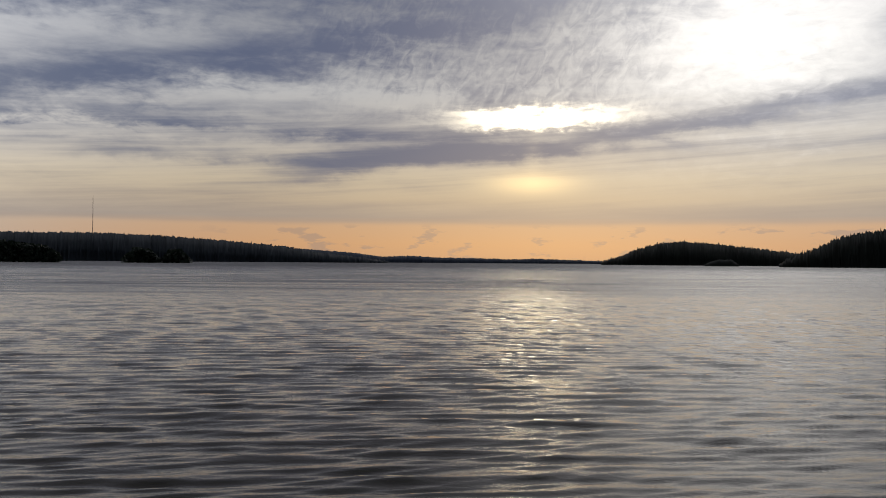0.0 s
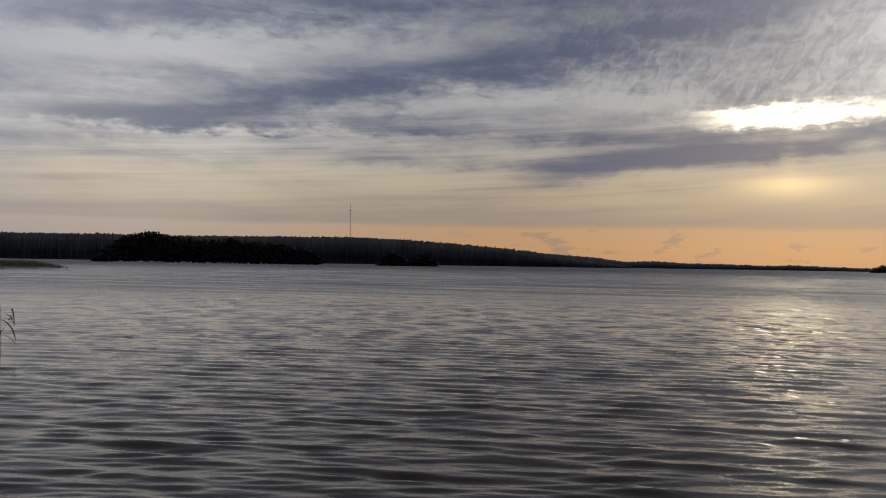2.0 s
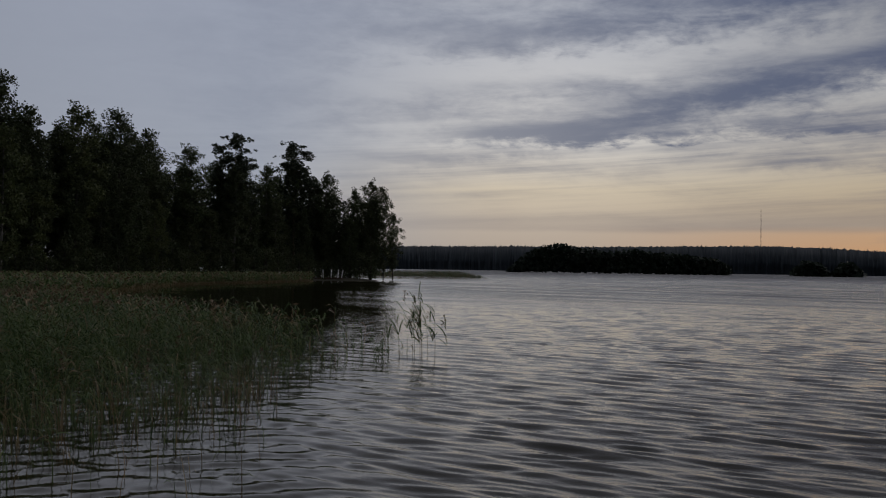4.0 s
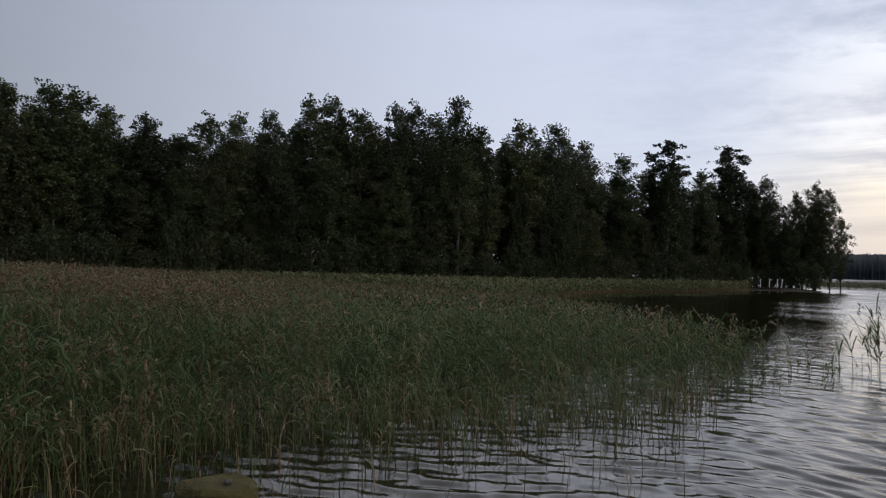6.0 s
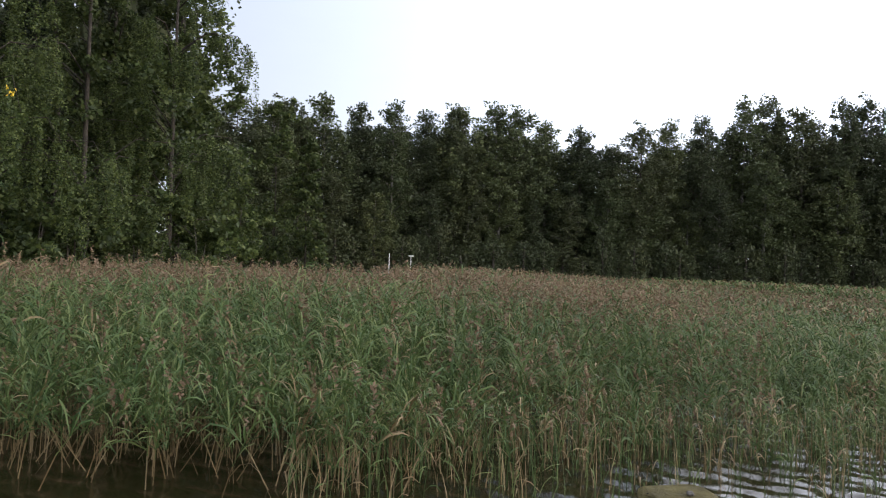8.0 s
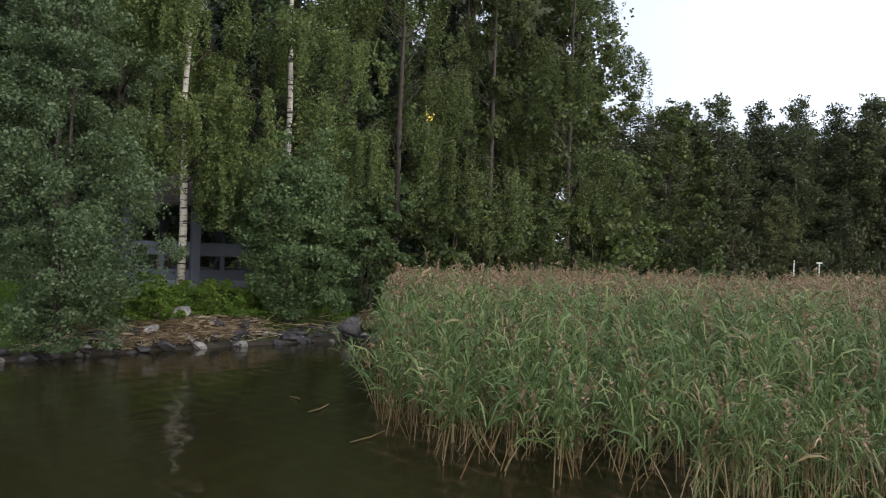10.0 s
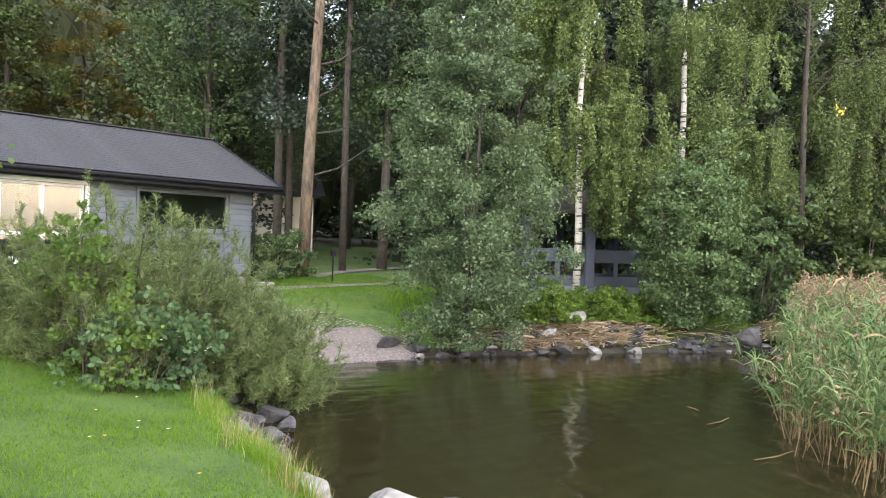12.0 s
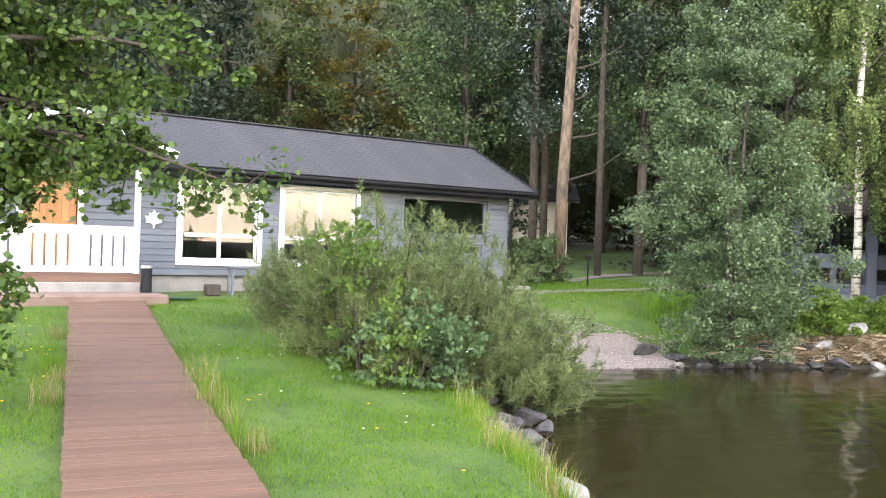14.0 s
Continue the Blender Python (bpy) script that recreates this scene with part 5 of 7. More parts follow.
# the wood behind the house and the cove
rr = np.random.default_rng(17)
woods = []
for k in range(4):
    # darker leaf kinds hold the background wood's shade in their colour
    woods.append(crown_tree("deciduous_tree", (0, 0, -500), "tall green tree in the wood behind the house", 16, 3.4, 140 + k, ("leaf_far", "leaf_birch_dark", "leaf_far_light", "leaf_autumn")[k], "bark_dark", 0.125, 150, 88,
                            (0.12, 0.18, 0.25, 0.1)[k], ("round", "column", "round", "round")[k], 0.16, clump_size=1.15, group="trees of the wood behind the house"))
woods.append(spruce("spruce_tree", (0, 0, -500), "dark spruce in the wood behind the house", 17, 3.4, 150, tiers=30, per=380, leaf_size=0.15, group="trees of the wood behind the house"))
# the solid core keeps sky from showing through the deep trees
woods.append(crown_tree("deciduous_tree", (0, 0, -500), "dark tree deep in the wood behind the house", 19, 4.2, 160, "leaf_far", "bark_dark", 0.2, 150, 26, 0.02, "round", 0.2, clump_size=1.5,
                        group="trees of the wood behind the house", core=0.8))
for d0, d1, step, t0, t1 in ((33, 37, 4.2, 127, 202), (40, 46, 4.2, 118, 206), (50, 58, 4.4, 117, 210), (62, 70, 3.0, 118, 214), (72, 84, 3.4, 120, 214)):
    t = t0
    while t < t1:
        d = rr.uniform(d0, d1)
        p = on_ground(at(t, d))
        open_path = 150.5 < t < 161 and d < 48
        behind = 157 < t < 200 and d < 36
        if not (open_path or behind):
            autumn = 164.5 < t < 172.5 and d < 48
            src = woods[3] if autumn else woods[4] if rr.uniform() < (0.55 if t > 174 else 0.3) else woods[int(rr.integers(3))]
            s, sz = rr.uniform(0.85, 1.2), rr.uniform(0.85, 1.25) * ((0.42 if 152 < t < 160.5 else 0.88 if t < 150 else 1.05) if d > 48 else 1.0)
            src = woods[5] if d > 48 else src
            copy_thing(src, Matrix.Translation(p) @ pose(0, 0, 0, 0, 0, rr.uniform(0, 360)) @ Matrix.Diagonal((s, s, sz, 1)))
        t += step * rr.uniform(0.7, 1.3)
# light crowns over the path into the wood
canopy = [bough_tree_of("deciduous_tree", (0, 0, -500), "slender leafy tree over the path into the wood", 15, 3.4, 170 + k, "oval", 11000, 0.10, "leaf_alder", "bark_dark", "trees of the wood behind the house", 0.27, 60) for k in range(2)]
for k, (tn, d, sz) in enumerate(((150.9, 33, 1.0), (157.7, 38, 0.66), (161.4, 33.5, 0.9), (155.9, 43, 0.72), (150.0, 39, 1.05), (163.6, 36, 0.95), (153.2, 49, 0.95))):
    copy_thing(canopy[k % 2], Matrix.Translation(on_ground(at(tn, d))) @ pose(0, 0, 0, 0, 0, rr.uniform(0, 360)) @ Matrix.Diagonal((1, 1, sz, 1)))
woods += canopy
for k in woods:
    for o in (k, *k.children_recursive):
        bpy.data.objects.remove(o)

# pines and saplings between lawn and water
for tn, d, h, sp, seed, n, lean, label in (
        (166.6, 12.7, 2.4, 1.45, 201, 950, (0, 0), "bushy young pine on the lawn's edge before the house"),
        (169.9, 14.2, 1.8, 1.4, 205, 760, (0, 0), "smaller pine on the lawn before the house"),
        (172.2, 15.0, 1.1, 0.8, 206, 300, (0, 0), "low pine on the lawn before the house"),
        (163.4, 12.9, 2.15, 1.4, 202, 850, (0, 0), "bushy young pine spreading towards the water"),
        (160.6, 12.9, 1.5, 1.3, 203, 650, (-0.3, 0.1), "low pine leaning over the water's edge"),
        (158.0, 13.0, 1.1, 0.85, 204, 360, (-0.35, 0.2), "low pine shoot hanging over the stones")):
    pine_bush("pine_shrub", on_ground(at(tn, d)), label, h, sp, seed, n, 62, lean)
for k, (tn, d, h, sp, lf) in enumerate(((167.0, 11.1, 0.85, 0.42, "leaf_sapling"), (165.0, 11.3, 1.0, 0.45, "leaf_sapling"), (163.2, 11.5, 0.95, 0.4, "leaf_sapling"), (161.8, 11.7, 0.6, 0.3, "leaf_sapling"),
                                        (168.3, 11.7, 2.45, 0.22, "leaf_vine"), (169.6, 12.3, 1.9, 0.4, "leaf_vine"), (166.6, 11.2, 1.3, 0.35, "leaf_vine"), (170.9, 12.7, 1.5, 0.35, "leaf_vine"))):
    crown_tree("alder_sapling" if lf == "leaf_sapling" else "climbing_vine", on_ground(at(tn, d)), "leafy alder sapling growing before the pines" if lf == "leaf_sapling" else "bright green vine climbing through the pines", h, sp, 210 + k, lf, "bark_dark",
               0.06 if lf == "leaf_sapling" else 0.055, 30, 13 if lf == "leaf_sapling" else 24, 0.05, "column", 0.012, category="sapling" if lf == "leaf_sapling" else "vine", group="saplings among the pines", clump_size=0.2, stems=3, loose=1.3)

# tree beside the boardwalk, whose boughs hang into view
bough_tree = thing("alder_tree", on_ground(at(200.5, 9.6)), "alder beside the boardwalk with low hanging boughs", "tree")
B = Matrix.Translation(bough_tree.location).inverted()
rr = np.random.default_rng(23)
bm = bmesh.new()
tube(bm, [(0, 0, -0.3), (0.05, 0, 1.6), (0.0, 0.1, 3.4), (-0.1, 0.1, 6.5)], [0.2, 0.16, 0.13, 0.05], 9)
part("trunk", bm, "bark_dark", bough_tree, smooth=True)
# height at the trunk; turn, distance and height of the tip
BOUGHS = [(3.1, 174.8, 8.7, 2.8), (3.6, 176.5, 8.8, 4.05), (4.2, 179, 9.0, 5.1), (2.4, 189.2, 8.8, 1.9), (3.2, 181, 9.2, 3.3), (2.2, 190.2, 8.5, 1.4), (4.0, 183, 9.1, 4.75),
          (3.4, 182, 9.8, 3.9), (2.8, 184, 9.0, 3.0), (3.6, 186, 9.8, 4.4), (3.0, 187, 9.8, 3.2), (2.6, 190.5, 9.6, 2.5), (4.4, 188, 9.9, 5.2), (3.0, 188, 9.3, 2.6), (4.6, 177.5, 9.3, 5.6)]
boughs = []
for z0, tn, d, z1 in BOUGHS:
    arch = [(198 + (tn - 198) * f, 9.6 + (d - 9.6) * f, z0 + (z1 - z0) * f + up_) for f, up_ in ((0.0, 0.0), (0.34, 0.4), (0.66, 0.32), (1.0, 0.0))]
    boughs.append(arch)
centres = []
for k, b in enumerate(boughs):
    bm = bmesh.new()
    pts = [B @ at(*q) for q in b]
    pts = [pts[0].lerp(Vector((0, 0.05, pts[0].z - 0.5)), 0.9), *pts]
    tube(bm, pts, [0.06, 0.045, 0.035, 0.022, 0.006], 6)
    for s in np.linspace(0.12, 1, 26 if k > 1 else 20):
        f = s * 3
        i = min(int(f), 2)
        q = pts[1 + i].lerp(pts[2 + i], f - i)
        spread = 0.36 * (1.1 - 0.65 * s)
        for _ in range(2):
            e = q + Vector((rr.normal(0, spread), rr.normal(0, spread), rr.normal(-0.05, spread * 0.8)))
            tube(bm, [q, q.lerp(e, 0.6) + Vector((0, 0, 0.03)), e], [0.009, 0.006, 0.003], 4)
            centres.append(tuple(e))
    part("bough", bm, "bark_dark", bough_tree, "grey-brown lichened bough", smooth=True)
n = len(centres)
pts = clump_points(centres, rr.uniform(0.10, 0.30, n), 46, rr)
link("leaves", quads(round_leaves(pts, 0.058 * rr.uniform(0.55, 1.2, len(pts)), rr), 6), "leaf_near", bough_tree, "fresh green round leaves")

# ---- house ----
house = thing("house", (-0.40, -19.88, 0), "grey wooden lakeside house with white windows and a dark felt roof", "house", turn=196.3)
LEFT, RIGHT, DEPTH, SILL, PLATE = -9.2, 8.39, 5.2, 1.54, 3.74
OPENINGS = [(-3.42, -2.42, 1.60, 3.62), (-0.34, 1.38, 1.86, 3.50), (1.98, 3.83, 1.86, 3.54), (5.13, 7.68, 2.63, 3.57), (5.35, 6.35, 2.12, 2.42), (6.55, 7.55, 2.12, 2.42)]


def holed_wall(xs, zs, holes, y0, y1):
    """A wall with openings right through it, between two depths."""
    xs = sorted({*xs, *(h[0] for h in holes), *(h[1] for h in holes)})
    zs = sorted({*zs, *(h[2] for h in holes), *(h[3] for h in holes)})
    bm = bmesh.new()
    for x0, x1 in zip(xs, xs[1:]):
        for z0, z1 in zip(zs, zs[1:]):
            cx, cz = (x0 + x1) / 2, (z0 + z1) / 2
            if not any(h[0] < cx < h[1] and h[2] < cz < h[3] for h in holes):
                box(bm, (x1 - x0, y1 - y0, z1 - z0), (cx, (y0 + y1) / 2, cz))
    bmesh.ops.remove_doubles(bm, verts=bm.verts, dist=0.0005)
    return bm


part("wall", holed_wall((LEFT, RIGHT), (SILL, PLATE), OPENINGS, 0.03, 0.18), "grey_wall", house)
part("wall", one_box((0.15, DEPTH - 0.2, PLATE - SILL), (RIGHT - 0.075, DEPTH / 2 + 0.08, (SILL + PLATE) / 2)), "grey_wall", house)
part("wall", one_box((0.15, DEPTH - 0.2, PLATE - SILL), (LEFT + 0.075, DEPTH / 2 + 0.08, (SILL + PLATE) / 2)), "grey_wall", house)
part("wall", holed_wall((LEFT, RIGHT), (SILL, PLATE), [(-1, 1, 2.2, 3.3), (4.5, 7.8, 2.0, 3.5)], DEPTH - 0.15, DEPTH), "grey_wall", house)
part("foundation", one_box((RIGHT - LEFT - 0.1, DEPTH - 0.1, 1.1), (0.5 * (LEFT + RIGHT), DEPTH / 2 + 0.05, SILL - 0.555), bevel=0.01), "concrete", house, "rough pale concrete foundation")
# floor, ceiling and partitions wear the dark colour that makes the rooms dim
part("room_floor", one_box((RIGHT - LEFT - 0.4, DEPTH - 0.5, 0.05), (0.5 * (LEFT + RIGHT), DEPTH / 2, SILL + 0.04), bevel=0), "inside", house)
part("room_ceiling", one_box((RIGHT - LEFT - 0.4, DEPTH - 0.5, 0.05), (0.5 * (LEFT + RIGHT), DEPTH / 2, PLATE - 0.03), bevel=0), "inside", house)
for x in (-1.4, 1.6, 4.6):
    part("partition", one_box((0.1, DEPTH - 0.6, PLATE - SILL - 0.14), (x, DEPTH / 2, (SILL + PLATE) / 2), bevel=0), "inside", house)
for x in (LEFT + 0.08, RIGHT - 0.08):
    bm = bmesh.new()
    vs = [bm.verts.new((x + dx, y, z)) for dx in (-0.07, 0.07) for y, z in ((0.05, PLATE), (DEPTH - 0.05, PLATE), (2.6, 5.08))]
    bm.faces.new(vs[:3]); bm.faces.new(vs[3:][::-1])
    for i in range(3):
        bm.faces.new((vs[i], vs[(i + 1) % 3], vs[3 + (i + 1) % 3], vs[3 + i]))
    bmesh.ops.recalc_face_normals(bm, faces=bm.faces)
    part("gable", bm, "grey_wall", house)

# siding boards, one by one
board_meshes = {}


def board(x0, x1, z, h=0.132):
    key = (round(x1 - x0, 3), h)
    if key not in board_meshes:
        bm = one_box((x1 - x0, 0.026, h), bevel=0.007)
        me = bpy.data.meshes.new("board")
        bm.to_mesh(me)
        bm.free()
        me.materials.append(M["grey_wall"])
        board_meshes[key] = me
    ob = new("board", board_meshes[key])
    ob.parent = house
    ob.location = ((x0 + x1) / 2, 0.016, z)


z = SILL + 0.07
while z < PLATE - 0.05:
    cuts = sorted((h[0], h[1]) for h in OPENINGS if h[2] - 0.09 < z < h[3] + 0.09)
    x = LEFT
    for a0, a1 in (*cuts, (RIGHT, RIGHT)):
        if a0 - x > 0.06:
            board(x, a0 - 0.002, z)
        x = max(x, a1 + 0.002)
    z += 0.14


def window(x0, x1, z0, z1, bars, transom, trim=0.10, paint="white_paint", pane_turn=0.0):
    """Frame, trim, bars and panes of one window; panes stand a little way in."""
    win = new("window")
    win.parent = house
    tagged(win, "white-framed window reflecting the evening sky")
    for nm, size, c in (("trim", (x1 - x0 + 2 * trim, 0.035, trim), ((x0 + x1) / 2, -0.014, z1 + trim / 2)), ("sill", (x1 - x0 + 2 * trim, 0.06, trim), ((x0 + x1) / 2, -0.026, z0 - trim / 2)),
                        ("trim", (trim, 0.035, z1 - z0), (x0 - trim / 2, -0.014, (z0 + z1) / 2)), ("trim", (trim, 0.035, z1 - z0), (x1 + trim / 2, -0.014, (z0 + z1) / 2))):
        part(nm, one_box(size, c), paint, win)
    f = 0.06
    part("frame", holed_wall((x0 + 0.003, x1 - 0.003), (z0 + 0.003, z1 - 0.003), [(x0 + f, x1 - f, z0 + f, z1 - f)], 0.045, 0.12), paint, win)
    xs = [x0 + f, *bars, x1 - f]
    zs = [z0 + f, *([transom] if transom else []), z1 - f]
    for b in bars:
        part("bar", one_box((0.085, 0.065, z1 - z0 - 2 * f), (b, 0.083, (z0 + z1) / 2)), paint, win)
    if transom:
        for a0, a1 in zip(xs, xs[1:]):
            part("bar", one_box((a1 - a0 - 0.087, 0.06, 0.085), ((a0 + a1) / 2, 0.083, transom)), paint, win)
    for a0, a1 in zip(xs, xs[1:]):
        for b0, b1 in zip(zs, zs[1:]):
            p_ = part("pane", one_box((a1 - a0 - 0.02, 0.006, b1 - b0 - 0.02), ((a0 + a1) / 2, 0.085, (b0 + b1) / 2), bevel=0), "glass", win)
            mid = Vector(((a0 + a1) / 2, 0.085, 0))
            mid.z = (b0 + b1) / 2
            # panes are turned and tipped slightly to aim their reflection at open sky
            p_.matrix_local = Matrix.Translation(mid) @ Matrix.Rotation(radians(pane_turn), 4, "Z") @ Matrix.Rotation(radians(-1.0), 4, "X") @ Matrix.Translation(-mid)
            p_.visible_shadow = False
    return win


window(*OPENINGS[1], [0.52], 2.42, pane_turn=-3.4)
window(*OPENINGS[2], [2.90], 2.42, pane_turn=-4.6)
tagged(window(*OPENINGS[3], [], None, 0.05, "grey_wall"), "wide dark window reflecting the trees")
for o in OPENINGS[4:]:
    tagged(window(*o, [], None, 0.04, "grey_wall"), "low dark window strip")

door = new("door")
door.parent = house
tagged(door, "varnished orange-brown wooden door with a white frame")
part("leaf", one_box((0.98, 0.05, 2.0), (-2.92, 0.09, 2.61)), "door_wood", door)
for k in range(7):
    part("door_plank", one_box((0.132, 0.015, 1.94), (-3.33 + 0.137 * k, 0.058, 2.61), bevel=0.004), "door_wood", door)
part("handle", tube(bmesh.new(), [(-2.50, 0.05, 2.6), (-2.50, 0.0, 2.6), (-2.62, -0.005, 2.6)], [0.012, 0.012, 0.012], 6), "steel", door, "steel lever handle")
for size, c in (((0.11, 0.04, 2.1), (-3.475, -0.015, 2.66)), ((0.11, 0.04, 2.1), (-2.365, -0.015, 2.66)), ((1.22, 0.04, 0.11), (-2.92, -0.015, 3.68))):
    part("door_frame", one_box(size, c), "white_paint", door)

# porch: deck, white balustrade and posts
part("porch_deck", one_box((4.2, 1.15, 0.09), (-3.55, -0.58, 1.575)), "deck_wood", house)
part("porch_step", one_box((4.2, 0.05, 0.10), (-3.55, -1.18, 1.50)), "deck_wood", house)
part("porch_base", one_box((4.3, 1.25, 0.5), (-3.55, -0.62, 1.20), bevel=0.02), "concrete", house, "rough pale concrete porch base")
rail = new("balustrade")
rail.parent = house
tagged(rail, "white painted wooden balustrade")
part("top_rail", one_box((2.66, 0.10, 0.05), (-2.83, -1.1, 2.50)), "white_paint", rail)
part("under_rail", one_box((2.5, 0.035, 0.12), (-2.83, -1.1, 2.41)), "white_paint", rail)
part("bottom_rail", one_box((2.5, 0.035, 0.12), (-2.83, -1.1, 1.69)), "white_paint", rail)
for k in range(13):
    part("baluster", one_box((0.158, 0.03, 0.60), (-1.655 - 0.203 * k, -1.1, 2.05)), "white_paint", rail)
for x, y in ((-1.52, -1.1), (-4.15, -1.1)):
    part("porch_post", one_box((0.10, 0.10, 2.05), (x, y, 2.64)), "white_paint", house)

# gabled roof over the porch with white boards along its edges
PORCH_X, PORCH_Z, HALF_W, FALL = -2.85, 4.72, 1.95, 0.37
for sgn in (1, -1):
    mid = Vector((PORCH_X + sgn * HALF_W / 2, -0.35, PORCH_Z - FALL * HALF_W / 2))
    tilt = Matrix.Rotation(sgn * math.atan(FALL), 4, "Y")
    part("porch_roof", one_box((HALF_W * 1.066, 2.4, 0.07), mid, tilt), "roof_felt", house)
    part("porch_verge", one_box((HALF_W * 1.066, 0.03, 0.14), mid + Vector((0, -1.22, -0.05)), tilt), "white_paint", house, "white bargeboard of the porch roof")

# roof: boarded slab and courses of felt shingles
EAVE_Y, EAVE_Z, RIDGE_Y, RIDGE_Z, R0, R1 = -0.52, 3.85, 2.6, 5.24, -9.6, 8.93
roof = new("roof")
roof.parent = house
tagged(roof, "dark grey felt shingle roof")
slope = math.atan2(RIDGE_Z - EAVE_Z, RIDGE_Y - EAVE_Y)
run = math.hypot(RIDGE_Z - EAVE_Z, RIDGE_Y - EAVE_Y)
for sgn in (1, -1):
    mid = Vector(((R0 + R1) / 2, RIDGE_Y + sgn * (EAVE_Y - RIDGE_Y) / 2, (EAVE_Z + RIDGE_Z) / 2 - 0.03))
    part("slab", one_box((R1 - R0, run, 0.08), mid, Matrix.Rotation(sgn * slope, 4, "X")), "dark_metal", roof)
course = bpy.data.meshes.new("shingle_course")
bm = bmesh.new()
for i in range(int((R1 - R0) / 0.2)):
    box(bm, (0.19, 0.2, 0.008), (R0 + 0.1 + 0.2 * i, 0, 0), None)
bm.to_mesh(course)
bm.free()
course.materials.append(M["roof_felt"])
for k in range(26):
    f = (k + 0.5) / 26
    ob = new("shingle_course", course)
    ob.parent = roof
    ob.matrix_local = Matrix.Translation((0.09 * (k % 2) - 0.03, EAVE_Y + f * (RIDGE_Y - EAVE_Y), EAVE_Z + f * (RIDGE_Z - EAVE_Z) + 0.024)) @ Matrix.Rotation(slope - 0.035, 4, "X")
part("ridge_cap", one_box((R1 - R0, 0.22, 0.03), ((R0 + R1) / 2, RIDGE_Y, RIDGE_Z + 0.04)), "roof_felt", roof)
for x in (R0, R1):
    part("verge_board", one_box((0.04, run + 0.05, 0.17), (x, (EAVE_Y + RIDGE_Y) / 2, (EAVE_Z + RIDGE_Z) / 2 - 0.05), Matrix.Rotation(slope, 4, "X")), "dark_metal", roof)
part("fascia", one_box((R1 - R0, 0.03, 0.15), ((R0 + R1) / 2, EAVE_Y + 0.02, EAVE_Z - 0.12)), "dark_metal", roof)
part("soffit", one_box((R1 - R0 - 0.1, 0.5, 0.02), ((R0 + R1) / 2, -0.24, EAVE_Z - 0.13), bevel=0), "grey_wall", roof)
part("gutter", tube(bmesh.new(), [(R0, EAVE_Y - 0.06, EAVE_Z - 0.07), (R1, EAVE_Y - 0.06, EAVE_Z - 0.07)], [0.045, 0.045], 8), "dark_metal", roof, "dark metal gutter", smooth=True)
part("downpipe", tube(bmesh.new(), [(8.6, EAVE_Y - 0.06, EAVE_Z - 0.1), (8.5, -0.4, EAVE_Z - 0.25), (8.42, -0.08, EAVE_Z - 0.55), (8.42, -0.06, 1.5)], [0.04] * 4, 7), "dark_metal", roof, "dark metal downpipe", smooth=True)

H = Matrix.Translation((-0.40, -19.88, 0)) @ pose(0, 0, 0, 0, 0, 196.3)


def by_house(x, y, z):
    return H @ Vector((x, y, z))


# things along the house wall
sign = thing("leaf_ornament", by_house(-0.92, -0.02, 2.72), "white leaf-shaped ornament hung on the grey wall", "wall ornament", turn=196.3)
bm = bmesh.new()
ring = [(0.0, 0.19), (0.05, 0.10), (0.10, 0.14), (0.11, 0.05), (0.19, 0.06), (0.15, -0.02), (0.17, -0.08), (0.06, -0.10), (0.02, -0.13), (0.015, -0.20)]
ring = ring + [(-x, z) for x, z in reversed(ring[1:])]
a_, b_ = [bm.verts.new((x, -0.03, z)) for x, z in ring], [bm.verts.new((x, 0.0, z)) for x, z in ring]
bm.faces.new(a_)
for i in range(len(ring)):
    bm.faces.new((a_[i], b_[i], b_[(i + 1) % len(ring)], a_[(i + 1) % len(ring)]))
bmesh.ops.recalc_face_normals(bm, faces=bm.faces)
part("leaf_plate", bm, "white_paint", sign)
part("candle_shelf", one_box((0.2, 0.07, 0.025), (0, -0.06, -0.06)), "white_paint", sign)

bin_ = thing("ash_bin", on_ground(by_house(-1.40, -1.45, 0)), "slim black ash bin with a steel lid beside the porch", "bin")
part("body", tube(bmesh.new(), [(0, 0, 0), (0, 0, 0.03), (0, 0, 0.6)], [0.115, 0.11, 0.105], 14), "black_plastic", bin_, smooth=True)
part("lid", tube(bmesh.new(), [(0, 0, 0.605), (0, 0, 0.66), (0, 0, 0.68)], [0.112, 0.112, 0.09], 14), "steel", bin_, "steel lid", smooth=True)
mat_ = thing("door_mat", on_ground(by_house(-0.85, -1.5, 0)) + Vector((0, 0, 0.03)), "dark green mat lying by the porch", "mat", turn=196.3)
M["mat_green"] = material("mat_green", blotched((0.015, 0.06, 0.03), (0.03, 0.09, 0.05), 20.0, 90.0), 0.95, bump=0.8, bump_scale=120)
part("pad", one_box((0.75, 0.42, 0.025), (0, 0, 0.012)), "mat_green", mat_)
bench = thing("bench", on_ground(by_house(1.05, -0.75, 0)), "weathered grey wooden bench under the window", "bench", turn=196.3)
for k in range(3):
    part("seat_board", one_box((1.25, 0.13, 0.035), (0, -0.15 + 0.145 * k, 0.60)), "grey_wall", bench)
for x in (-0.52, 0.52):
    for y in (-0.12, 0.12):
        part("leg", one_box((0.05, 0.05, 0.58), (x, y, 0.29)), "grey_wall", bench)
box_ = thing("boot_scraper", on_ground(by_house(0.12, -0.8, 0)), "small brown wooden box by the wall", "box", turn=196.3)
part("crate", one_box((0.3, 0.25, 0.24), (0, 0, 0.12), bevel=0.02), "bark_dark", box_)
drain = thing("splash_stone", on_ground(by_house(8.55, -0.35, 0)), "pale concrete splash stone below the downpipe", "stone", turn=196.3)
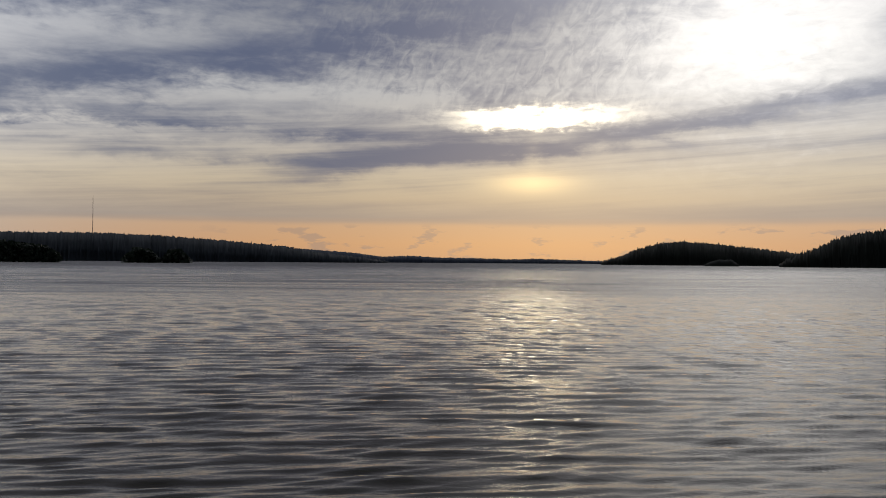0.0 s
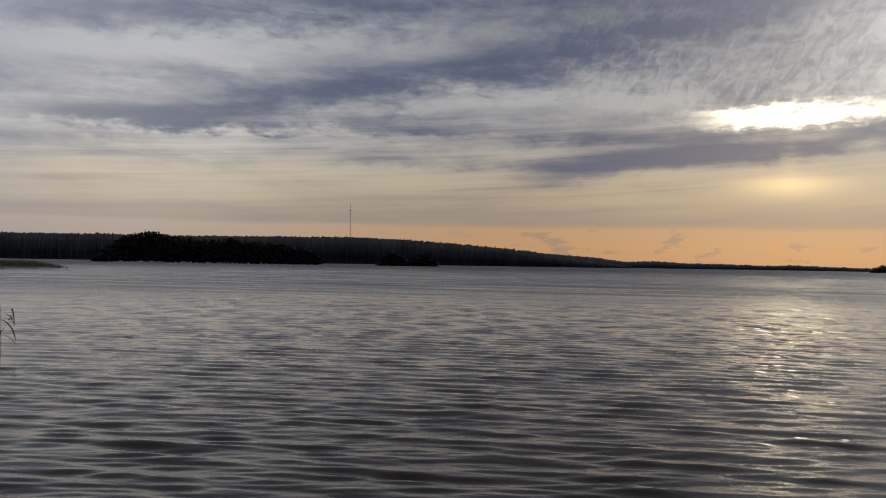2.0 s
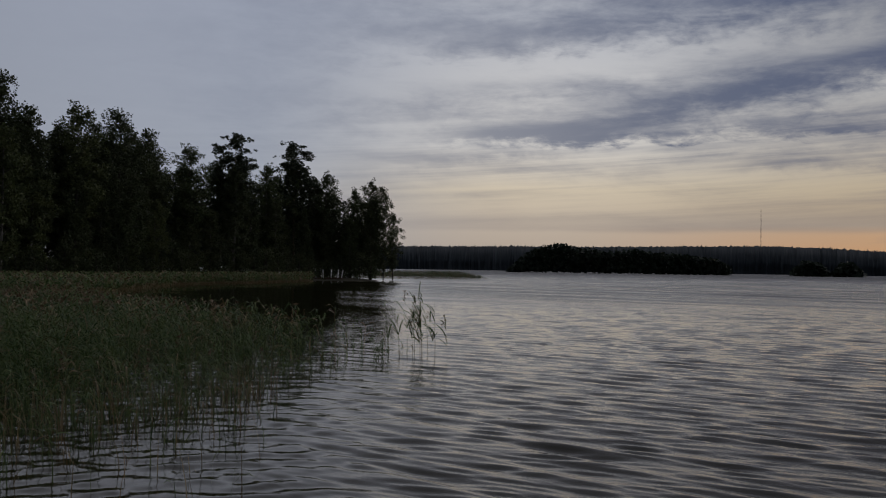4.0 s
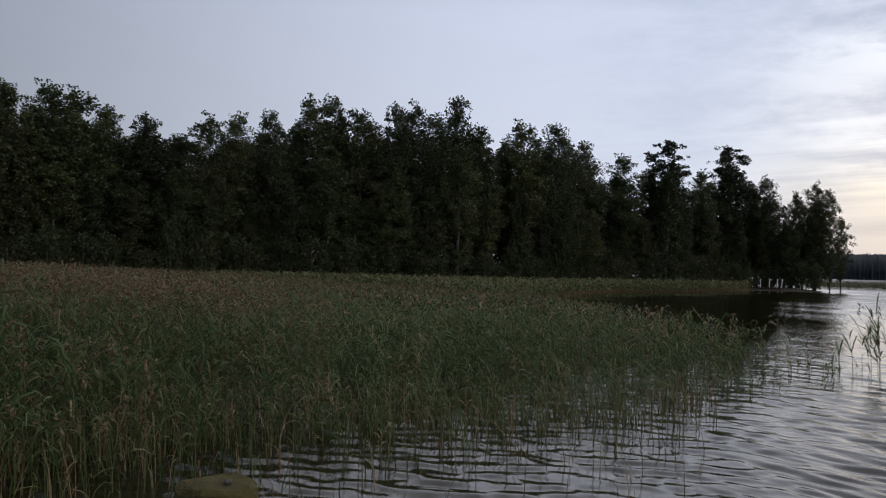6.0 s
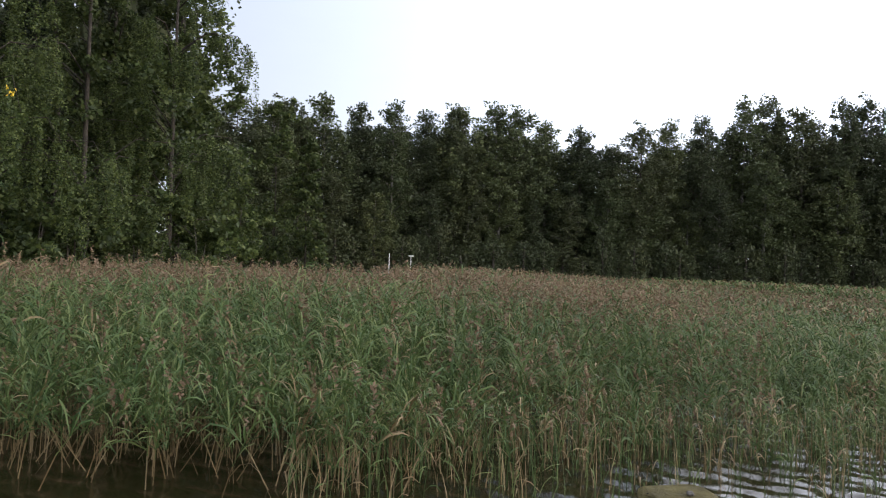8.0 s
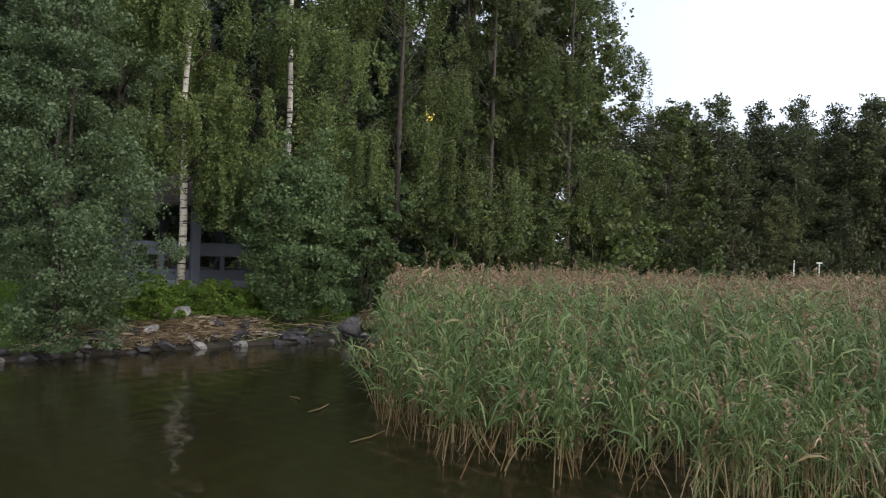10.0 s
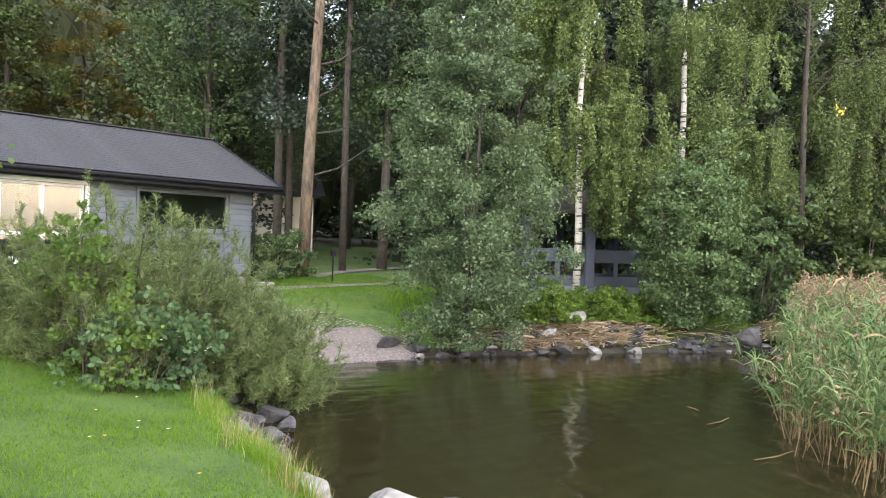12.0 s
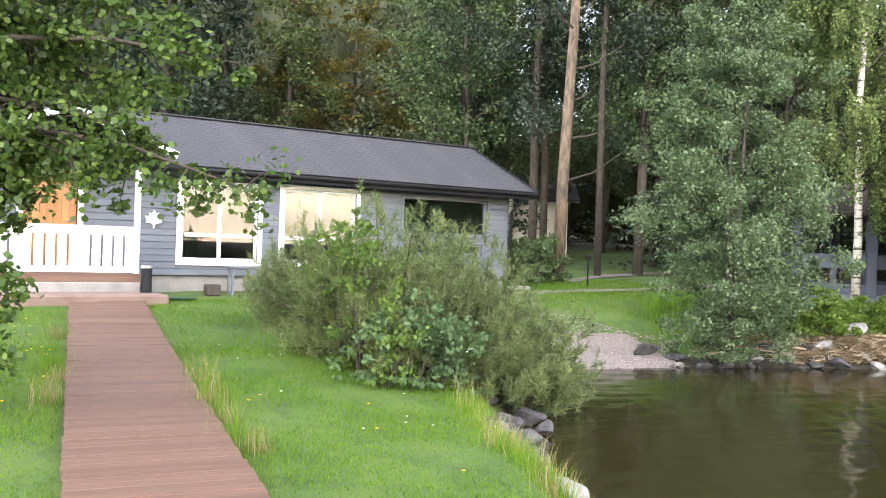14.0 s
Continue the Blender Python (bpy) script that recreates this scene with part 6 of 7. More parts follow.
part("slab", one_box((0.5, 0.35, 0.1), (0, 0, 0.05), bevel=0.02), "concrete", drain)

# cream building among the trees, and dark hedge at the house corner
other = thing("cottage", on_ground(at(162.2, 42)) + Vector((0, 0, -0.6)), "cream-walled building seen between the tree trunks", "house", turn=160)
part("wall", holed_wall((-5, 5), (0, 3.2), [(-1.9, -0.9, 1.1, 2.4), (1.2, 2.2, 1.1, 2.4)], -0.1, 0.1), "cream_wall", other)
part("wall", one_box((10, 0.2, 3.2), (0, 6, 1.6)), "cream_wall", other)
part("base", one_box((10.1, 0.3, 1.0), (0, -0.02, -0.42)), "concrete", other)
for x in (-1.4, 1.7):
    wn = new("window")
    wn.parent = other
    part("window_frame", holed_wall((x - 0.52, x + 0.52), (1.08, 2.42), [(x - 0.42, x + 0.42, 1.18, 2.32)], -0.14, -0.04), "white_paint", wn)
    part("pane", one_box((0.86, 0.02, 1.16), (x, -0.05, 1.75), bevel=0), "dark_metal", wn)
bm = bmesh.new()
for sgn in (1, -1):
    box(bm, (11, 4.0, 0.12), (0, 3 - sgn * 1.75, 3.85), Matrix.Rotation(sgn * 0.35, 4, "X"))
part("roof", bm, "roof_felt", other)
for k, (x, y, h, sp) in enumerate(((9.7, 1.3, 1.05, 0.8), (10.6, 2.0, 1.15, 0.9), (9.2, 2.6, 1.1, 0.8))):
    crown_tree("hedge_shrub", on_ground(by_house(x, y, 0)), "dense dark green shrub at the house corner", h, sp, 230 + k, "leaf_alder", "bark_dark", 0.07, 50, 90, 0.04, "round", 0.03, category="shrub",
               group="shrubs at the house corner", clump_size=0.38, stems=4)

# open shelter behind the birch
gz = thing("gazebo", on_ground(at(138.6, 29.3)) + Vector((0, 0, 0.05)), "grey wooden open shelter with a dark roof behind the birch", "gazebo", turn=15)
part("floor", tube(bmesh.new(), [(0, 0, -0.3), (0, 0, 0.08)], [2.6, 2.6], 8), "grey_wall", gz)
M["gazebo_wood"] = material("gazebo_wood", boards_paint((0.07, 0.08, 0.105), (0.09, 0.10, 0.13)), 0.75, bump=0.3, bump_scale=40)
for k in range(8):
    a0, a1 = 2 * math.pi * k / 8, 2 * math.pi * (k + 1) / 8
    p0, p1 = Vector((math.cos(a0), math.sin(a0), 0)) * 2.5, Vector((math.cos(a1), math.sin(a1), 0)) * 2.5
    c, ang_, ln = (p0 + p1) / 2, math.atan2(p1.y - p0.y, p1.x - p0.x), (p1 - p0).length - 0.25
    part("post", one_box((0.26, 0.26, 2.3), p0 + Vector((0, 0, 1.2)), Matrix.Rotation(a0, 4, "Z")), "gazebo_wood", gz)
    for z, h in ((0.22, 0.34), (1.0, 0.40)):
        part("rail_board", one_box((ln, 0.05, h), c + Vector((0, 0, z)), Matrix.Rotation(ang_, 4, "Z")), "gazebo_wood", gz)
    part("baluster", one_box((0.16, 0.05, 0.42), c + Vector((0, 0, 0.58)), Matrix.Rotation(ang_, 4, "Z")), "gazebo_wood", gz)
part("roof", tube(bmesh.new(), [(0, 0, 2.25), (0, 0, 2.33), (0, 0, 3.35)], [2.85, 2.85, 0.15], 8), "bark_dark", gz, "dark brown roof")
tbl = thing("garden_table", gz.location + Vector((0, 0, 0.08)), "pale wooden table inside the shelter", "table")
part("tabletop", one_box((1.3, 0.7, 0.05), (0, 0, 0.72)), "deck_wood", tbl)
for x in (-0.55, 0.55):
    for y in (-0.27, 0.27):
        part("leg", one_box((0.07, 0.07, 0.7), (x, y, 0.35)), "deck_wood", tbl)

# ---- shore stones, post and small things ----
def stone(name, where, size, seed, mat, label, group="", sink=0.25, turn=0.0, category="stone"):
    """An angular, worn stone."""
    r = np.random.default_rng(seed)
    bm = bmesh.new()
    bmesh.ops.create_icosphere(bm, subdivisions=3, radius=0.5)
    cuts = [(Vector(r.normal(size=3)).normalized(), r.uniform(0.2, 0.38)) for _ in range(18)]
    for v in bm.verts:
        for nrm, lim in cuts:
            over = v.co.dot(nrm) - lim
            if over > 0:
                v.co -= nrm * over
        v.co += v.co * (0.07 * noise.noise(v.co * 4 + Vector((seed, 0, 0))) + 0.11 * noise.noise(v.co * 11 + Vector((0, seed, 0))))
    bmesh.ops.scale(bm, vec=size, verts=bm.verts)
    ob = part(name, bm, mat, None)
    ob.matrix_world = Matrix.Translation(Vector(where) + Vector((0, 0, size[2] * (0.42 - sink)))) @ pose(0, 0, 0, 0, 0, turn)
    return tagged(ob, label, category, group)


rr = np.random.default_rng(31)
G1 = "stones along the lawn's edge"
for tn, d, size, mt in ((159.0, 10.7, 0.55, "rock"), (157.6, 10.8, 0.62, "rock"), (159.1, 10.1, 0.46, "rock_grey"), (157.6, 12.2, 0.6, "rock"), (158.3, 9.9, 0.42, "rock"), (157.0, 9.9, 0.4, "rock"),
                        (158.6, 11.5, 0.55, "rock"), (156.6, 11.6, 0.42, "rock"), (157.9, 9.3, 0.34, "rock_pale"), (156.5, 9.2, 0.36, "rock"), (158.4, 9.0, 0.3, "rock"), (155.4, 8.15, 0.82, "rock_pale"),
                        (157.1, 8.6, 0.34, "rock"), (149.3, 8.3, 0.9, "rock_pale"), (145.8, 7.9, 0.6, "rock"), (152.4, 7.7, 0.6, "rock"), (142.0, 7.3, 0.7, "rock"), (159.3, 13.6, 0.5, "rock"),
                        (158.0, 13.0, 0.5, "rock"), (160.2, 12.4, 0.45, "rock"), (157.9, 10.3, 0.38, "rock_grey"), (156.9, 8.95, 0.3, "rock_grey")):
    p = on_ground(at(tn, d))
    p.z = max(-0.02, p.z - 0.06)
    flat = 0.42 if mt == "rock_pale" else 0.72
    stone("shore_stone", p, (size, size * 0.82, size * flat), int(tn * 10 + d), mt, "pale lichened stone at the water's edge" if mt == "rock_pale" else "dark grey angular stone at the water's edge", G1, 0.36 if mt == "rock_pale" else 0.15, rr.uniform(0, 360))
stone("boulder", at(127.6, 24.6, -0.1), (1.3, 1.05, 1.15), 8, "rock_grey", "large grey boulder at the water's edge", sink=0.08, turn=40, category="boulder")
G2 = "stones of the cove's bank"
for k in range(100):
    tn = rr.uniform(124.5, 148.5)
    sh = np.interp(tn, [125.4, 127.4, 134, 140.2, 147.7, 151], [24.8, 24.5, 22.6, 21.1, 19.5, 18.8])
    p = on_ground(at(tn, sh + rr.uniform(-0.35, 0.45)))
    p.z = max(p.z, -0.05)
    s = rr.uniform(0.16, 0.48)
    pale = rr.uniform() < 0.12
    stone("bank_stone", p, (s * 1.3, s, s * 0.75), 400 + k, "rock_pale" if pale else "rock", "pale grey stone on the bank of the cove" if pale else "dark stone on the bank of the cove", G2, 0.2, rr.uniform(0, 360))
for tn, d, s, mt in ((139.9, 21.6, 0.75, "rock_pale"), (138.9, 22.3, 1.1, "rock_pale"), (136.2, 22.6, 0.7, "rock"), (134.4, 23.0, 0.6, "rock"), (150.1, 19.9, 0.7, "rock"), (124.6, 25.6, 0.6, "rock_pale")):
    stone("bank_stone", on_ground(at(tn, d)), (s * 1.2, s * 0.8, s * 0.6), int(tn * 7), mt, "pale grey stone on the bank of the cove" if mt == "rock_pale" else "dark stone on the bank of the cove", G2, 0.15, rr.uniform(0, 360))

def rubble(name, places, sizes, mat, label, seed):
    """Many small angular stones, lying where they fell."""
    r = np.random.default_rng(seed)
    n = len(places)
    ring = np.array([(1, 0, 0), (0.2, 0.9, 0.1), (-0.8, 0.4, 0), (-0.5, -0.8, 0.1), (0.5, -0.7, 0), (0.1, 0.1, 0.6)])
    faces = np.array([(0, 1, 5), (1, 2, 5), (2, 3, 5), (3, 4, 5), (4, 0, 5)])
    v = ring[None] * r.uniform(0.6, 1.3, (n, 6, 3)) * (np.asarray(sizes) / 2)[:, None, None]
    a = r.uniform(0, 6.283, n)
    x, y = v[..., 0] * np.cos(a)[:, None] - v[..., 1] * np.sin(a)[:, None], v[..., 0] * np.sin(a)[:, None] + v[..., 1] * np.cos(a)[:, None]
    v = np.stack([x, y, v[..., 2]], -1) + places[:, None, :]
    mesh = bpy.data.meshes.new(name)
    mesh.from_pydata(v.reshape(-1, 3).tolist(), [], (faces[None] + (np.arange(n) * 6)[:, None, None]).reshape(-1, 3).tolist())
    return tagged(link(name, mesh, mat), label, "small stones", kind="stuff")


def grained(colours):
    """Every small stone in a shade of its own."""
    return lambda n, v: n.mix(n.math("MULTIPLY", n.noise(v, 40.0, 3.0), 0.5), n.ramp(n.add("ShaderNodeNewGeometry").outputs["Random Per Island"], [(i / (len(colours) - 1), c) for i, c in enumerate(colours)]), colours[0])


M["pebble"] = material("pebble", grained([(0.10, 0.085, 0.08), (0.22, 0.18, 0.165), (0.30, 0.25, 0.23), (0.16, 0.15, 0.15), (0.36, 0.32, 0.30)]), 0.9)
M["rubble"] = material("rubble", grained([(0.06, 0.05, 0.045), (0.16, 0.13, 0.11), (0.10, 0.095, 0.095), (0.34, 0.31, 0.28)]), 0.9)
f = rr.uniform(0, 1, 420)
tn, d = np.interp(f, [0, 0.5, 1], [155.0, 157.6, 158.6]) + rr.normal(0.3, 0.7, 420), np.interp(f, [0, 0.5, 1], [8.3, 9.4, 10.9]) + rr.normal(0, 0.2, 420)
p = np.stack([-np.sin(np.radians(tn)) * d, np.cos(np.radians(tn)) * d], 1)
rubble("shore_rubble", np.column_stack([p, np.maximum(ground_z(p), 0.0) + 0.01]), rr.uniform(0.05, 0.17, 420), "rubble", "small broken stones between the shore rocks", 61)
n = 5200
tn, d = rr.uniform(148.4, 157, n), rr.uniform(17.2, 20.6, n)
p = np.stack([-np.sin(np.radians(tn)) * d, np.cos(np.radians(tn)) * d], 1)
z = ground_z(p)
keep = (inland(p) > -0.15) & (inland(p) < 2.3 + rr.normal(0, 0.25, n))
rubble("beach_pebbles", np.column_stack([p, z + 0.022])[keep], rr.uniform(0.025, 0.075, keep.sum()), "pebble", "pinkish grey pebbles of the small beach", 62)

# washed-up dead reeds on the bank
n = 4300
tn = np.concatenate([rr.normal(138.2, 2.2, 2500), rr.uniform(128, 147, 400), rr.uniform(121.5, 127, 1400)])
d = np.interp(tn, [121, 125.4, 127.4, 134, 140.2, 147.7, 151], [26.0, 25.0, 24.6, 22.7, 21.2, 19.6, 18.9]) + rr.uniform(-0.1, 0.75, n)
p = np.stack([-np.sin(np.radians(tn)) * d, np.cos(np.radians(tn)) * d], 1)
zz = np.maximum(ground_z(p), 0.0) + rr.uniform(0.02, 0.2, n) + 0.25 * (tn < 127)
a = rr.normal(radians(10), 0.5, n)
ln = rr.uniform(0.3, 0.9, n)
dirv = np.stack([np.cos(a), np.sin(a), rr.normal(0, 0.12, n)], 1)
sv = np.stack([-np.sin(a), np.cos(a), rr.normal(0, 0.6, n)], 1) * 0.011
c = np.column_stack([p, zz])
v = np.stack([c - dirv * ln[:, None] / 2 - sv, c - dirv * ln[:, None] / 2 + sv, c + dirv * ln[:, None] / 2 + sv, c + dirv * ln[:, None] / 2 - sv], 1)
tagged(link("washed_up_reeds", quads(v), "dead_reed"), "straw-coloured dead reeds washed up on the bank", "dead reeds", kind="stuff")

# floating stems on the cove
for tn, d, ln, turn in ((129.5, 13.6, 0.9, 20), (126.3, 11.6, 1.0, 10), (127.8, 21.5, 1.3, 30), (131.0, 14.5, 0.5, 60)):
    ob = thing("floating_reed", at(tn, d, 0.012), "dry reed stem floating on the water", "reed stem", "floating reed stems", turn=turn)
    part("stem", tube(bmesh.new(), [(-ln / 2, 0, 0), (0, 0.04, 0.012), (ln / 2, 0, 0.03)], [0.009, 0.009, 0.005], 5), "reed_straw", ob)

# mooring post
post = thing("mooring_post", (-3.22, 0.44, -0.8), "old round wooden mooring post with a mossy cracked top", "post")
bm = bmesh.new()
tube(bm, [(0, 0, 0), (0, 0, 2.40), (0, 0, 2.45), (0, 0, 2.465)], [0.145, 0.138, 0.134, 0.118], 24)
for v in bm.verts:
    k = 1 + 0.06 * noise.noise(Vector((v.co.x * 18, v.co.y * 18, v.co.z * 3))) + 0.03 * math.sin(3 * math.atan2(v.co.y, v.co.x))
    v.co.x, v.co.y = v.co.x * k, v.co.y * k
    if v.co.z > 2.44:
        v.co.z += 0.02 * noise.noise(v.co * 15)
part("shaft", bm, "post_wood", post, smooth=False)
part("crack", one_box((0.007, 0.12, 0.012), (0.02, -0.05, 2.458), Matrix.Rotation(0.2, 4, "Z"), 0), "dark_metal", post)
part("mussel_shell", one_box((0.03, 0.022, 0.012), (0.03, 0.03, 2.472), None, 0.004), "rock_pale", post, "small white fleck of shell")

# boardwalk: cross boards on two bearers
WALK_A, WALK_B = Vector((-0.73, 0.0, 0.44)), Vector((1.38, -19.2, 1.085))
along_ = (WALK_B - WALK_A)
turn_w = math.degrees(math.atan2(along_.y, along_.x)) - 90
deckw = thing("boardwalk", (0, 0, 0), "reddish-brown wooden boardwalk leading over the lawn to the house", "boardwalk")
rise_w = math.atan2(along_.z, math.hypot(along_.x, along_.y))
length = along_.length
plank = bpy.data.meshes.new("plank")
bm = one_box((1.30, 0.117, 0.03), bevel=0.002)
bm.to_mesh(plank)
bm.free()
plank.materials.append(M["deck_wood"])
s = -0.9
k = 0
while s < length * 0.912:
    f = s / length
    ob = new("plank", plank)
    ob.parent = deckw
    c = WALK_A + along_ * f + Vector((0, 0, 0.13 * max(0.0, (f - 0.55) / 0.35) ** 2))
    ob.matrix_local = Matrix.Translation(c + Vector((rr.normal(0, 0.006), 0, 0.0 + rr.normal(0, 0.0015)))) @ pose(0, 0, 0, 0, 0, turn_w + rr.normal(0, 0.12)) @ Matrix.Rotation(rise_w, 4, "X")
    s += 0.122
for x in (-0.5, 0.5):
    part("bearer", one_box((0.07, length * 0.9 + 0.9, 0.12), (0, 0, 0), None), "bark_dark", deckw).matrix_local = \
        Matrix.Translation(WALK_A + along_ * (0.45 - 0.45 / length) + Vector((x, 0, -0.078))) @ pose(0, 0, 0, 0, 0, turn_w) @ Matrix.Rotation(rise_w, 4, "X")
tube_feet = ((-0.5, 0.6), (0.5, 0.6), (-0.5, -2.5), (0.5, -2.5))
for x, y in tube_feet:
    c = WALK_A + along_ * (-y / 19.2)
    part("pile", tube(bmesh.new(), [(c.x + x, c.y, -1.6), (c.x + x, c.y, c.z - 0.14)], [0.08, 0.08], 10), "bark_dark", deckw)


# grass, tall tufts and flowers
def scatter(x0, x1, y0, y1, n, r):
    p = np.stack([r.uniform(x0, x1, n), r.uniform(y0, y1, n)], 1)
    return p[inland(p) > 0.3]


def off_walk(p, gap=0.70):
    cx = WALK_A.x + along_.x * (-p[:, 1] / 19.2)
    return np.abs(p[:, 0] - cx) > gap


rr = np.random.default_rng(41)
for name, k, tall, patches in (("lawn_grass", 3, (0.025, 0.06), ((-6, 4, -9, -5.5, 56000),)),
                               ("lawn_grass", 2, (0.03, 0.07), ((-6.5, 5, -13, -9, 64000), (-7, 5, -18.5, -13, 46000), (-14, -6, -26, -17, 44000)))):
    p = np.concatenate([scatter(*q, rr) for q in patches])
    p = p[off_walk(p)]
    away = np.hypot((p[:, 0] + 8.8) / 2.3, (p[:, 1] + 17.2) / 1.6)
    p = p[away > 1]
    base = np.column_stack([p, ground_z(p) - 0.005])
    scale = np.interp(np.hypot(*p.T), [6, 20], [1, 1.4])
    tagged(link(name, strips(blades(base, rr.uniform(*tall, len(p)) * scale, 0.007 * scale, rr, 0.9, k)), "grass"), "short green lawn grass", "grass", kind="stuff")


def tufts(name, places, mat, label, n=70, spread=0.1, w_=0.006, bend=0.45, seed=1):
    """Many tufts of tall blades; places are (x, y, height)."""
    r = np.random.default_rng(seed)
    p = np.array([q[:2] for q in places])
    j = np.repeat(np.arange(len(p)), n)
    b = p[j] + r.normal(0, spread, (len(j), 2))
    base = np.column_stack([b, ground_z(b) - 0.03])
    h = np.array([q[2] for q in places])[j] * r.uniform(0.4, 1.1, len(j))
    return tagged(link(name, strips(blades(base, h, w_, r, bend, 4)), mat), label, "grass", kind="stuff")


side_ = [((WALK_A + along_ * f).x + sd * rr.uniform(0.72, 0.85), (WALK_A + along_ * f).y, rr.uniform(0.25, 0.5))
         for f, sd in ((0.40, -1), (0.42, -1), (0.45, -1), (0.47, -1), (0.49, -1), (0.52, -1), (0.55, -1), (0.60, 1), (0.56, 1), (0.58, 1), (0.50, 1), (0.66, 1), (0.71, 1))]
tufts("tall_grass", side_[::2], "reed_straw", "tall dry grass tufts at the boardwalk's edge", 60, 0.08, seed=2)
tufts("tall_grass", side_, "grass", "tall green grass tufts at the boardwalk's edge", 70, 0.10, seed=3)
rim = []
for k in range(60):
    f = rr.uniform(0, 33)
    tn, d = np.interp(f, [0, 8, 20, 33], [152, 155.5, 158.8, 160.4]), np.interp(f, [0, 8, 20, 33], [7.6, 8.3, 10.2, 13.2])
    q = at(tn + rr.normal(2.1, 0.6), d + rr.normal(0, 0.15))
    rim.append((q.x, q.y, rr.uniform(0.15, 0.38)))
tufts("rim_grass", [(x, y, h * 1.25) for x, y, h in rim[::2]], "reed_straw", "dry unmown grass on the stony edge of the lawn", 22, 0.12, seed=4)
tufts("rim_grass", rim, "grass", "green unmown grass on the stony edge of the lawn", 60, 0.12, seed=5)
weeds = []
for k in range(110):
    tn = rr.uniform(124, 150)
    q = at(tn, np.interp(tn, [124, 134, 140.2, 151], [26.2, 23.5, 21.9, 20.3]) + rr.uniform(0, 2.2))
    weeds.append((q.x, q.y, rr.uniform(0.2, 0.5)))
tufts("bank_weeds", weeds, "grass", "green weeds and grass on the bank of the cove", 50, 0.22, 0.014, seed=6)
for k in range(18):
    tn, h = rr.uniform(132.5, 142), rr.uniform(0.3, 0.75)
    d = np.interp(tn, [124, 134, 140.2, 151], [25.4, 22.7, 21.15, 19.5]) + rr.uniform(0.8, 1.9)
    crown_tree("leafy_weed", on_ground(at(tn, d)), "bright green leafy weeds on the bank", h, 0.5, 300 + k, "leaf_weed", "bark_dark", 0.062, 22, 80, 0.05, "round", 0.01, category="plant", group="weeds on the cove's bank", clump_size=0.25, stems=3)


def flowers(name, places, h, mat, label, group):
    for q in places:
        r = np.random.default_rng(int(abs(q[0] * 53 + q[1] * 17) * 20))
        ob = thing(name, on_ground(q), label, "flower", group)
        tall = h * r.uniform(0.7, 1.05)
        link("stem", strips(blades(np.zeros((1, 3)), np.array([tall]), 0.006, r, 0.1, 3)), "grass", ob)
        bm = bmesh.new()
        mid = bm.verts.new((0, 0, tall - 0.006))
        ring = [bm.verts.new((math.cos(k * 0.5236) * q_, math.sin(k * 0.5236) * q_, tall + 0.004)) for k, q_ in enumerate([0.020, 0.010] * 6)]
        for k in range(12):
            bm.faces.new((mid, ring[k], ring[(k + 1) % 12]))
        part("flower_head", bm, mat, ob)


c = lambda f, s: WALK_A + along_ * f + Vector((s, 0, 0))
flowers("yellow_flower", [tuple((c(rr.uniform(0.38, 0.75), 0.75 + rr.uniform(0, 0.8)))[:2]) for _ in range(26)], 0.28, "petal_yellow", "small yellow wildflower beside the boardwalk", "yellow flowers")
flowers("yellow_flower", [tuple((c(rr.uniform(0.34, 0.6), -0.85 - rr.uniform(0, 3.0)))[:2]) for _ in range(7)], 0.08, "petal_yellow", "small yellow wildflower in the lawn", "yellow flowers")
flowers("white_flower", [tuple((c(rr.uniform(0.4, 0.75), -0.85 - rr.uniform(0, 3.4)))[:2]) for _ in range(16)], 0.06, "petal_white", "small white clover flower in the lawn", "white flowers")
flowers("white_flower", [tuple(at(rr.uniform(160.5, 168), rr.uniform(11.0, 11.7))[:2]) for _ in range(14)], 0.7, "petal_white", "white flower head among the saplings", "white flowers")

# gravel beach, garden paths, lamp on the path
def patch(name, outline, mat, label, lift=0.012):
    bm = bmesh.new()
    f = bm.faces.new([bm.verts.new((x, y, 0)) for x, y in outline])
    bmesh.ops.triangulate(bm, faces=[f])
    for _ in range(4):
        bmesh.ops.subdivide_edges(bm, edges=[e for e in bm.edges if e.calc_length() > 0.5], cuts=1)
        bmesh.ops.triangulate(bm, faces=bm.faces)
    z = ground_z([(v.co.x, v.co.y) for v in bm.verts])
    for v, h in zip(bm.verts, z):
        v.co.z = h + lift
    ob = part(name, bm, mat, None, smooth=True)
    return tagged(ob, label, "ground", kind="structure")


patch("beach", [tuple(at(t_, d_)[:2]) for t_, d_ in ((154.8, 17.2), (151, 18.2), (149.0, 18.9), (148.6, 19.5), (149.6, 20.1), (151.5, 20.5), (154.2, 20.2), (156.9, 19.0), (156.8, 17.6))], "gravel", "small beach of pinkish gravel", 0.02)
patch("path_lawn", [by_house(x, y, 0)[:2] for x, y in ((6, -1.9), (9.5, -1.3), (14, -1.0), (20, 0.5), (20, 1.1), (14, -0.4), (9.5, -0.7), (6, -1.2))], "gravel", "grey garden path across the lawn", 0.02)
patch("path_wood", [tuple(at(t_, d_)[:2]) for t_, d_ in ((154.9, 27), (153.2, 30), (150.5, 33), (147, 36), (146.5, 37.5), (150.2, 34.6), (153.2, 31.5), (155.4, 28))], "gravel", "gravel path into the wood", 0.03)
M["paving"] = material("paving", blotched((0.16, 0.105, 0.082), (0.25, 0.175, 0.145), 2.5, 40.0), 0.9, bump=0.6, bump_scale=35)
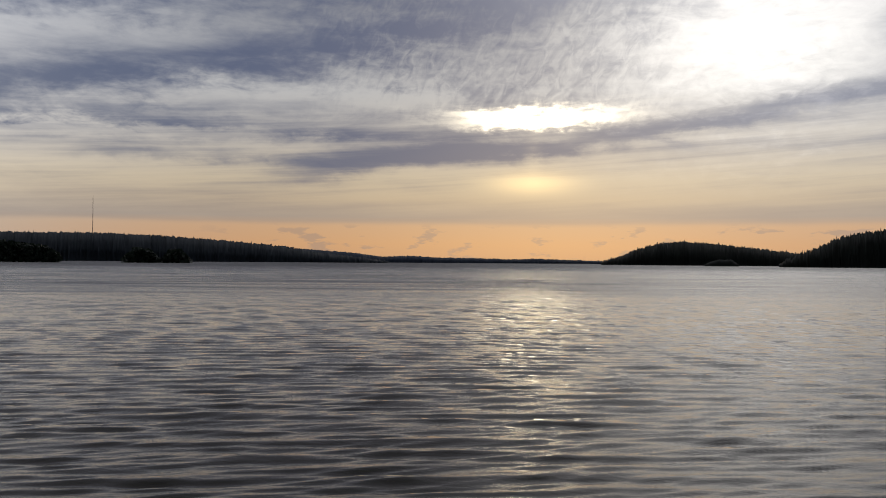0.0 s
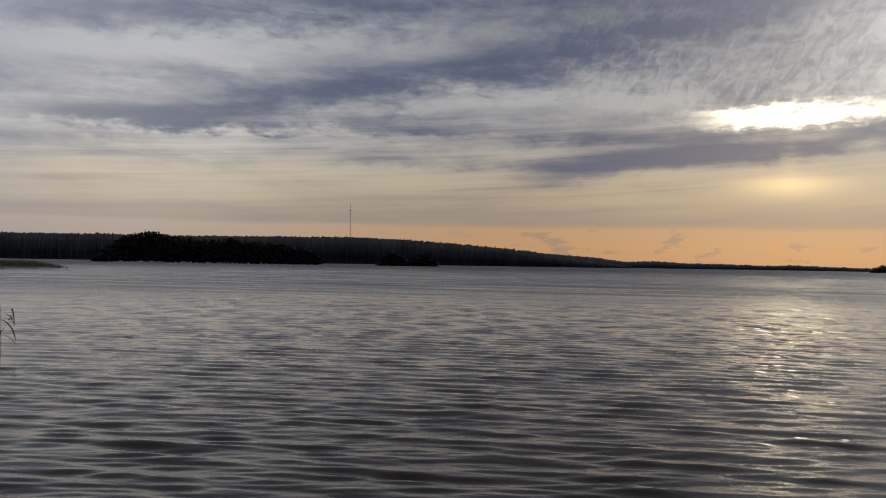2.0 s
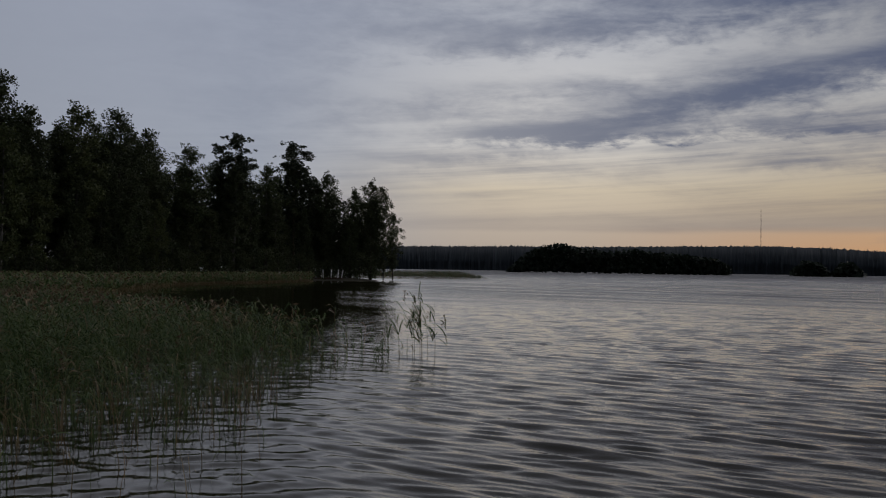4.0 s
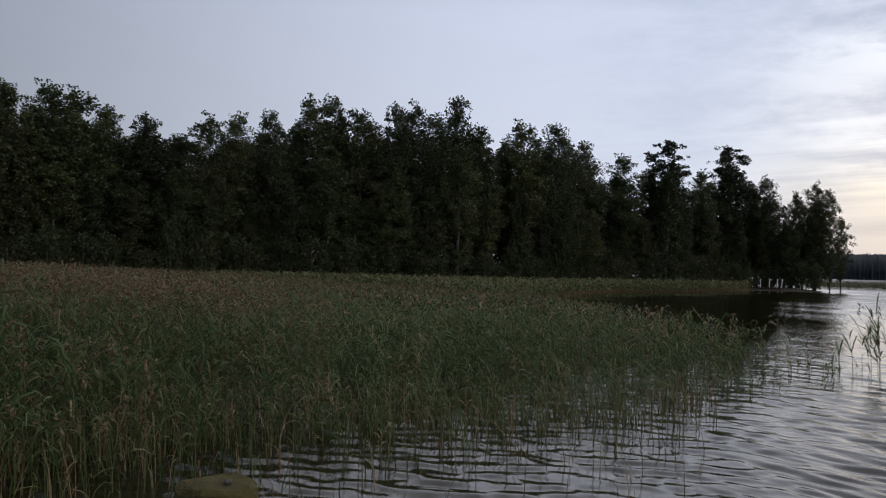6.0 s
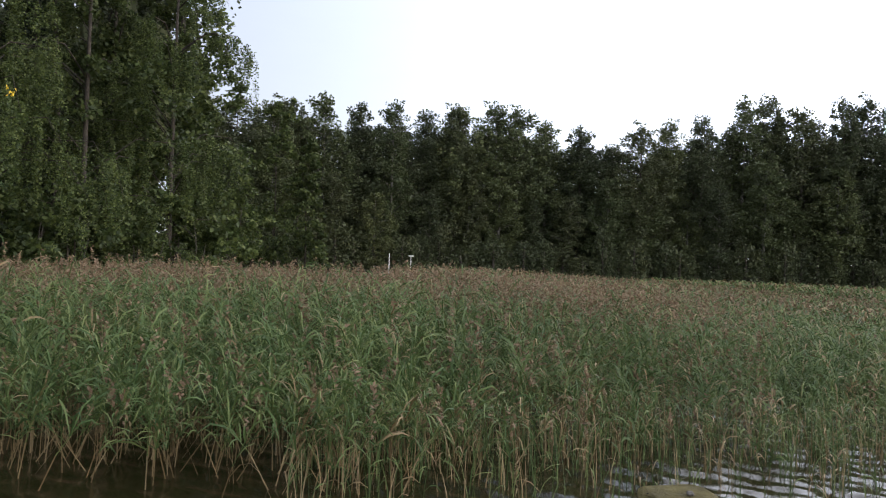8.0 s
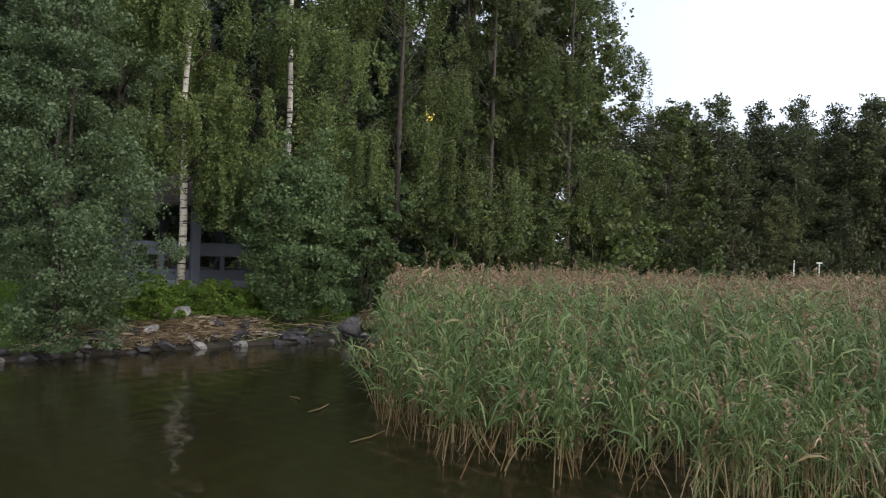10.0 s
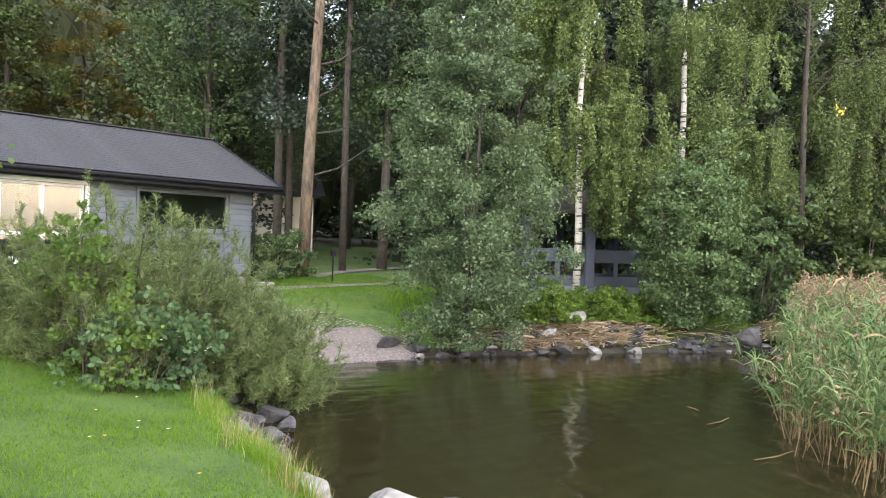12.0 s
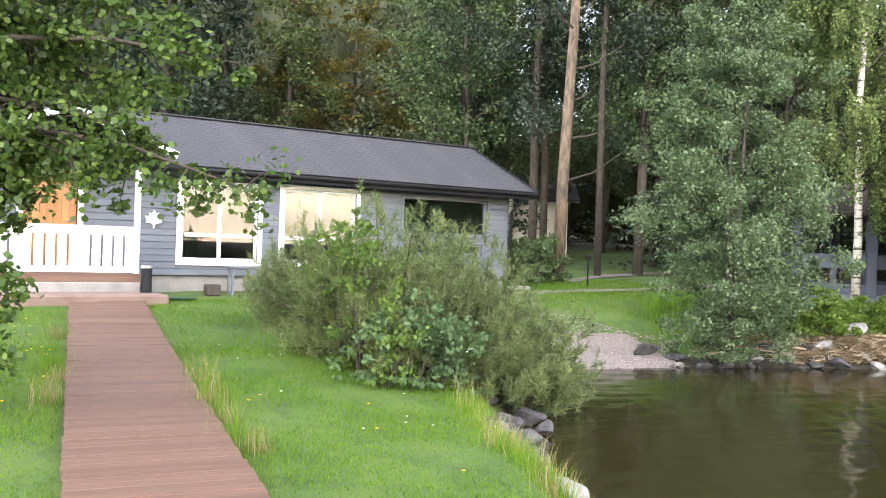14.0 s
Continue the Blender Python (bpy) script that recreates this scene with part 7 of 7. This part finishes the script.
apron = part("path_house", one_box((4.7, 0.95, 0.5), (-3.5, -1.72, 1.02), bevel=0.03), "paving", None)
apron.matrix_world = H
tagged(apron, "pinkish paved strip before the porch", "pavement", kind="structure")
lamp = thing("path_lamp", on_ground(at(154.0, 26)), "low dark garden lamp beside the path", "garden lamp")
part("pole", tube(bmesh.new(), [(0, 0, 0), (0, 0, 0.75)], [0.025, 0.025], 8), "dark_metal", lamp)
part("shade", tube(bmesh.new(), [(0, 0, 0.75), (0, 0, 0.9), (0, 0, 0.93)], [0.07, 0.09, 0.05], 10), "dark_metal", lamp)

# far side of the bay: white posts, landing stage, reed spit
for tn, d, h in ((98.8, 74, 2.05), (100.2, 75, 2.1)):
    ob = thing("white_post", on_ground(at(tn, d)), "white post at the edge of the far wood", "post", "white posts", turn=tn)
    part("shaft", one_box((0.07, 0.07, h), (0, 0, h / 2)), "white_paint", ob)
    if tn < 99:
        part("crosspiece", one_box((0.42, 0.09, 0.10), (0, 0, h - 0.03)), "white_paint", ob)
stage = thing("landing_stage", at(49.0, 157, 0.0), "small landing stage with white rails at the wooded point", "jetty", turn=45)
part("deck", one_box((5.0, 1.6, 0.15), (0, 0, 0.45)), "deck_wood", stage)
for x in (-2.3, -1.0, 0.4, 1.6, 2.3):
    part("rail_post", one_box((0.14, 0.12, 2.2), (x, 0, 0.9), Matrix.Rotation(0.06 * x, 4, "Y")), "white_paint", stage)
rr = np.random.default_rng(77)
n = 2600
tn, d = rr.uniform(38.6, 46.5, n), rr.uniform(205, 240, n)
keep = rr.uniform(0, 1, n) < ease(tn, 38.4, 41)
tn, d = tn[keep], d[keep]
reeds("reed_spit", np.stack([-np.sin(np.radians(tn)) * d, np.cos(np.radians(tn)) * d], 1), rr.uniform(1.0, 2.0, len(tn)) * ease(tn, 37.5, 41), rr, "low reed spit off the wooded point", 3, 0.2, 0.3, 0.16, False)
n = 14000
tn = rr.uniform(50, 84, n)
d = np.interp(tn, [50, 53, 58, 62, 66, 70, 78, 84], [140, 122, 104, 74, 60, 68, 76, 78]) + rr.uniform(0, 1, n) * np.interp(tn, [50, 58, 62, 66, 70, 78, 84], [14, 20, 38, 44, 30, 16, 9])
reeds("far_reeds", np.stack([-np.sin(np.radians(tn)) * d, np.cos(np.radians(tn)) * d], 1), rr.uniform(1.1, 1.7, n), rr, "band of yellow-green reeds before the far wood", 3, 0.1, 0.3, 0.11, False)
# outermost reed with a bent head
n = 16
q = at(42.9, 24.3)
reeds("lone_reeds", rr.normal(0, 0.35, (n, 2)) + (q.x, q.y), rr.uniform(1.1, 2.0, n), rr, "last few reeds standing out in the lake", 9, 0.6, 0.0, 0.03, True, droop=0.4)
